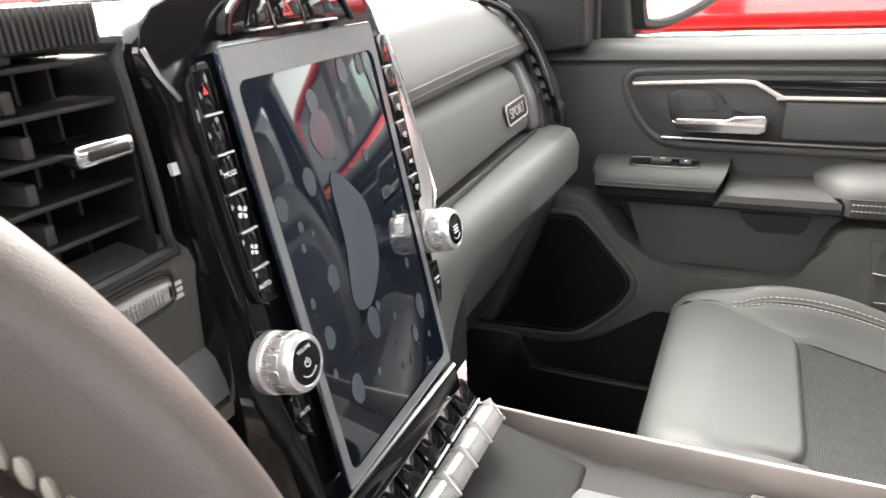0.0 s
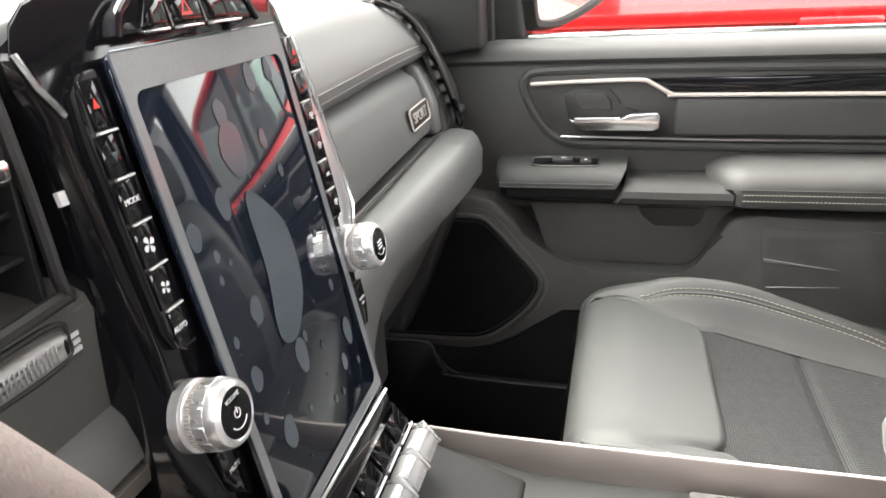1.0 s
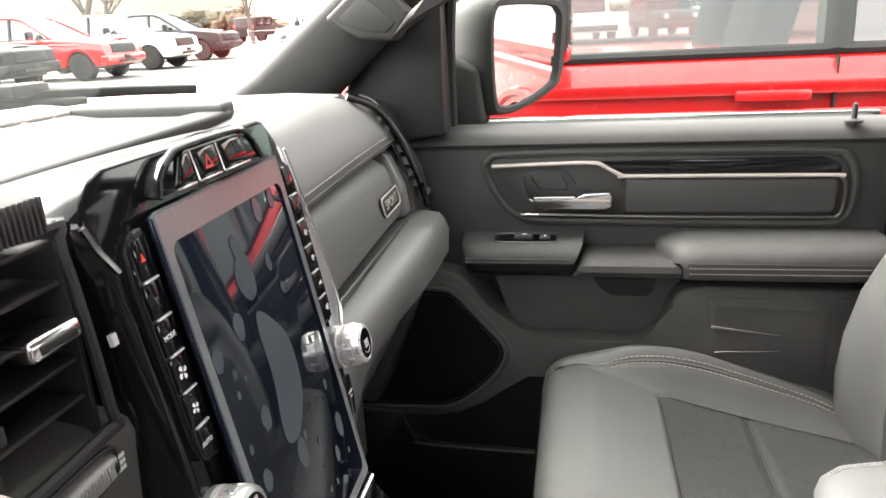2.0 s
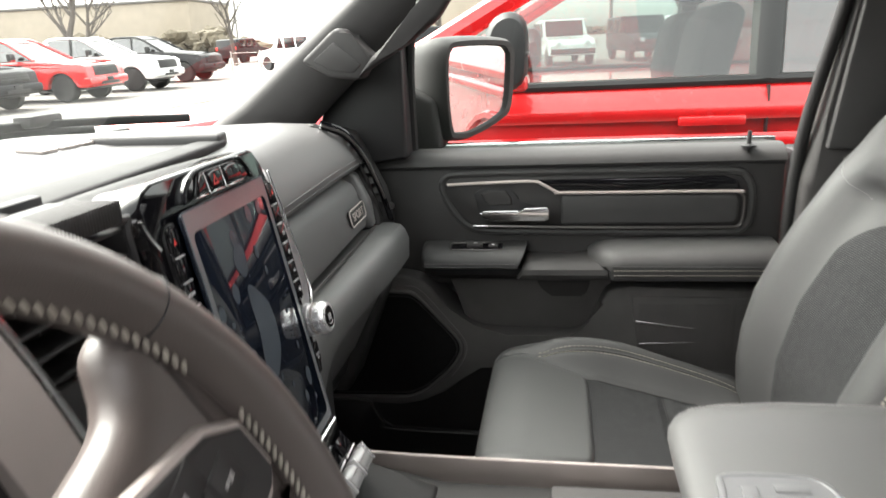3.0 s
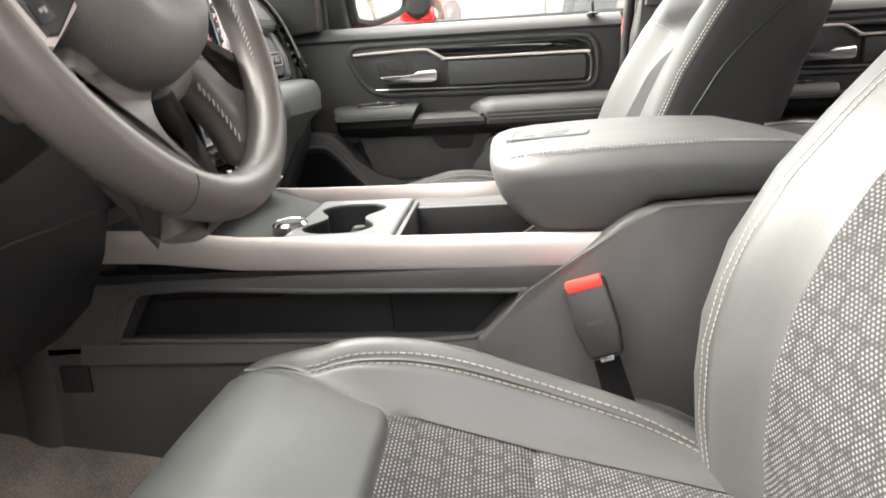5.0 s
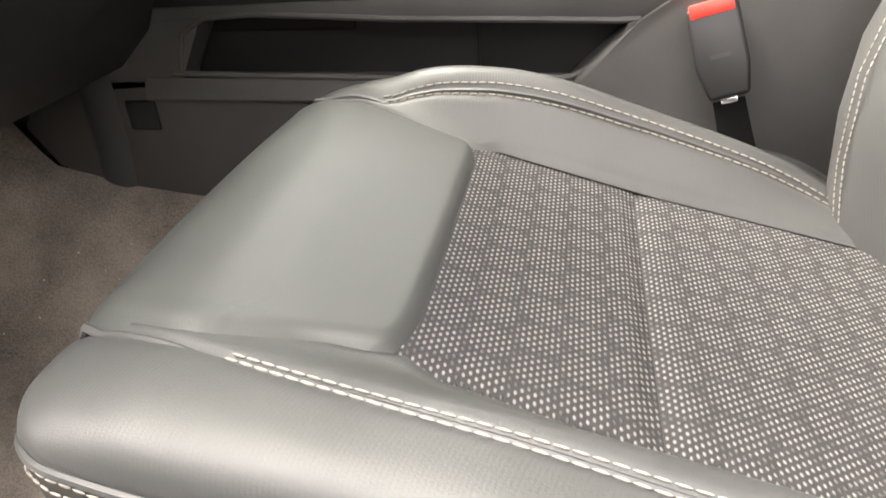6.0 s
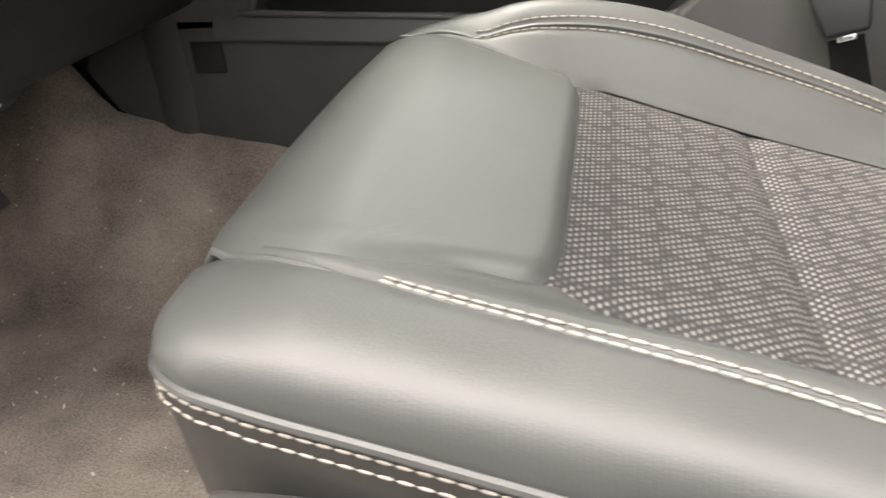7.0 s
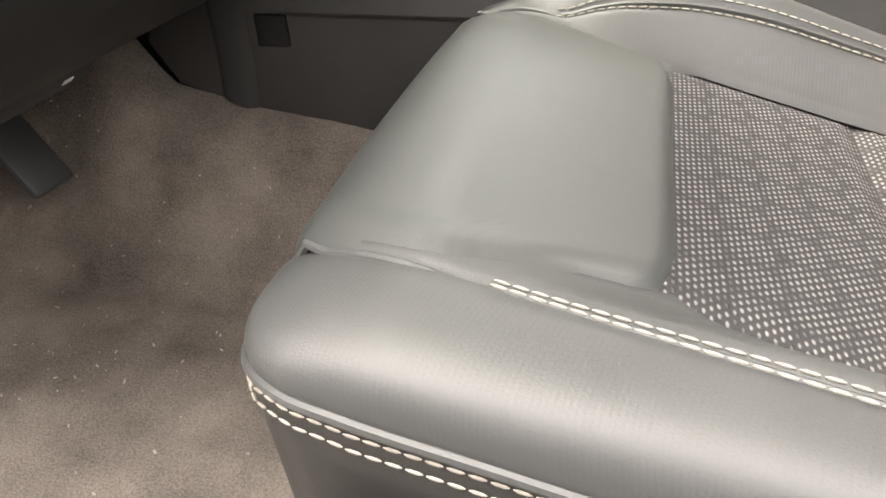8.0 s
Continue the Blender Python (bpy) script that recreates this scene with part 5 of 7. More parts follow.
for a in (-0.03, 0.03):
    part("pad_mark", moved(tube([(a, -0.05, 0.0178), (a * 0.95, -0.062, 0.0166)], 0.0018, 6), WT), DARK, sw)
# switch spokes: leather arms that swell into the rim, each with a framed switch pad
SOFTEDGE = ((0.016, -0.030), (0.002, -0.022), (0.0, -0.014), (0.003, -0.006), (0.009, -0.001), (0.018, 0.001))
FACES = {1: [(0.046, 0.050), (0.100, 0.0455), (0.148, 0.0285), (0.166, 0.013), (0.1655, -0.011), (0.156, -0.0155), (0.078, -0.0115), (0.06, 0.0)],
         -1: [(-0.070, 0.049), (-0.113, 0.045), (-0.136, 0.031), (-0.147, 0.006), (-0.1435, -0.024), (-0.134, -0.026), (-0.100, -0.017), (-0.070, -0.008)]}
SWITCHES = {1: ((0.115, 0.028, 0.017, 0.0065), (0.139, 0.011, 0.009, 0.0095), (0.115, 0.0135, 0.0125, 0.0065), (0.088, 0.017, 0.011, 0.011), (0.120, -0.0015, 0.016, 0.0065)),
            -1: ((-0.127, 0.024, 0.008, 0.007), (-0.114, 0.010, 0.010, 0.006), (-0.129, 0.007, 0.005, 0.007), (-0.1385, 0.003, 0.004, 0.008), (-0.136, -0.013, 0.008, 0.006))}
RIMS = {1: 0.0, -1: -0.008}
LOWS = {1: [(0.01, -0.07), (0.062, -0.05), (0.078, -0.085), (0.098, -0.118), (0.130, -0.128), (0.150, -0.112), (0.148, -0.135), (0.115, -0.165), (0.075, -0.183), (0.05, -0.18), (0.052, -0.15), (0.047, -0.128), (0.036, -0.102), (0.01, -0.09)],
        -1: [(-0.01, -0.07), (-0.075, -0.04), (-0.125, -0.04), (-0.112, -0.074), (-0.094, -0.10), (-0.084, -0.122), (-0.086, -0.14), (-0.112, -0.152), (-0.09, -0.17), (-0.05, -0.18), (-0.03, -0.175), (-0.03, -0.15), (-0.045, -0.12), (-0.052, -0.105), (-0.045, -0.096), (-0.01, -0.09)]}
for s in (-1, 1):
    spoke = [(s * 0.04, 0.060), (s * 0.075, 0.061), (s * 0.112, 0.058), (s * 0.138, 0.060), (s * 0.156, 0.078), (s * 0.178, 0.070), (s * 0.184, 0.0), (s * 0.172, -0.048), (s * 0.156, -0.042), (s * 0.135, -0.032), (s * 0.10, -0.028), (s * 0.055, -0.035)]
    sp = part("side_spoke", moved(pillow(spoke, SOFTEDGE), WT), WHEELSKIN, sw, "", 60)
    outer_ = [(a + (RIMS[s] if abs(a) > 0.11 else 0.0), b) for a, b in FACES[s]]
    part("switch_frame", moved(pillow(outer_, ((-0.004, -0.006), (-0.0045, 0.001), (-0.003, 0.0042), (0.0, 0.0047)), None, 0), WT), SATIN, sp, "satin frame round the switches")
    part("switch_pad", moved(pillow(FACES[s], ((0.0, 0.0), (0.0, 0.0054), (0.0015, 0.0066)), None, 0), WT), DARK, sp, "black switch pad")
    for a, b, w_, h_ in SWITCHES[s]:
        bt = part("switch", moved(rbox(a - w_, a + w_, b - h_, b + h_, 0.004, 0.0076, 0.0008), WT), DARK, sp)
        for e in (-1, 1):
            part("switch_mark", moved(rbox(a + e * 0.0021 - 0.0016, a + e * 0.0021 + 0.0016, b - 0.0012 - 0.0005 * e, b + 0.0012, 0.0076, 0.0079, 0.0), WT), TOGGLE, bt, "pale printed symbol bar")
    part("lower_spoke", moved(pillow(LOWS[s], ((0.012, -0.046), (0.003, -0.037), (0.0, -0.027), (0.003, -0.018), (0.008, -0.0135), (0.015, -0.012))), WT), WHEELSKIN, sw, "leather lower spoke", 60)
for inner_edge in ([(0.100, -0.121), (0.128, -0.130), (0.146, -0.118)], [(0.050, -0.158), (0.0475, -0.130), (0.038, -0.105)], [(-0.110, -0.076), (-0.093, -0.101), (-0.084, -0.122), (-0.086, -0.137)]):
    line = [WT @ (p + Vector((0, 0, -0.0185))) for p in bend([(a, b, 0) for a, b in inner_edge], 10)]
    part("thread", stitches(line, 0.0058, 0.0072, 0.00115, lean=(0.4, 0.0, 0.4)), THREAD, sw, "pale cross stitching")
part("keel", moved(pillow([(-0.10, -0.03), (0.0, -0.04), (0.08, -0.04), (0.068, -0.075), (0.035, -0.101), (0.0, -0.104), (-0.045, -0.100), (-0.085, -0.085), (-0.11, -0.06)], ((0.008, -0.05), (0.0, -0.024), (0.005, -0.015), (0.012, -0.012))), WT), WHEELSKIN, sw, "dark lower hub cover", 60)
part("hub", moved(lathe([(0.07, -0.08), (0.078, -0.05), (0.082, -0.02), (0.06, -0.01)], 28), WT), DARK, sw)
col = thing("steering_column", "dark plastic steering column shroud with stalk", "steering column")
WR = frame_axes(WC, (0, 1, 0), (-0.43, 0, 0.90))
part("shroud", moved(loft([[Vector((0.062 * k * math.cos(t), -0.01 + 0.066 * k * math.sin(t), c)) for t in (2 * math.pi * j / 20 for j in range(20))] for k, c in ((0.9, -0.045), (1.0, -0.055), (1.12, -0.12), (1.25, -0.22))], ring=True, caps=True), WR), DARK, col)
part("shroud_lip", moved(tube(bend([(-0.03, -0.078, -0.06), (0.02, -0.086, -0.08), (0.075, -0.07, -0.11)], 6), 0.004, 8), WR), PLASTIC, col)
part("stalk", moved(tube([(0.05, 0.0, -0.07), (0.115, 0.01, -0.065), (0.155, 0.014, -0.058)], 0.008, 10), WR), DARK, col)


# ---- centre console ----
con = thing("center_console", "dark centre console with satin rails, cup holders and padded lid", "console")
for s in (-1, 1):
    y0, y1 = sorted((s * 0.150, s * 0.190))
    # side wall with a long open bin: one frame of four bars round the opening
    wall = bmesh.new()
    prism([(-0.16, 0.235), (0.60, 0.245), (0.60, 0.2135), (0.036, 0.2265), (-0.04, 0.226), (-0.16, 0.2)], "y", y0, y1, 0.003, 2, wall)
    prism([(-0.16, 0.23), (0.038, 0.2265), (-0.003, 0.166), (-0.003, 0.15), (-0.19, 0.14)], "y", y0, y1, 0.003, 2, wall)
    prism([(-0.19, 0.158), (0.02, 0.157), (0.60, 0.151), (0.60, -0.02), (0.0, 0.0), (-0.12, 0.02), (-0.2, 0.05), (-0.23, 0.10)], "y", y0, y1, 0.003, 2, wall)
    prism([(0.49, 0.2165), (0.61, 0.24), (0.61, 0.15), (0.425, 0.152)], "y", y0, y1, 0.003, 2, wall)
    part("side_wall", wall, CONSOLE, con, "dark plastic side with an open storage slot")
    part("slot_lip", tube(bend([(0.036, s * 0.189, 0.2255), (0.25, s * 0.189, 0.2205), (0.47, s * 0.189, 0.2145), (0.484, s * 0.189, 0.211), (0.428, s * 0.189, 0.159), (0.2, s * 0.189, 0.160), (0.0, s * 0.189, 0.1655), (-0.002, s * 0.189, 0.17)], 3, True), 0.0035, 8, True), CONSOLE, con)
    part("lower_ledge", loft([[(x, s * p, q - 0.005 * (x + 0.01) / 0.46) for p, q in ((0.1875, 0.1615), (0.1905, 0.1605), (0.1965, 0.142), (0.1972, 0.1385), (0.1955, 0.1355), (0.188, 0.134))] for x in np.linspace(-0.05, 0.45, 8)]), CONSOLE, con)
    # back of the slot in dark plastic, the slot's shade put into its colour
    part("slot_back", rbox(-0.02, 0.331, *sorted((s * 0.1405, s * 0.147)), 0.152, 0.234, 0.0), DARK, con)
    part("slot_floor", rbox(-0.02, 0.5, min(0, s * 0.15), max(0, s * 0.15), 0.145, 0.153, 0.0), DARK, con)
    # satin rail: a bright outer face, and an inner one with shade in its colour
    dy = 0.0105 if s > 0 else 0.0
    rail = [(0.188, 0.2425), (0.1905, 0.247), (0.1892, 0.268), (0.1865, 0.2765), (0.1825, 0.2802), (0.1795, 0.2802), (0.1785, 0.2788)]
    if s > 0:
        rail = [(0.188, 0.2425), (0.1895, 0.250), (0.1865, 0.266), (0.1830, 0.276), (0.1812, 0.2800), (0.1795, 0.2803), (0.1785, 0.2790)]
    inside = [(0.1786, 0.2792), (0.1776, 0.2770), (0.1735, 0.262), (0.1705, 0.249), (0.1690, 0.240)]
    for pname, prof, material, plabel in (("rail", rail, SATIN, "satin champagne metal rail"), ("rail_inner", inside, SHADED_BRONZE, "shaded inner face of the rail")):
        rows = []
        for x, dz in ((-0.03, 0.021), (0.005, 0.0195), (0.045, 0.018), (0.06, 0.017), (0.09, 0.014), (0.16, 0.006), (0.25, 0.003), (0.40, 0.0), (0.50, -0.001), (0.585, -0.004), (0.60, -0.01)):
            dz *= 0.35 if s > 0 else 1.0
            rows.append([(x - 0.42 * (0.2802 - q) * (1 if x > 0.56 else 0), s * (p - dy), q + dz) for p, q in prof])
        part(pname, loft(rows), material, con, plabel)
    part("rail_gap", rbox(-0.05, 0.6, min(s * 0.16, s * 0.186), max(s * 0.16, s * 0.186), 0.236, 0.246, 0.0), DARK, con)
    # rear pedestal
    ped = [(0.44, -0.14), (0.41, 0.0), (0.432, 0.160), (0.489, 0.2135), (0.545, 0.252), (0.592, 0.290), (0.614, 0.302), (0.64, 0.3065), (0.75, 0.309), (0.98, 0.31), (0.98, -0.14)]
    part("pedestal", prism(ped, "y", *sorted((s * 0.06, s * 0.199)), 0.007, 3), CONSOLE, con, "grained plastic pedestal")
    # footwell column and flap
    part("footwell_post", loft([[(-0.118 + 0.026 * math.cos(t) - 0.10 * max(0, 0.08 - z), s * (0.186 + 0.009 * math.sin(t)), z) for t in np.linspace(0, math.pi, 9)] for z in (0.18, 0.13, 0.08, 0.035, 0.012)]), SOFT, con, "rounded grey post")
    part("flap", rbox(-0.084, -0.045, *sorted((s * 0.188, s * 0.1935)), 0.099, 0.135, 0.003), DARK, con, "small dark access flap")
# top: front ramp, grey tray, bin
part("tunnel_cover", rbox(-0.4, -0.02, -0.165, 0.165, 0.05, 0.30, 0.01), CONSOLE, con)
part("tunnel_cover", rbox(-0.022, 0.045, -0.139, 0.139, 0.16, 0.30, 0.01), CONSOLE, con)
part("front_ramp", prism([(0.03, 0.30), (0.09, 0.288), (0.195, 0.255), (0.195, 0.2), (0.0, 0.2)], "y", -0.15, 0.15, 0.006, 3), DIMSKIN, con)
for s in (-1, 1):
    part("ramp_cheek", loft([[(0.075, s * 0.168, 0.276), (0.20, s * 0.166, 0.252), (0.335, s * 0.166, 0.250), (0.46, s * 0.166, 0.248)], [(0.13, s * 0.135, 0.262), (0.205, s * 0.145, 0.250), (0.335, s * 0.147, 0.249), (0.46, s * 0.149, 0.247)], [(0.16, s * 0.10, 0.235), (0.205, s * 0.09, 0.248), (0.335, s * 0.10, 0.248), (0.46, s * 0.145, 0.246)]]), DIMSKIN, con, "dark sloping cheek", 20)


# grey tray plate cut by a figure-of-eight opening
N = 72
hole = []
for k in range(N):
    a = 2 * math.pi * k / N
    u, v = math.cos(a), math.sin(a)
    # two lobes along y joined by a waist
    w_ = 0.026 + 0.030 * ease(abs(v) / 0.75)
    hole.append(Vector((0.256 + w_ * (abs(u) ** 0.62) * (1 if u > 0 else -1), -0.032 + 0.092 * v, 0)))
outl = []
for p in hole:
    d = Vector((p.x - 0.262, p.y + 0.020, 0))
    k = min(abs((0.072 if d.x > 0 else 0.068) / (d.x or 1e-6)), abs(0.118 / (d.y or 1e-6)))
    outl.append(Vector((0.262, -0.020, 0)) + d * k)
rows = [[(p.x, p.y, 0.258) for p in outl], [(p.x, p.y, 0.267) for p in outl], [(p.x * 0.98 + 0.262 * 0.02, p.y * 0.985 - 0.0003, 0.2712) for p in outl], [(p.x * 0.94 + 0.262 * 0.06, p.y * 0.95 - 0.001, 0.2732) for p in outl], [(p.x * 0.89 + 0.262 * 0.11, p.y * 0.91 - 0.0018, 0.2737) for p in outl], [(p.x, p.y, 0.2735) for p in hole], [(p.x * 0.985 + 0.0038, p.y * 0.99, 0.2705) for p in hole], [(p.x * 0.97 + 0.0076, p.y * 0.97, 0.19) for p in hole]]
part("cup_tray", loft(rows[:-1], ring=True), CUPTRAY, con, "pale grey cup holder tray")
part("cup_well", loft(rows[-2:] + [[(0.252, -0.028, 0.188)] * N], ring=True), DARK, con, "deep black cup well")
part("cup_lug", moved(lathe([(0.012, -0.03), (0.012, 0.0), (0.008, 0.006), (0.001, 0.007)], 14), Matrix.Translation((0.268, -0.012, 0.25))), PLASTIC, con, "grey cup holder lug")
sh_ = part("ring_knob", moved(lathe([(0.026, 0.0), (0.027, 0.01), (0.023, 0.0135), (0.018, 0.012), (0.001, 0.0125)], 28), Matrix.Translation((0.188, -0.068, 0.266)) @ Matrix.Diagonal((0.85, 1, 1, 1))), CHROME, con, "chrome ringed knob")
part("knob_top", moved(lathe([(0.0185, 0.0122), (0.017, 0.0136), (0.001, 0.014)], 24), Matrix.Translation((0.188, -0.068, 0.266)) @ Matrix.Diagonal((0.85, 1, 1, 1))), DARK, sh_)
# storage bin: walls, floor mat, coin comb
part("bin_wall", rbox(0.333, 0.341, -0.145, 0.10, 0.15, 0.268, 0.003), GREYTRAY, con)
part("bin_wall", rbox(0.33, 0.62, 0.072, 0.084, 0.15, 0.262, 0.003), DARK, con)
part("bin_step", rbox(0.33, 0.62, 0.055, 0.075, 0.15, 0.212, 0.004), DARK, con)
part("bin_ledge", rbox(0.33, 0.62, 0.084, 0.15, 0.25, 0.262, 0.003), PLASTIC, con)
part("bin_wall", rbox(0.33, 0.62, -0.155, -0.147, 0.15, 0.262, 0.002), DARK, con)
part("bin_floor", rbox(0.33, 0.62, -0.15, 0.08, 0.14, 0.165, 0.0), DARK, con)
mat_bm = bmesh.new()
for i in range(26):
    for j in range(24):
        x, y = 0.385 + i * 0.006 + (j % 2) * 0.003, -0.135 + j * 0.0075
        rbox(x, x + 0.0042, y, y + 0.0052, 0.1655, 0.1672, 0.0, 1, mat_bm)
tagged(part("bin_mat", rbox(0.38, 0.56, -0.14, 0.05, 0.1645, 0.166, 0.0, 1, mat_bm), RUBBER, con, "black knobbed rubber mat"), kind="stuff")
comb = bmesh.new()
prism([(-0.14, 0.165), (-0.01, 0.165), (-0.01, 0.222), (-0.14, 0.222)], "x", 0.3405, 0.352, 0.002, 2, comb)
for k in range(5):
    y = -0.135 + k * 0.03
    rbox(0.35, 0.372, y, y + 0.011, 0.165, 0.222, 0.003, 2, comb)
part("coin_comb", comb, PLASTIC, con, "grey coin holder comb")
# padded lid
rows = []
for x, w, zt, zb in ((0.449, 0.120, 0.338, 0.318), (0.4515, 0.140, 0.349, 0.305), (0.457, 0.154, 0.357, 0.295), (0.468, 0.167, 0.3635, 0.283), (0.485, 0.178, 0.3675, 0.2725), (0.52, 0.183, 0.371, 0.272), (0.58, 0.185, 0.374, 0.274), (0.605, 0.184, 0.375, 0.292), (0.635, 0.182, 0.3755, 0.306), (0.70, 0.18, 0.376, 0.309), (0.78, 0.178, 0.372, 0.3095), (0.83, 0.173, 0.36, 0.311), (0.845, 0.165, 0.345, 0.315)):
    prof = [(0, zt), (0.45 * w, zt), (0.75 * w, zt - 0.0015), (0.88 * w, zt - 0.005), (0.95 * w, zt - 0.011), (0.988 * w, zt - 0.02), (w, zt - 0.032), (0.997 * w, (zt + zb) / 2 - 0.012), (0.985 * w, zb + 0.012), (0.96 * w, zb + 0.004), (0.9 * w, zb)]
    slant = lambda q: 0.42 * max(0.0, 0.352 - q) * max(0.0, min(1.0, (0.62 - x) / 0.12))
    rows.append([(x + slant(q), p, q) for p, q in prof] + [(x + slant(q), -p, q) for p, q in prof[::-1][:-1]])
lid = part("lid", loft(rows, ring=True, caps=True), LEATHER, con, "padded black leather armrest lid", 50)
for s in (-1, 1):
    line = [(x, s * (0.885 * lerp(x, [0.468, 0.485, 0.52, 0.58, 0.635, 0.7, 0.78, 0.83], [0.167, 0.178, 0.183, 0.185, 0.182, 0.18, 0.178, 0.173]) + 0.0004), lerp(x, [0.468, 0.485, 0.52, 0.58, 0.635, 0.7, 0.78, 0.83], [0.3635, 0.3675, 0.371, 0.374, 0.3755, 0.376, 0.372, 0.36]) - 0.0046) for x in np.linspace(0.472, 0.83, 30)]
    for off in (0.0, 0.0042):
        part("thread", stitches([(a, b + s * off, c - off * 0.22) for a, b, c in line], 0.0042, 0.0034, 0.0008), GREYTHREAD, lid, "grey double top stitching")
# plain raised badge outline on the lid
E_ = frame_axes((0.53, -0.024, 0.3722), (0.97, -0.06, 0.045), (0.08, 1, 0))
sign = [(-0.046, -0.03), (-0.05, -0.012), (-0.05, 0.014), (-0.042, 0.032), (0.03, 0.032), (0.05, 0.01), (0.048, -0.02), (0.034, -0.032)]
part("pressed_badge", moved(pillow([(a, b * 1.35) for a, b in sign], ((-0.001, -0.006), (-0.001, 0.0006), (0.0012, 0.0018), (0.004, 0.0018), (0.0055, 0.0006), (0.008, 0.0006)), None, 3), E_), CUPTRAY, lid, "pressed pale grey badge", 25)
for q in ((-0.032, -0.018, -0.022, 0.024), (-0.012, 0.026, -0.006, 0.008), (-0.004, 0.026, 0.016, 0.028), (-0.008, 0.02, -0.03, -0.018)):
    part("pressed_bar", moved(rbox(*q, -0.003, 0.0022, 0.0012), E_), CUPTRAY, lid)
part("lid_base", rbox(0.50, 0.84, -0.16, 0.16, 0.285, 0.315, 0.005), DARK, con)
part("rear_end", prism([(0.84, 0.31), (0.98, 0.31), (0.99, 0.335), (0.93, 0.352), (0.85, 0.35)], "y", -0.15, 0.15, 0.006, 3), DARK, con)
part("rear_trim", tube(bend([(0.86, -0.14, 0.353), (0.93, -0.12, 0.355), (0.985, 0.0, 0.34), (0.93, 0.12, 0.355), (0.86, 0.14, 0.353)], 5), 0.003, 6), CHROME, con)
part("console_back", rbox(0.9, 0.985, -0.19, 0.19, -0.14, 0.31, 0.01), CONSOLE, con)

# seat belt buckles
def buckle(name, s):
    b = thing(name, "black seat belt buckle with red release button", "seat belt buckle", "front belt buckles")
    m = frame_axes((0.560, s * 0.229, 0.1995), (0.95, s * 0.14, 0.30), (-0.42, s * -0.33, 0.85))
    part("shell", moved(prism([(-0.0225, 0.036), (0.0225, 0.036), (0.0235, -0.02), (0.019, -0.048), (-0.016, -0.048), (-0.0235, -0.015)], "z", -0.011, 0.011, 0.004, 3), m), DARK, b)
    part("release_button", moved(rbox(-0.0195, 0.0195, 0.026, 0.0395, -0.0085, 0.0118, 0.002), m), REDPLASTIC, b, "red release button")
    part("label_bars", moved(rbox(-0.009, 0.009, -0.012, -0.008, 0.0111, 0.0114, 0.0), m), PLASTIC, b, "embossed bar")
    part("bright_tongue", moved(rbox(-0.007, 0.008, -0.0535, -0.047, -0.006, 0.004, 0.001), m), CHROME, b)
    part("strap", moved(loft([[(-0.014, -0.05, 0.002), (0.014, -0.05, 0.002)], [(-0.015, -0.09, 0.002), (0.015, -0.09, 0.001)], [(-0.016, -0.16, -0.006), (0.018, -0.16, -0.006)]]), m), FELT, b, "black webbing strap")


buckle("seat_belt_buckle", -1)
buckle("seat_belt_buckle", 1)


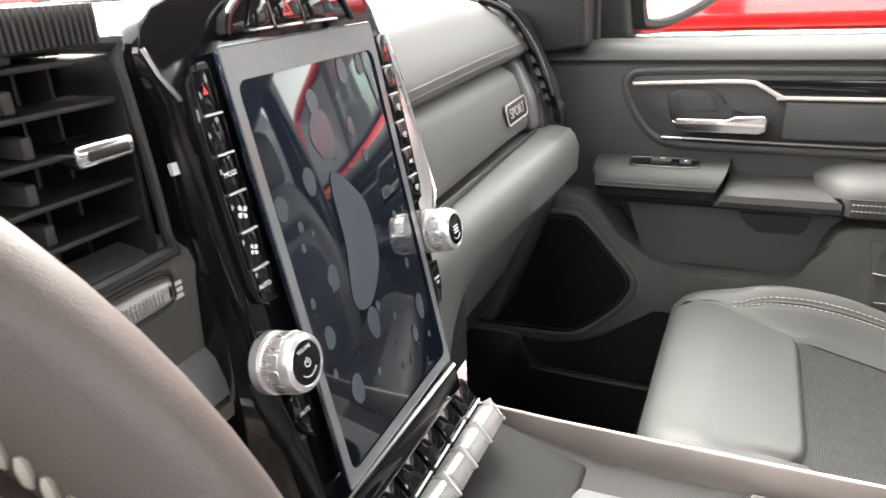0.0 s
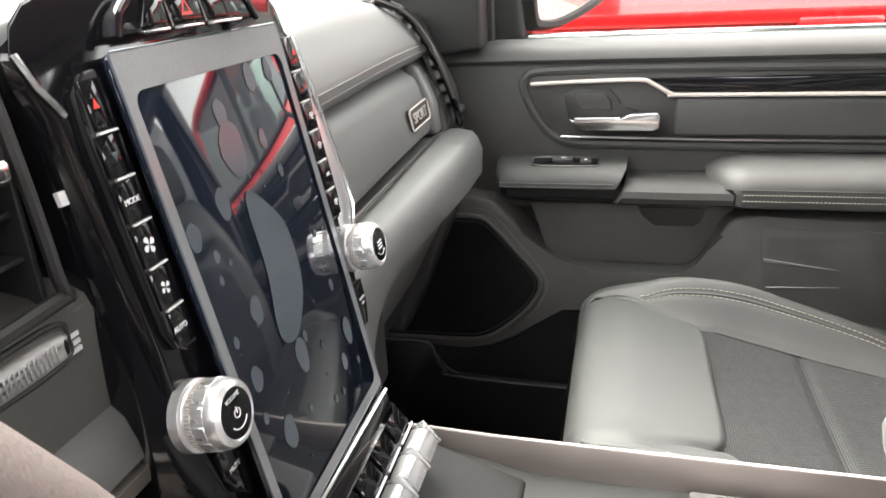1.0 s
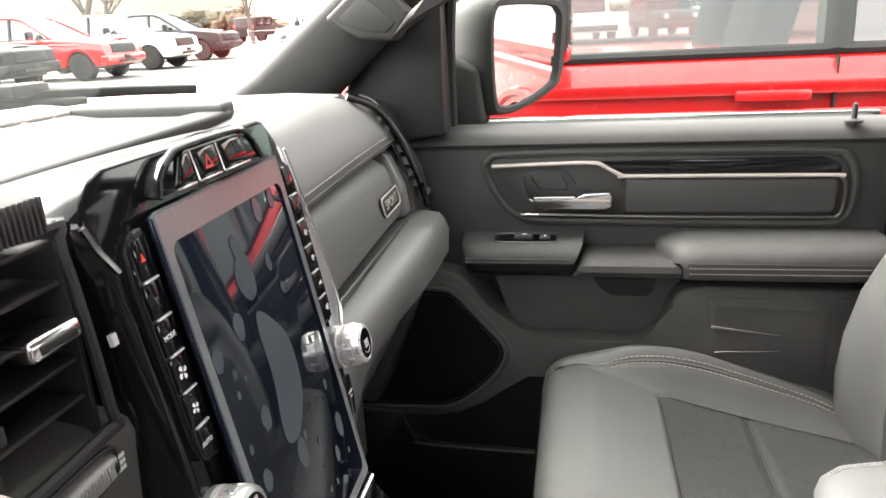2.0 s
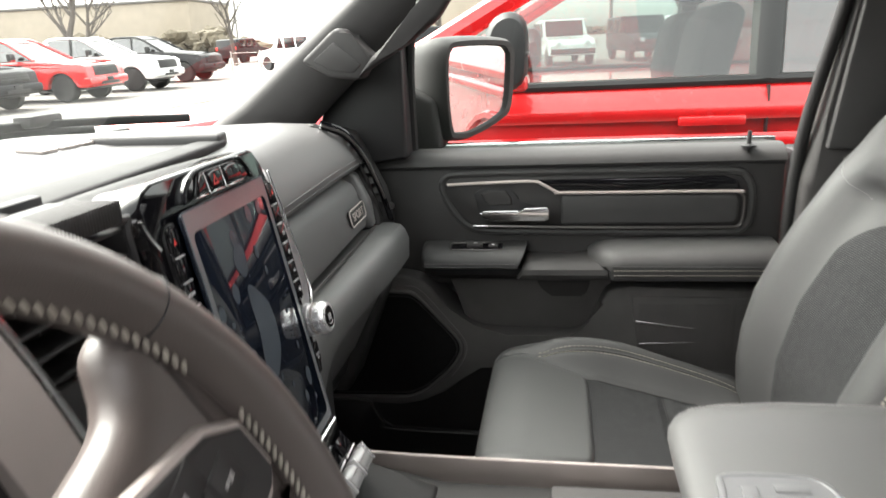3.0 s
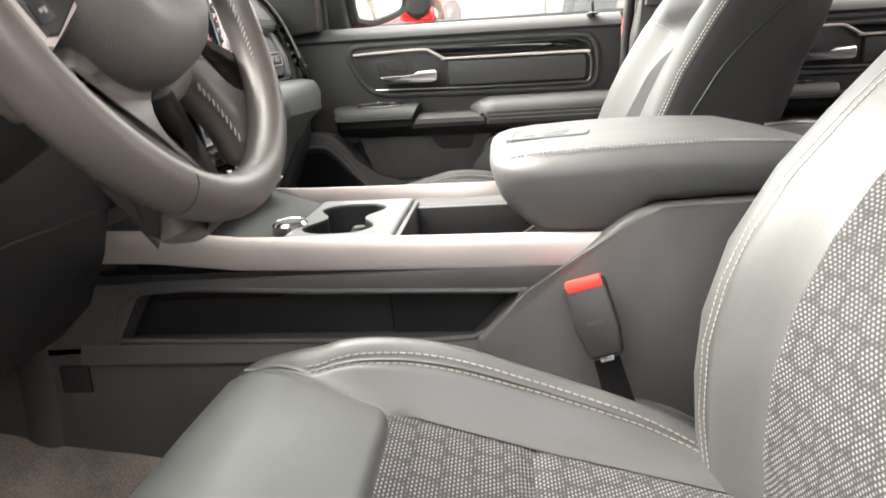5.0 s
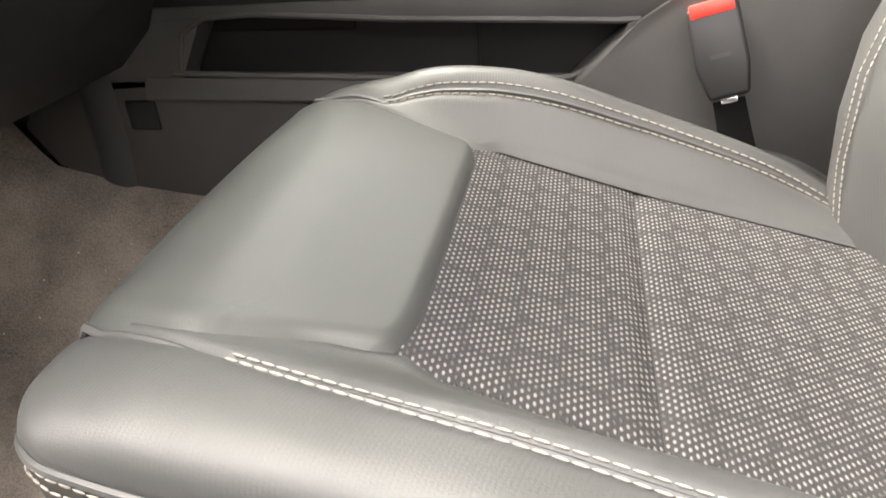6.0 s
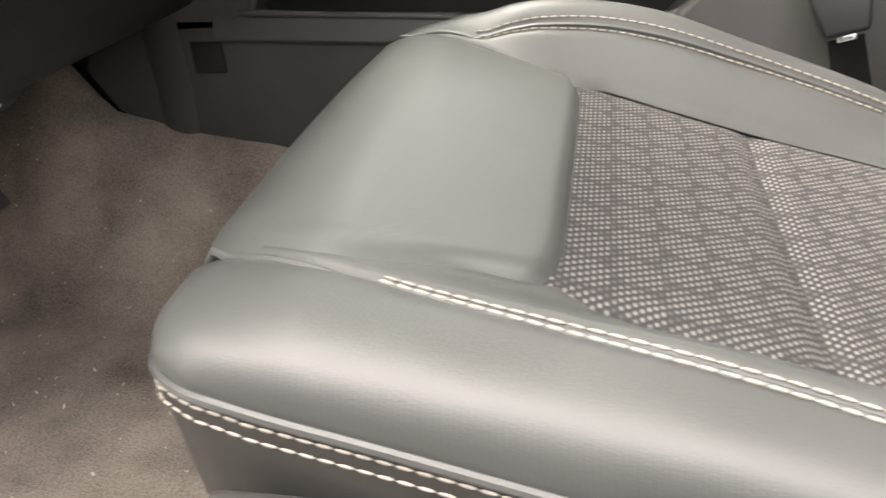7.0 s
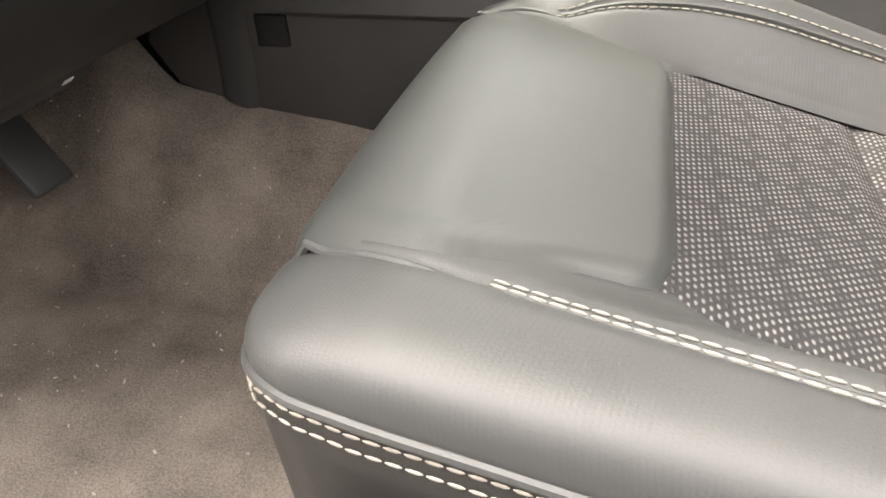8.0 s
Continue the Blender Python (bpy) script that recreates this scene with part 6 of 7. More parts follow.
# ---- front seats ----
def seat(name, x_off, yc, side, z_off, cloth, label, seed, lean_z, lean_x, skew=-0.09, short=1.0, tall_side=1, plush=False):
    """A bucket seat: v is across it, positive towards the centre of the cab."""
    s_ = thing(name, label, "car seat", "front seats")
    skin, panel_skin = (DULLSKIN, DULLSKIN) if plush else (LEATHER, LITSMOOTHSKIN)
    along_x = lambda x: x_off + (x if x > 0.342 else 0.342 - (0.342 - x) * short)
    back_x = lambda w: (w - x_off) if w - x_off > 0.342 else 0.342 - (0.342 - (w - x_off)) / short
    P = lambda x, v, z: (along_x(x), yc + side * v + skew * (x - 0.30), z + z_off)
    across = lambda p: (p.y - yc - skew * (back_x(p.x) - 0.30)) * side

    def centre(x):
        w = min(0.024, max(0.0, (x - 0.160) * 0.4))
        return sum(lerp(x + d * w, [0.160, 0.164, 0.172, 0.186, 0.207, 0.225, 0.26, 0.30, 0.355, 0.485, 0.70], [0.085, 0.124, 0.150, 0.1615, 0.1660, 0.1665, 0.1645, 0.1565, 0.1425, 0.108, 0.062]) for d in (-1, -0.66, -0.33, 0, 0.33, 0.66, 1)) / 7 + 0.0015 * ease((0.27 - x) / 0.03)

    def crest(x, v):
        tall = sum(lerp(x + d, [0.16, 0.21, 0.25, 0.28, 0.315, 0.35, 0.40, 0.44, 0.50, 0.56, 0.61, 0.65, 0.70], [0.0, 0.004, 0.016, 0.032, 0.045, 0.053, 0.061, 0.060, 0.053, 0.046, 0.037, 0.022, 0.0]) for d in (-0.024, -0.012, 0.0, 0.012, 0.024)) / 5
        low_ = sum(lerp(x + d, [0.16, 0.25, 0.30, 0.36, 0.43, 0.50, 0.70], [0.0, 0.008, 0.013, 0.024, 0.037, 0.044, 0.046]) for d in (-0.024, -0.012, 0.0, 0.012, 0.024)) / 5
        return tall if v * tall_side > 0 else low_

    def top(x, v):
        a = abs(v)
        z = centre(x)
        h = crest(x, v)
        if a > 0.15:
            peak = 0.214 if v * tall_side > 0 else 0.205
            if a < peak:
                z += h * ease((a - 0.15) / (peak - 0.152))
            else:
                z += h - 0.022 * min(1.3, (a - peak) / 0.045) ** 1.8
        else:
            z -= 0.004 * (1 - (a / 0.15) ** 2) * ease((x - 0.3) / 0.1)
            z += 0.004 * (1 - (a / 0.15) ** 2) * ease((0.33 - x) / 0.08)
        return z

    def patch(pname, x0, x1, lo, hi, material, label_, nx=40, nv=26, off=0.0, drop=0.005, r=0.012, tuck=(1, 1, 1, 1), rear=lambda v: 0.0, wrinkle=0.0, rv=None):
        rows, uv = [], []
        for i in range(nx + 1):
            x = x0 + (x1 - x0) * i / nx
            row, uvr = [], []
            for j in range(nv + 1):
                a, b = lo(x), hi(x)
                v = a + (b - a) * j / nv
                xx = x + rear(v) * (i / nx)
                d = max(flag * (1 - ease(max(0.0, dist) / reach_)) for flag, dist, reach_ in zip(tuck, (x - x0, x1 - x, v - a, b - v), (r, r, rv or r, rv or r)))
                z = top(xx, v) + off - drop * d + 0.0007 * noise.noise((xx * 14, v * 14, seed))
                if wrinkle:
                    g = math.exp(-((xx - 0.262) / 0.012) ** 2 - ((v + 0.15) / 0.03) ** 2)
                    z += wrinkle * g * math.sin(xx * 700)
                row.append(P(xx, v, z))
                uvr.append((xx, v))
            rows.append(row)
            uv.append(uvr)
        return part(pname, loft(rows, uv=uv), material, s_, label_, 70)

    core = [[P(x, v, top(x, v) - 0.009) for v in np.linspace(-0.235, 0.235, 41)] for x in np.linspace(0.21, 0.70, 40)]
    part("cushion_core", loft(core), skin, s_)
    nose = [[P(x, v, top(max(x, 0.170), v) - 0.006 - 1.4 * max(0.0, 0.185 - x)) for v in np.linspace(-0.19, 0.19, 33)] for x in np.linspace(0.163, 0.235, 14)]
    part("cushion_nose", loft(nose), skin, s_)
    flank = lambda x: lerp(x, [0.15, 0.18, 0.21, 0.225, 0.26, 0.31, 0.36], [0.176, 0.181, 0.185, 0.185, 0.176, 0.163, 0.153])
    outer_edge = lambda x: sum(lerp(x + d, [0.15, 0.18, 0.21, 0.24, 0.27, 0.30, 0.36, 0.43, 0.50, 0.70], [0.174, 0.182, 0.187, 0.190, 0.193, 0.197, 0.204, 0.210, 0.215, 0.212]) for d in (-0.02, -0.01, 0.0, 0.01, 0.02)) / 5
    outer_flank = lambda x: min(outer_edge(x) - 0.001, lerp(x, [0.25, 0.275, 0.30, 0.33, 0.36], [0.191, 0.188, 0.180, 0.167, 0.153]))
    lo_f, hi_f = (outer_flank, flank) if tall_side > 0 else (flank, outer_flank)
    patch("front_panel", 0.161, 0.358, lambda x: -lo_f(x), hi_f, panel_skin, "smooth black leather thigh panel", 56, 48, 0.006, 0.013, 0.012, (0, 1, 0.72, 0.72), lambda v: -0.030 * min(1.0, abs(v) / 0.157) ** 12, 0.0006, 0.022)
    patch("insert", 0.334, 0.486, lambda x: -0.156, lambda x: 0.156, cloth, "patterned cloth seat insert", 34, 30, -0.002, 0.006, 0.016)
    patch("insert", 0.486, 0.70, lambda x: -0.156, lambda x: 0.156, cloth, "patterned cloth seat insert", 34, 30, -0.002, 0.006, 0.012)
    inner = lambda x: max(0.152, flank(x)) if x < 0.36 else 0.152
    for sg in (1, -1):
        seam_v = lambda x: lerp(x, [0.15, 0.26, 0.31, 0.36, 0.5, 0.6, 0.70], [0.170, 0.178, 0.187, 0.191, 0.195, 0.194, 0.190]) if sg * tall_side > 0 else lerp(x, [0.15, 0.26, 0.30, 0.36, 0.43, 0.5, 0.7], [0.178, 0.187, 0.197, 0.203, 0.210, 0.215, 0.212])
        under = lambda x: inner(x) - 0.014 * ease((0.37 - x) / 0.02)
        edge = (lambda x: flank(x) + (max(seam_v(x), inner(x) + 0.002) - flank(x)) * ease((x - 0.238) / 0.05)) if sg * tall_side > 0 else outer_edge
        a_ = (lambda x: under(x)) if sg > 0 else (lambda x: -edge(x))
        b_ = (lambda x: edge(x)) if sg > 0 else (lambda x: -under(x))
        patch("bolster_inner", 0.215, 0.70, a_, b_, skin, "black leather bolster facing", 46, 14, 0.0, 0.004, 0.008, (0, 0, 1, 1))
        # outer bolster wraps round the front corner and rolls to the piping
        rows, pipe_line = [], []
        for i in range(61):
            t = i / 60
            x = 0.1575 + (0.70 - 0.1575) * t ** 1.6
            row = []
            v0 = edge(x)
            reach = lerp(x, [0.1575, 0.164, 0.173, 0.187, 0.208, 0.238, 0.7], [0.178, 0.203, 0.227, 0.244, 0.2545, 0.258, 0.258])
            w = min(0.02, (x - 0.1575) * 0.5)
            zp = sum(lerp(x + d * w, [0.1575, 0.168, 0.185, 0.201, 0.22, 0.24, 0.30, 0.36, 0.70], [0.118, 0.134, 0.143, 0.1455, 0.1455, 0.1435, 0.1375, 0.130, 0.094]) for d in (-1, -0.5, 0, 0.5, 1)) / 5
            for j in range(17):
                q = j / 16
                v = v0 + (reach - v0) * (1 - (1 - q) ** 1.2)
                z0 = top(x, sg * min(v, 0.236))
                fall = max(0.0, (q - 0.12) / 0.88) ** 1.9
                z = z0 * (1 - fall) + min(z0, zp) * fall - 0.004 * (1 - ease(q / 0.12))
                if sg * tall_side < 0:
                    # one clean swell from the seam over to the piping
                    a = q * math.pi / 2
                    v = v0 + (reach - v0) * math.sin(a)
                    zs_ = top(x, sg * v0)
                    z = min(zs_, zp) + max(0.0, zs_ - zp) * math.cos(a) ** 0.75 + 0.010 * math.sin(a) ** 2 * math.cos(a) - 0.003 * (1 - ease(q / 0.10))
                row.append(P(x, sg * v, z))
            pipe_line.append(Vector(P(x, sg * (reach + 0.0005), min(top(x, sg * 0.236), zp))))
            rows.append(row)
        part("bolster_outer", loft(rows), skin, s_, "black leather outer bolster", 70)
        # piping, side band and its two rows of thread
        fl = flank if sg * tall_side > 0 else outer_edge
        lead = [Vector(P(x, sg * (fl(x) + 0.001), top(x, sg * fl(x)) - dz_)) for x, dz_ in ((0.268, 0.008), (0.25, 0.005), (0.225, 0.003), (0.20, 0.003), (0.184, 0.003))]
        part("piping", tube(bend(lead + pipe_line[2::3], 3), 0.0028, 8), skin, s_, "black leather piping")
        band = []
        for p in pipe_line[1:]:
            v = across(p) * sg
            band.append([P(back_x(p.x), sg * (v - 0.001), p.z - z_off - 0.002), P(back_x(p.x), sg * (v + 0.001), p.z - z_off - 0.012), P(back_x(p.x) + 0.001, sg * (v + 0.0005), p.z - z_off - 0.03), P(back_x(p.x) + 0.006, sg * (v - 0.004), -0.01)])
        part("side_band", loft(band), SHADESKIN, s_, "black leather seat side, shade in its colour")
        for k, dz in ((0.0012, -0.0048), (0.0018, -0.0125)):
            line = [Vector(P(back_x(p.x) - (0.001 if back_x(p.x) < 0.2 else 0), sg * (across(p) * sg + k), p.z - z_off + dz)) for p in pipe_line[2:]]
            part("thread", stitches(line, 0.0082, 0.0069, 0.00075), THREAD, s_, "pale double stitching")
        # twin seam on the bolster top
        start = 0.262 if sg * tall_side > 0 else 0.282
        for dv, dz in ((-0.0036, 0.0010), (0.0036, 0.0010 if sg * tall_side > 0 else 0.0030)):
            line = []
            for x in np.linspace(start, 0.69, 60):
                v = edge(x) + dv
                line.append(Vector(P(x, sg * v, top(x, sg * v) - 0.0022 + dz)))
            part("thread", stitches(line, 0.0082, 0.0069, 0.00075), THREAD, s_, "pale double stitching")
        line = [Vector(P(x, sg * edge(x), top(x, sg * edge(x)) - 0.0035)) for x in np.linspace(start, 0.69, 50)]
        part("seam_ridge", tube(line, 0.0022, 6), skin, s_)
    if plush:
        part("cross_thread", stitches([Vector(P(0.4865, v, top(0.4865, v) - 0.0035)) for v in np.linspace(-0.15, 0.15, 30)], 0.0055, 0.0042, 0.0005), FELT, s_, "dark stitching across the insert")
    # cushion front and plastic base
    bow = lambda v: lerp(abs(v), [0.15, 0.18, 0.21, 0.235, 0.248, 0.2555], [0.0, 0.006, 0.02, 0.032, 0.042, 0.06])
    lip = lambda v: lerp(abs(v), [0.14, 0.18, 0.22, 0.2555], [0.105, 0.12, 0.13, 0.13])
    fr = [[P(x + bow(v) + 0.004, v * 0.985, z) for x, z in ((0.153, lip(v)), (0.155, 0.09), (0.159, 0.05), (0.168, 0.0), (0.18, -0.03))] for v in np.linspace(-0.2555, 0.2555, 41)]
    part("cushion_front", loft(fr), SHADESKIN, s_)
    for sg in (1, -1):
        part("side_shield", prism([(0.215 + x_off, 0.105 + z_off), (0.26 + x_off, 0.108 + z_off), (0.35 + x_off, 0.085 + z_off), (0.72 + x_off, 0.06 + z_off), (0.72 + x_off, -0.08), (0.24 + x_off, -0.06)], "y", *sorted((yc + side * sg * 0.258, yc + side * sg * 0.268)), 0.004, 2), PLASTIC, s_, "dark plastic seat side shield")
    part("base", rbox(0.2 + x_off, 0.75 + x_off, yc - 0.21, yc + 0.21, -0.12, 0.03, 0.01), DARK, s_)
    part("slide_rail", rbox(0.16 + x_off, 0.8 + x_off, yc - 0.2, yc - 0.16, FLOOR, -0.11, 0.004), DARK, s_)
    part("slide_rail", rbox(0.16 + x_off, 0.8 + x_off, yc + 0.16, yc + 0.2, FLOOR, -0.11, 0.004), DARK, s_)
    # backrest
    zs = [0.02, 0.06, 0.10, 0.16, 0.22, 0.29, 0.36, 0.41, 0.45, 0.47, 0.485, 0.495, 0.505, 0.52, 0.55, 0.60, 0.65, 0.685, 0.70, 0.71]
    if plush:
        zs = [z if z < 0.55 else 0.55 + (z - 0.55) * 0.66 for z in zs]
    xf = lambda z: lerp(z, lean_z, lean_x)
    thick = lambda z: lerp(z, [0.0, 0.2, 0.33, 0.48, 0.585, 0.656] if plush else [0.0, 0.2, 0.33, 0.48, 0.6, 0.70], [0.22, 0.23, 0.23, 0.21, 0.165, 0.10] if plush else [0.2, 0.2, 0.185, 0.155, 0.13, 0.085])
    half = lambda z: lerp(z, [0.02, 0.1, 0.3, 0.5, 0.596, 0.642, 0.656] if plush else [0.02, 0.1, 0.3, 0.5, 0.62, 0.69, 0.71], [0.215, 0.235, 0.248, 0.238, 0.215, 0.185, 0.15])
    dish = lambda z: lerp(z, [0.0, 0.1, 0.3, 0.45, 0.485, 0.52, 0.58, 0.65], [0.03, 0.05, 0.056, 0.068, 0.058, 0.004, -0.018, -0.026]) if plush else lerp(z, [0.0, 0.1, 0.3, 0.45, 0.55, 0.65], [0.03, 0.045, 0.05, 0.04, 0.018, 0.006])
    shape = [(0.0, 1.0, 0), (0.25, 0.98, 0), (0.45, 0.9, 0), (0.56, 0.72, 0), (0.66, 0.3, 0), (0.76, 0.0, 0), (0.85, -0.06, 0), (0.93, 0.08, 0), (0.985, 0.0, 0.02), (1.0, 0.0, 0.045)]

    def front_x(z, q):
        qs, ds = [a for a, _, _ in shape], [b for _, b, _ in shape]
        ex = [c for _, _, c in shape]
        return xf(z) + dish(z) * lerp(q, qs, ds) + lerp(q, qs, ex)

    qs_ = [0, 0.12, 0.25, 0.36, 0.45, 0.52, 0.58, 0.64, 0.70, 0.76, 0.82, 0.88, 0.93, 0.97, 1.0]
    rows = []
    for z in zs:
        w, t = half(z), thick(z)
        fr_ = [(front_x(z, q) + (0.02 * ease((z - 0.68) / 0.03)), q * w, z) for q in qs_]
        bk = [(xf(z) + 0.5 * t, w * 1.0, z - 0.004), (xf(z) + 0.8 * t, w * 0.99, z - 0.006), (xf(z) + 0.96 * t, w * 0.93, z - 0.006), (xf(z) + t, w * 0.8, z - 0.006), (xf(z) + t, 0.0, z - 0.006)]
        halfring = fr_ + bk
        rows.append([P(*c) for c in halfring] + [P(a, -b, c) for a, b, c in halfring[-2:0:-1]])
    part("backrest", loft(rows, ring=True, caps=True), skin, s_, "black leather backrest with raised side bolsters", 60)
    ins, uvs = [], []
    for z in np.linspace(0.07, 0.455, 34):
        k = max(0.02, 1 - max(0.0, (z - 0.37) / 0.088) ** 2.6) ** 0.5
        rowp, rowu = [], []
        for q in np.linspace(-0.53 * k, 0.53 * k, 22):
            e_ = min(1.0, (0.53 * k - abs(q)) / 0.05, (0.46 - z) / 0.012)
            rowp.append(P(front_x(z, abs(q)) - 0.009 * ease(e_) + 0.003, q * half(z), z))
            rowu.append((z * 1.1, q * half(z)))
        ins.append(rowp)
        uvs.append(rowu)
    part("back_insert", loft(ins, uv=uvs), cloth, s_, "patterned cloth backrest insert", 60)
    for sg in (1, -1):
        for q in ((0.745, 0.775) if cloth == CLOTH else (0.9805, 0.9870)):
            line = [Vector(P(front_x(z, q) - 0.0007, sg * (q * half(z) + (0.001 if plush else 0.0)), z)) for z in np.linspace(0.08, 0.525, 60)]
            part("thread", stitches(line, 0.0062, 0.0048, 0.0007 if cloth == CLOTH else 0.0013), THREAD, s_, "pale double stitching on the backrest")
        line = [Vector(P(front_x(z, 0.53) - 0.001, sg * 0.53 * half(z), z)) for z in np.linspace(0.40, 0.63, 24)]
        if not plush:
            part("yoke_seam", tube(line, 0.0014, 6), skin, s_)
            part("thread", stitches(line, 0.006, 0.0045, 0.0006), GREYTHREAD, s_)
        cross = [Vector(P(front_x(0.475 + 0.13 * (q - 0.53), q) - 0.0008, sg * q * half(0.49), 0.475 + 0.13 * (q - 0.53))) for q in np.linspace(0.53, 0.98, 24)]
        part("thread", stitches(cross, 0.0055, 0.0042, 0.0006), GREYTHREAD, s_)
        crease = bend([P(0.761 - x_off, sg * 0.2515, 0.342 - z_off), P(0.79 - x_off, sg * 0.2515, 0.39 - z_off), P(0.832 - x_off, sg * 0.249, 0.451 - z_off), P(0.914 - x_off, sg * 0.241, 0.528 - z_off), P(1.0 - x_off, sg * 0.22, 0.575 - z_off)], 8) if plush else bend([P(xf(0.08) + 0.08, sg * 0.241, 0.1), P(xf(0.3) + 0.065, sg * 0.2505, 0.33), P(xf(0.45) + 0.085, sg * 0.2455, 0.47), P(xf(0.55) + 0.125, sg * 0.232, 0.555)], 8)
        part("side_seam", tube(crease, 0.0018, 6), DARK, s_)
    seam_z, top_z = (0.603, 0.625) if plush else (0.645, 0.655)
    part("thread", stitches([Vector(P(front_x(seam_z, abs(q)) - 0.0008, q * half(seam_z), seam_z)) for q in np.linspace(-0.62, 0.62, 30)], 0.0055, 0.0042, 0.0006), GREYTHREAD, s_)
    part("back_board", loft([[P(xf(z) + thick(z) + 0.004, v, z) for v in np.linspace(-0.18, 0.18, 7)] for z in np.linspace(0.05, top_z, 9)]), DARK, s_, "dark rear shell")
    for sg in (1, -1):
        flank_ = []
        for z in np.linspace(0.04, top_z, 30):
            w, t = half(z), thick(z)
            pts = [(front_x(z, 0.95) - 0.0005, 0.95 * w), (front_x(z, 0.965) - 0.0012, 0.966 * w), (front_x(z, 0.985) - 0.001, 0.986 * w + 0.001), (front_x(z, 1.0) - 0.001, w + 0.0015), (xf(z) + 0.5 * t, w + 0.002), (xf(z) + 0.8 * t, 0.99 * w + 0.002), (xf(z) + 0.96 * t, 0.93 * w + 0.003), (xf(z) + t + 0.003, 0.8 * w)]
            if plush:
                pts = [(front_x(z, 0.99) - 0.0002, 0.99 * w), (front_x(z, 0.995) - 0.001, 0.996 * w + 0.0012), (front_x(z, 1.0) + 0.004, w + 0.0022)] + pts[4:]
            flank_.append([P(a, sg * c, z) for a, c in pts])
        part("side_panel", loft(flank_), DIMSKIN, s_, "backrest side panel, shade put into its dull black", 60)
    # headrest, pushed right down on the passenger seat
    hr, low = [], (0.047 if plush else 0.0)
    for z, wx, wy in ((0.702, 0.03, 0.10), (0.708, 0.042, 0.122), (0.725, 0.050, 0.134), (0.77, 0.054, 0.14), (0.83, 0.052, 0.138), (0.875, 0.042, 0.125), (0.895, 0.022, 0.09)):
        xo = lean_x[-1] - 0.02 + 0.10 * (z - 0.70)
        ringp = []
        for t in (2 * math.pi * j / 28 for j in range(28)):
            c_, sn = math.cos(t), math.sin(t)
            k = (abs(c_) ** 3 + abs(sn) ** 3) ** (-1 / 3)
            ringp.append(P(xo + wx * c_ * k, wy * sn * k, z - low))
        hr.append(ringp)
    hd_ = part("headrest", loft(hr, ring=True, caps=True), PADSKIN if plush else skin, s_, "black leather headrest", 60)
    for v in (-0.06, 0.06):
        part("headrest_post", tube([P(lean_x[-1] + 0.005, v, 0.66 - low), P(lean_x[-1] - 0.01, v, 0.715 - low)], 0.006, 10), CHROME, hd_)
    part("post_guide", rbox(lean_x[-1] - 0.03 + x_off, lean_x[-1] + 0.03 + x_off, yc - 0.155, yc + 0.045, 0.69 + z_off - low, 0.708 + z_off - low, 0.006), DARK, hd_)
    return s_


seat("driver_seat", 0.0, -0.478, 1, 0.0, CLOTH, "black leather driver seat with knotted cloth insert and pale stitching", 3.0, [0.0, 0.06, 0.13, 0.20, 0.26, 0.31, 0.36, 0.42, 0.48, 0.60, 0.71], [0.672, 0.655, 0.648, 0.650, 0.664, 0.685, 0.715, 0.762, 0.815, 0.915, 0.99])
seat("passenger_seat", 0.040, 0.472, -1, 0.03, FINECLOTH, "black leather passenger seat with grey cloth insert", 8.0, [0.0, 0.07, 0.13, 0.20, 0.30, 0.40, 0.485, 0.56, 0.646, 0.70], [0.655, 0.630, 0.623, 0.625, 0.651, 0.696, 0.748, 0.802, 0.854, 0.88], 0.0, 0.95, -1, True)
# brake pedal
pd = thing("foot_pedal", "long narrow dark pedal above the carpet", "pedal")
PM = frame_axes((-0.275, -0.385, 0.03), (0.10, 1, 0.0), (-0.55, 0.05, 0.82))
part("pedal_pad", moved(rbox(-0.008, 0.045, -0.035, 0.09, -0.006, 0.006, 0.005, 2), PM), GREYTRAY, pd, "dull grey pedal pad")
part("pedal_arm", tube([PM @ Vector((0, 0.02, -0.01)), PM @ Vector((0, 0.12, -0.05)), (-0.4, -0.37, 0.3)], 0.012, 8), DARK, pd)
# rear bench, glimpsed past the seats
rb_ = thing("rear_bench", "dark rear bench seat", "rear seat")
part("bench_cushion", rbox(1.5, 2.0, -0.75, 0.75, 0.1, 0.26, 0.04, 3), LEATHER, rb_)
part("bench_back", prism([(1.98, 0.2), (2.1, 0.2), (2.2, 0.75), (2.1, 0.78)], "y", -0.75, 0.75, 0.03, 3), LEATHER, rb_)
part("bench_base", rbox(1.55, 2.0, -0.7, 0.7, -0.17, 0.11, 0.02), DARK, rb_)


# ---- outside: the lot, the parked cars, trees and a long wall ----
def lot(x, y):
    return -0.75 + 0.024 * y


rows = [[(x, y, lot(x, y)) for y in (-60, -20, -5, 0, 5, 10, 15, 20, 30, 50, 90, 160, 400)] for x in (-400, -120, -60, -30, -15, -8, -3, 0, 3, 8, 15, 30, 60, 120, 400)]
tagged(part("ground", loft(rows), ASPHALT), "pale dry asphalt of a car lot", "ground", kind="structure")


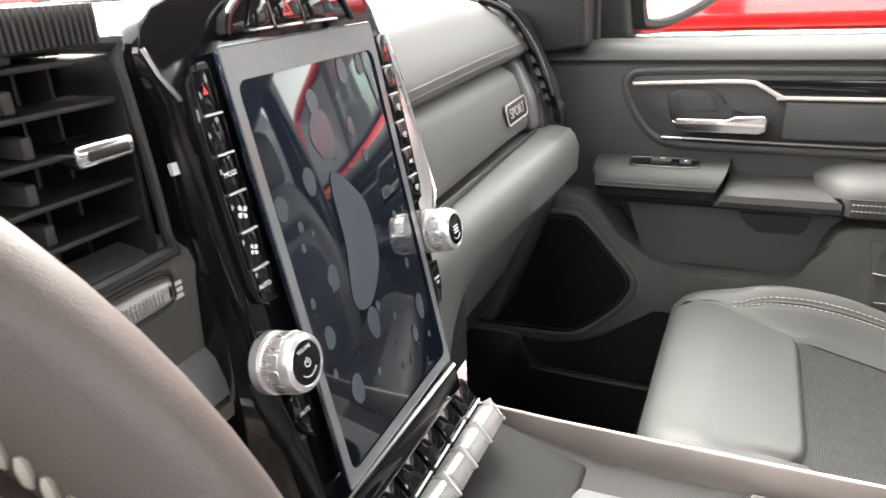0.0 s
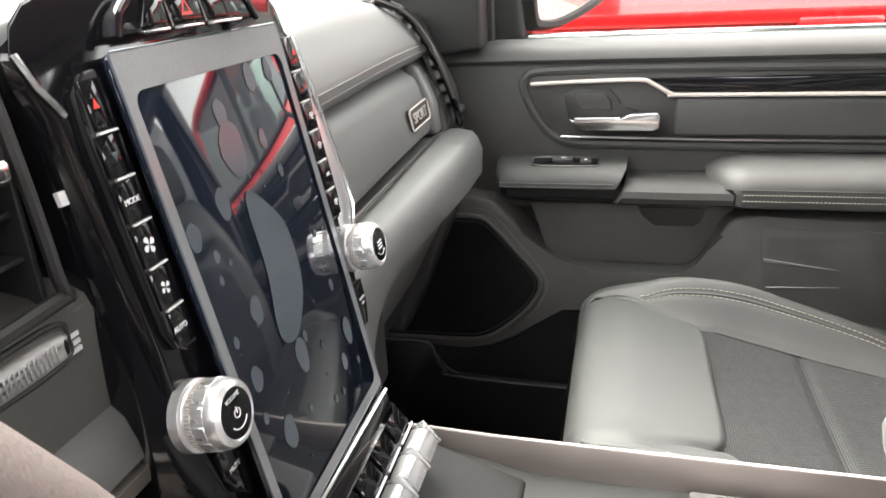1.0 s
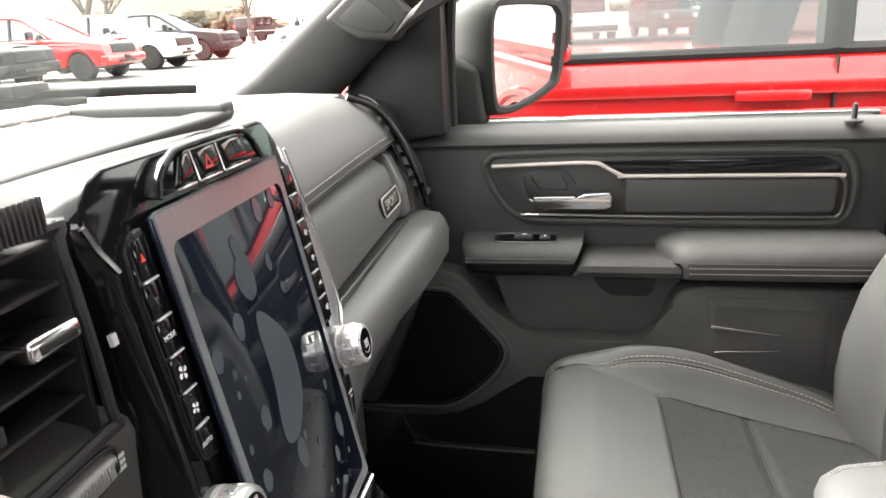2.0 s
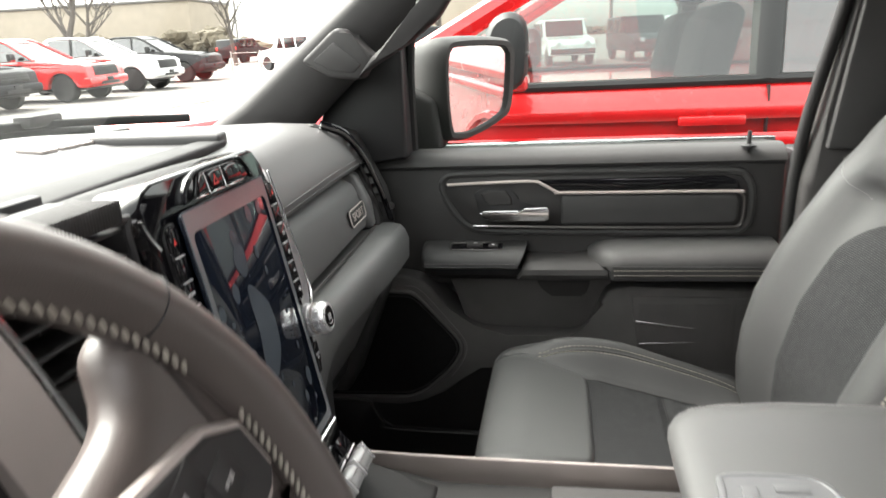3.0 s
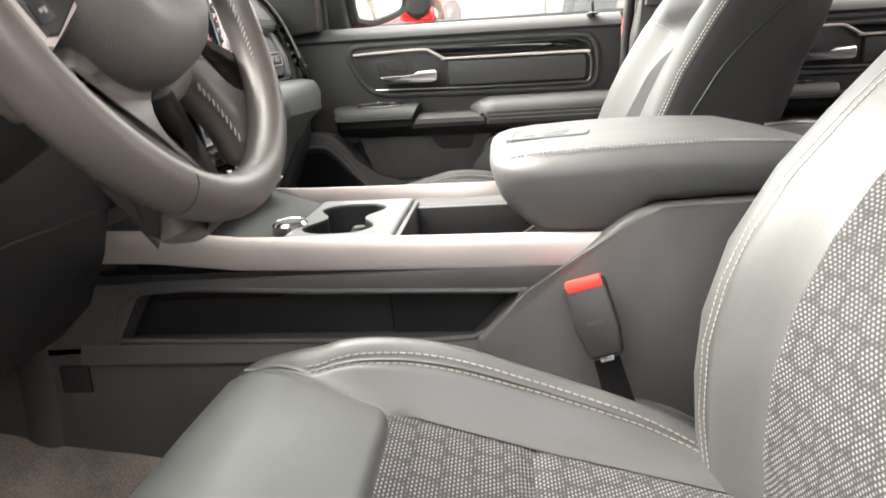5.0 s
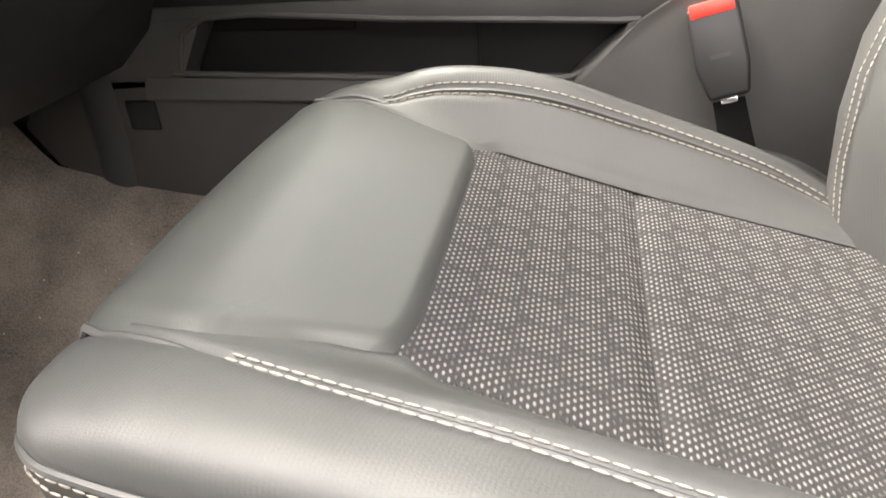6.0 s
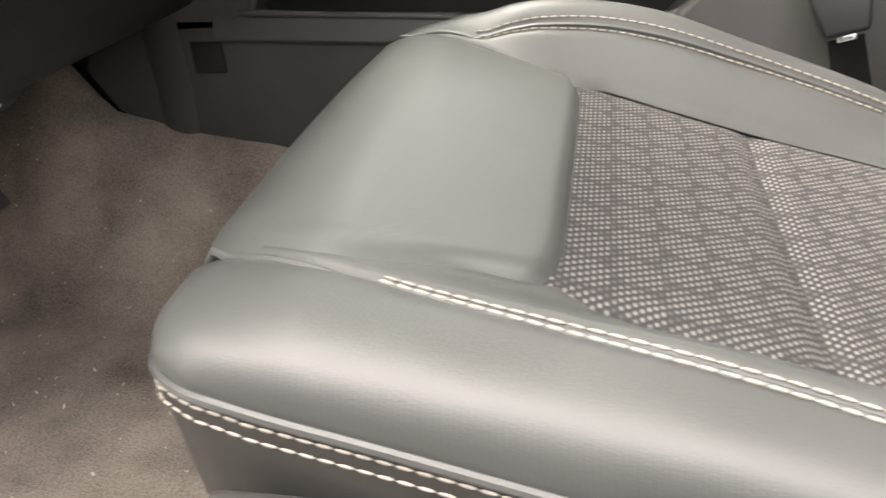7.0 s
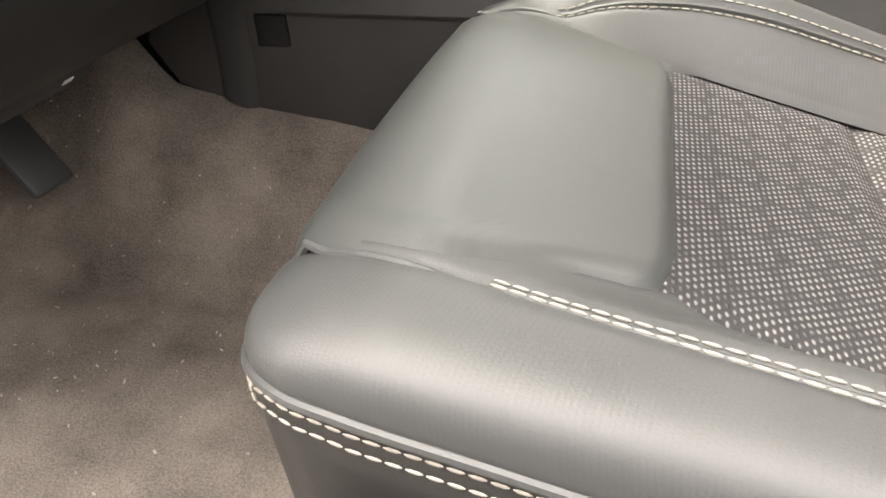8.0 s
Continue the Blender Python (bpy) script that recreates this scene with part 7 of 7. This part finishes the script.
def pickup(name, paint, label, m, hollow=False, group="parked trucks"):
    """A crew cab pickup: x ahead, z from the ground."""
    t = thing(name, label, "pickup truck", group)
    body = [(-2.9, 0.55), (-2.9, 1.25), (-0.95, 1.27), (1.0, 1.27), (1.25, 1.24), (2.55, 1.12), (2.72, 1.02), (2.78, 0.62), (2.70, 0.42), (2.42, 0.42)]
    for cx in (1.85, -1.75):
        body += [(cx + 0.50 * math.cos(a), 0.42 + 0.50 * math.sin(a)) for a in np.linspace(0.05, math.pi - 0.05, 10)]
        body += [(cx - 0.56, 0.40)] if cx > 0 else [(-2.4, 0.5)]
    bm = prism(body, "y", -0.96, 0.96, 0.035, 2)
    for v in bm.verts:
        # shoulder: sides lean in above the crease and under the sills
        v.co.y *= 1 - 0.05 * max(0.0, v.co.z - 1.1) / 0.17 - 0.03 * max(0.0, 0.6 - v.co.z)
    part("body", moved(bm, m), paint, t)
    for s in (-1, 1):
        shoulder = [(0.958, 1.150), (0.968, 1.172), (0.967, 1.190), (0.955, 1.215), (0.930, 1.252), (0.905, 1.274)]
        part("shoulder", moved(loft([[(x, s * (p - max(0.0, x - 1.0) * 0.04), q - max(0.0, x - 1.0) * 0.08) for p, q in shoulder] for x in (-2.85, -1.4, -0.4, 0.4, 1.0, 1.6, 2.4)]), m), paint, t)
        part("body_crease", moved(tube([(-2.85, s * 0.955, 1.08), (1.2, s * 0.962, 1.07), (2.5, s * 0.93, 1.0)], 0.03, 8, r2=0.012, side=(0, 0, 1)), m), paint, t)
        # pillars
        for a, b, r in (((1.02, 1.27), (0.05, 1.81), 0.045), ((-0.42, 1.27), (-0.47, 1.92), 0.055), ((-1.38, 1.27), (-1.46, 1.87), 0.10)):
            part("pillar", moved(tube([(a[0], s * 0.90, a[1]), (b[0], s * 0.70, b[1])], r, 8, r2=0.04), m), paint if r != 0.055 else DARK, t)
        part("roof_rail", moved(tube(bend([(0.05, s * 0.70, 1.80), (-0.3, s * 0.705, 1.91), (-1.2, s * 0.705, 1.925), (-1.5, s * 0.69, 1.85)], 5), 0.04, 8), m), paint, t)
        part("belt_strip", moved(tube([(1.0, s * 0.915, 1.275), (-1.35, s * 0.915, 1.28)], 0.018, 8), m), DARK, t)
        for pts in (((0.90, 1.28), (-0.37, 1.28), (-0.43, 1.89), (0.02, 1.78)), ((-0.47, 1.28), (-1.33, 1.28), (-1.4, 1.86), (-0.50, 1.90))):
            w = bmesh.new()
            w.faces.new([w.verts.new((a, s * (0.90 - 0.20 * (b - 1.28) / 0.6), b)) for a, b in pts])
            gl = part("side_window", moved(w, m), (SHADE if pts[0][0] > 0 else TINT) if hollow else TINT, t, "", 0)
            gl.visible_shadow = False
        part("door_handle", moved(rbox(-0.35, -0.13, s * 0.955 - 0.015, s * 0.955 + 0.02, 1.13, 1.165, 0.008), m), paint, t)
        part("door_handle", moved(rbox(-1.27, -1.06, s * 0.955 - 0.015, s * 0.955 + 0.02, 1.13, 1.165, 0.008), m), paint, t)
        for gx in (0.95, -0.42, -1.42):
            part("door_gap", moved(rbox(gx - 0.0025, gx + 0.0025, s * 0.945 - 0.016, s * 0.945 + 0.0145, 0.55, 1.26, 0.0), m), DARK, t)
        hull = bend([(-0.02, 0.01, 0), (-0.035, 0.10, 0), (-0.03, 0.20, 0), (0.02, 0.235, 0), (0.08, 0.20, 0), (0.10, 0.08, 0), (0.05, 0.0, 0)], 3, True)
        mr = part("mirror", moved(loft([[(0.41 + p.x * k, s * (0.95 + 0.27 * q), 1.40 + (p.y - 0.11) * k) for p in hull] for q, k in ((0.0, 0.35), (0.14, 0.6), (0.2, 0.95), (0.5, 1.05), (0.9, 1.0), (0.98, 0.85), (1.0, 0.5))], ring=True, caps=True), m), DARK, t, "dark side mirror")
        part("mirror_lamp", moved(rbox(0.372, 0.44, *sorted((s * 1.05, s * 1.2)), 1.385, 1.405, 0.004), m), GUNMETAL, mr)
        part("mirror_cap", moved(rbox(0.372, 0.50, *sorted((s * 1.01, s * 1.2)), 1.28, 1.335, 0.02, 3), m), paint, mr)
        for cx in (1.85, -1.75):
            wh = part("wheel", moved(lathe([(0.20, 0.12), (0.27, 0.14), (0.38, 0.13), (0.42, 0.08), (0.42, -0.12), (0.2, -0.13)], 28), m @ Matrix.Translation((cx, s * 0.82, 0.42)) @ Matrix.Rotation(-s * math.pi / 2, 4, "X")), TYRE, t)
            part("rim", moved(lathe([(0.26, 0.10), (0.265, 0.135), (0.24, 0.12), (0.06, 0.09), (0.001, 0.1)], 20), m @ Matrix.Translation((cx, s * 0.82, 0.42)) @ Matrix.Rotation(-s * math.pi / 2, 4, "X")), GUNMETAL, wh)
            part("arch_lip", moved(tube([(cx + 0.52 * math.cos(a), s * 0.95, 0.42 + 0.52 * math.sin(a)) for a in np.linspace(0.1, math.pi - 0.1, 12)], 0.03, 6), m), paint, t)
        part("headlamp", moved(prism([(2.30, 0.98), (2.62, 0.93), (2.70, 0.82), (2.36, 0.88)], "y", *sorted((s * 0.62, s * 0.955)), 0.02, 2), m), LAMP, t, "clear headlamp")
        part("fog_lamp", moved(rbox(2.70, 2.80, *sorted((s * 0.62, s * 0.8)), 0.52, 0.62, 0.02), m), LAMP, t)
    part("roof", moved(loft([[(a, v * 0.70, b + 0.03 * (1 - v * v)) for v in np.linspace(-1, 1, 9)] for a, b in ((0.05, 1.80), (-0.15, 1.865), (-0.5, 1.93), (-1.1, 1.945), (-1.45, 1.89), (-1.52, 1.85))]), m), paint, t)
    for pts in (((1.03, 1.26), (0.06, 1.80)), ((-1.42, 1.3), (-1.5, 1.85))):
        wsd = loft([[(a, v * w_, b + 0.0 * v) for v in np.linspace(-1, 1, 7)] for (a, b), w_ in zip(pts, (0.88, 0.69))])
        gl = part("windshield", moved(wsd, m), GLASS if hollow else TINT, t)
        gl.visible_shadow = False
    part("hood_bulge", moved(loft([[(x, v * w_, z + 0.05 * (1 - v * v)) for v in np.linspace(-1, 1, 9)] for x, w_, z in ((1.2, 0.55, 1.245), (1.8, 0.55, 1.20), (2.5, 0.5, 1.12))]), m), paint, t)
    gr = part("grille", moved(prism([(2.66, 1.08), (2.74, 1.05), (2.80, 0.78), (2.70, 0.74)], "y", -0.60, 0.60, 0.03, 2), m), DARK, t, "black grille")
    for z in (0.83, 0.90, 0.97):
        part("grille_bar", moved(rbox(2.74, 2.815 - (z - 0.8) * 0.2, -0.55, 0.55, z, z + 0.03, 0.008), m), DARK, gr)
    bmp = part("bumper", moved(prism([(2.55, 0.48), (2.82, 0.48), (2.86, 0.58), (2.84, 0.72), (2.6, 0.72)], "y", -0.98, 0.98, 0.04, 3), m), paint, t)
    part("bumper_slot", moved(rbox(2.80, 2.87, -0.45, 0.45, 0.50, 0.58, 0.01), m), DARK, bmp)
    part("plate", moved(rbox(2.84, 2.875, -0.15, 0.15, 0.59, 0.70, 0.004), m), DARK, bmp)
    # dark block standing in for the shade under the body
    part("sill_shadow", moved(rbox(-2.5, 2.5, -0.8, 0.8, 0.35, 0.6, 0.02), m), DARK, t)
    # seats inside
    for s in (-1, 1):
        part("inner_seat", moved(prism([(-0.15, 0.9), (-0.28, 0.9), (-0.42, 1.52), (-0.34, 1.56), (-0.27, 1.5)], "y", s * 0.4 - 0.24, s * 0.4 + 0.24, 0.04, 3), m), FELT, t)
        part("inner_headrest", moved(rbox(-0.45, -0.34, s * 0.4 - 0.13, s * 0.4 + 0.13, 1.58, 1.76, 0.04, 3), m), FELT, t)
    part("inner_dash", moved(prism([(1.05, 1.2), (0.55, 1.28), (0.5, 1.1), (1.0, 0.9)], "y", -0.85, 0.85, 0.03, 2), m), DARK, t)
    part("inner_wheel", moved(tube([(0.42 + 0.08 * math.sin(a), 0.4 + 0.19 * math.cos(a), 1.25 + 0.17 * math.sin(a)) for a in np.linspace(0, 2 * math.pi, 20)], 0.018, 6), m), FELT, t)
    return t


def park(x, y, turn):
    return pose(x, y, lot(x, y), 1.37 * math.cos(radians(turn)), -1.37 * math.sin(radians(turn)), turn)


pickup("pickup_truck", REDPAINT, "glossy red pickup truck parked alongside", pose(0.62, 2.92, lot(0, 2.92) + 0.02, 0, 0, 180), True, "parked trucks")
pickup("pickup_truck", BLACKPAINT, "black pickup truck in the row across the lot", park(-16.8, 16.9, 0))
pickup("pickup_truck", REDPAINT, "red pickup truck in the row across the lot", park(-16.3, 20.3, 0))
pickup("pickup_truck", WHITEPAINT, "white pickup truck in the row across the lot", park(-16.4, 24.2, 0))
pickup("pickup_truck", GREYPAINT, "dark grey pickup truck in the row across the lot", park(-17.0, 29.0, 0))


def wagon(name, paint, label, m, boxy):
    """A sport utility or off-road car: x ahead."""
    t = thing(name, label, "car", "far parked cars")
    hood = 1.05
    prof = [(-2.2, 0.4), (-2.25, 1.0), (-2.1, 1.72), (0.2, 1.76), (0.55 if boxy else 0.9, hood + 0.02), (2.0, hood - 0.06), (2.2, 0.8), (2.2, 0.4)]
    part("body", moved(prism(prof, "y", -0.88, 0.88, 0.06, 3), m), paint, t)
    for s in (-1, 1):
        for a, b in (((-0.05, 0.5), (0.15, 0.3)), ((-1.0, -0.12), (-0.9, -0.1)), ((-1.95, -1.08), (-1.9, -1.0))):
            part("side_window", moved(prism([(a[0], 1.1), (a[1], 1.1), (b[1], 1.62), (b[0], 1.62)], "y", s * 0.875, s * 0.89, 0.004), m), PIANO, t)
        for cx in (1.4, -1.4):
            part("wheel", moved(lathe([(0.2, 0.1), (0.34, 0.1), (0.37, 0.05), (0.37, -0.1), (0.2, -0.1)], 20), m @ Matrix.Translation((cx, s * 0.8, 0.37)) @ Matrix.Rotation(-s * math.pi / 2, 4, "X")), TYRE, t)
        part("headlamp", moved(lathe([(0.1, 0), (0.1, 0.04), (0.05, 0.06)], 14), m @ Matrix.Translation((2.2, s * 0.55, 0.85)) @ Matrix.Rotation(math.pi / 2, 4, "Y")), LAMP, t)
        part("tail_lamp", moved(rbox(-2.27, -2.2, *sorted((s * 0.7, s * 0.88)), 0.95, 1.2, 0.02), m), REDPLASTIC, t)
    part("windshield", moved(prism([(0.22, 1.68), (0.52 if boxy else 0.84, 1.1), (0.56 if boxy else 0.9, 1.1), (0.26, 1.7)], "y", -0.75, 0.75, 0.005), m), PIANO, t)
    part("bumper", moved(rbox(2.15, 2.3, -0.85, 0.85, 0.45, 0.65, 0.04), m), DARK, t)
    return t


wagon("sport_utility_car", WHITEPAINT, "white wagon parked at the lot edge", park(-13.0, 36.0, 150), False)
wagon("sport_utility_car", GREYPAINT, "dark car parked at the lot edge", park(-9.6, 37.0, 150), False)
for k, (x, paint, nm) in enumerate(((-0.6, WHITEPAINT, "white"), (2.6, GREYPAINT, "dark green"), (5.2, WHITEPAINT, "white"))):
    wagon("off_road_car", paint, nm + " boxy off-road car parked beyond the red truck", park(x + 1.2, 30.0 + k, -80), True)
for k, (x, y) in enumerate(((-8.0, 30.0), (-5.5, 31.5))):
    wagon("off_road_car", GREYPAINT, "dark boxy car parked in the distance", park(x, y, -60), True)
for k, (x, y, p) in enumerate(((-34, 34, WHITEPAINT), (-30, 40, GREYPAINT), (-26, 46, WHITEPAINT), (-40, 30, REDPAINT), (-23, 52, GREYPAINT), (-18, 56, WHITEPAINT))):
    wagon("parked_car", p, "small parked car far across the lot", park(x, y, 20 * k), False)

# building and horizon
wl = thing("building", "long low tan building with flat roof far beyond the lot", "building")
part("wall", rbox(-190, -78, 150, 170, 1, 13.4, 0.1), BRICK, wl)
part("roof_edge", rbox(-190.3, -77.7, 149.6, 170.3, 13.4, 14.0, 0.05), GUNMETAL, wl)
w2 = thing("building", "tan building seen past the red truck", "building")
part("wall", rbox(-16, -3, 62, 70, 0, 7.0, 0.1), BRICK, w2)
part("roof_edge", rbox(-16.2, -2.8, 61.7, 70.2, 7.0, 7.5, 0.05), GUNMETAL, w2)
hr_ = random.Random(5)
ball = bmesh.new()
bmesh.ops.create_icosphere(ball, subdivisions=1, radius=1.0)
ball_v, ball_f = [v.co.copy() for v in ball.verts], [[v.index for v in f.verts] for f in ball.faces]
ball.free()
hv, hf = [], []
for n in range(2400):
    x, y = hr_.uniform(-125, 90), 110 + hr_.uniform(-6, 6)
    tall = x < -45
    c = Vector((x, y, lot(x, y) + hr_.uniform(0.1, 3.6 if tall else 0.9) * (0.6 + 0.4 * math.sin(x * 0.31))))
    r_ = hr_.uniform(0.25, 0.7) * (1.3 if tall else 0.8)
    base_ = len(hv)
    hv += [c + Vector((v.x * 1.4, v.y, v.z)) * (r_ * hr_.uniform(0.6, 1.4)) for v in ball_v]
    hf += [[i + base_ for i in f] for f in ball_f]
hedge_me = bpy.data.meshes.new("join")
hedge_me.from_pydata(hv, [], hf)
hedge = bmesh.new()
hedge.from_mesh(hedge_me)
bpy.data.meshes.remove(hedge_me)
tagged(part("far_hedge", hedge, SHRUB, None, "", 0), "distant brown leafless hedge line", "hedge", kind="stuff")


def bare_tree(x, y, height, seed):
    tr = thing("bare_tree", "leafless grey tree with fine branches", "tree", "bare trees")
    g_ = random.Random(seed)
    trunk, twigs = bmesh.new(), bmesh.new()
    base = Vector((x, y, lot(x, y)))

    def grow(p, d, length, r, level):
        pts = [p]
        for k in range(4):
            d = (d + Vector((g_.uniform(-0.16, 0.16), g_.uniform(-0.16, 0.16), g_.uniform(-0.02, 0.12)))).normalized()
            pts.append(pts[-1] + d * length / 4)
        rows = []
        for k, q in enumerate(pts):
            rr = r * (1 - 0.55 * k / 4)
            a = d.orthogonal().normalized()
            b = d.cross(a)
            sides = 8 if level == 0 else 4
            rows.append([q + a * rr * math.cos(2 * math.pi * j / sides) + b * rr * math.sin(2 * math.pi * j / sides) for j in range(sides)])
        merged(trunk if level == 0 else twigs, loft(rows, ring=True))
        if level < 4:
            for n in range((6, 4, 3, 3)[level]):
                at = pts[2 + n % 3] if level == 0 else pts[1 + n % 4]
                out = Vector((g_.uniform(-1, 1), g_.uniform(-1, 1), g_.uniform(0.25, 1.0))).normalized()
                grow(at, (d * 0.55 + out).normalized(), length * g_.uniform(0.5, 0.7), r * 0.42, level + 1)

    grow(base, Vector((0, 0, 1)), height * 0.45, height * 0.022, 0)
    part("trunk", trunk, BARK, tr)
    tagged(part("twigs", twigs, BARK, tr), kind="stuff")


for k, (x, y, h) in enumerate(((-22, 30, 9), (-21, 46, 8), (-36, 52, 10), (-6.5, 42, 8), (-3.0, 48, 8), (9, 52, 9), (19.5, 7.6, 6.5), (-15, 62, 9))):
    bare_tree(x, y, h, 20 + k)
for k, (x, y) in enumerate(((-11.0, 40.0), (-27, 60), (3.4, 42))):
    lp = thing("street_lamp", "tall slim grey lot lamp post", "lamp post", "lot lamps")
    part("post", moved(lathe([(0.11, 0), (0.06, 9.0)], 10), Matrix.Translation((x, y, lot(x, y)))), GUNMETAL, lp)
    part("arm", rbox(x - 0.6, x + 0.6, y - 0.15, y + 0.15, lot(x, y) + 8.9, lot(x, y) + 9.05, 0.03), GUNMETAL, lp)
fn = thing("fence", "low wire and post fence by the far cars", "fence")
for k in range(9):
    x = -15.5 + k * 1.5
    part("post", moved(lathe([(0.035, 0), (0.035, 1.1)], 8), Matrix.Translation((x, 33.5, lot(x, 33.5)))), SATIN, fn)
for z in (0.5, 1.0):
    part("wire", tube([(-15.5, 33.5, lot(0, 33.5) + z), (-3.5, 33.5, lot(0, 33.5) + z)], 0.012, 5), SATIN, fn)
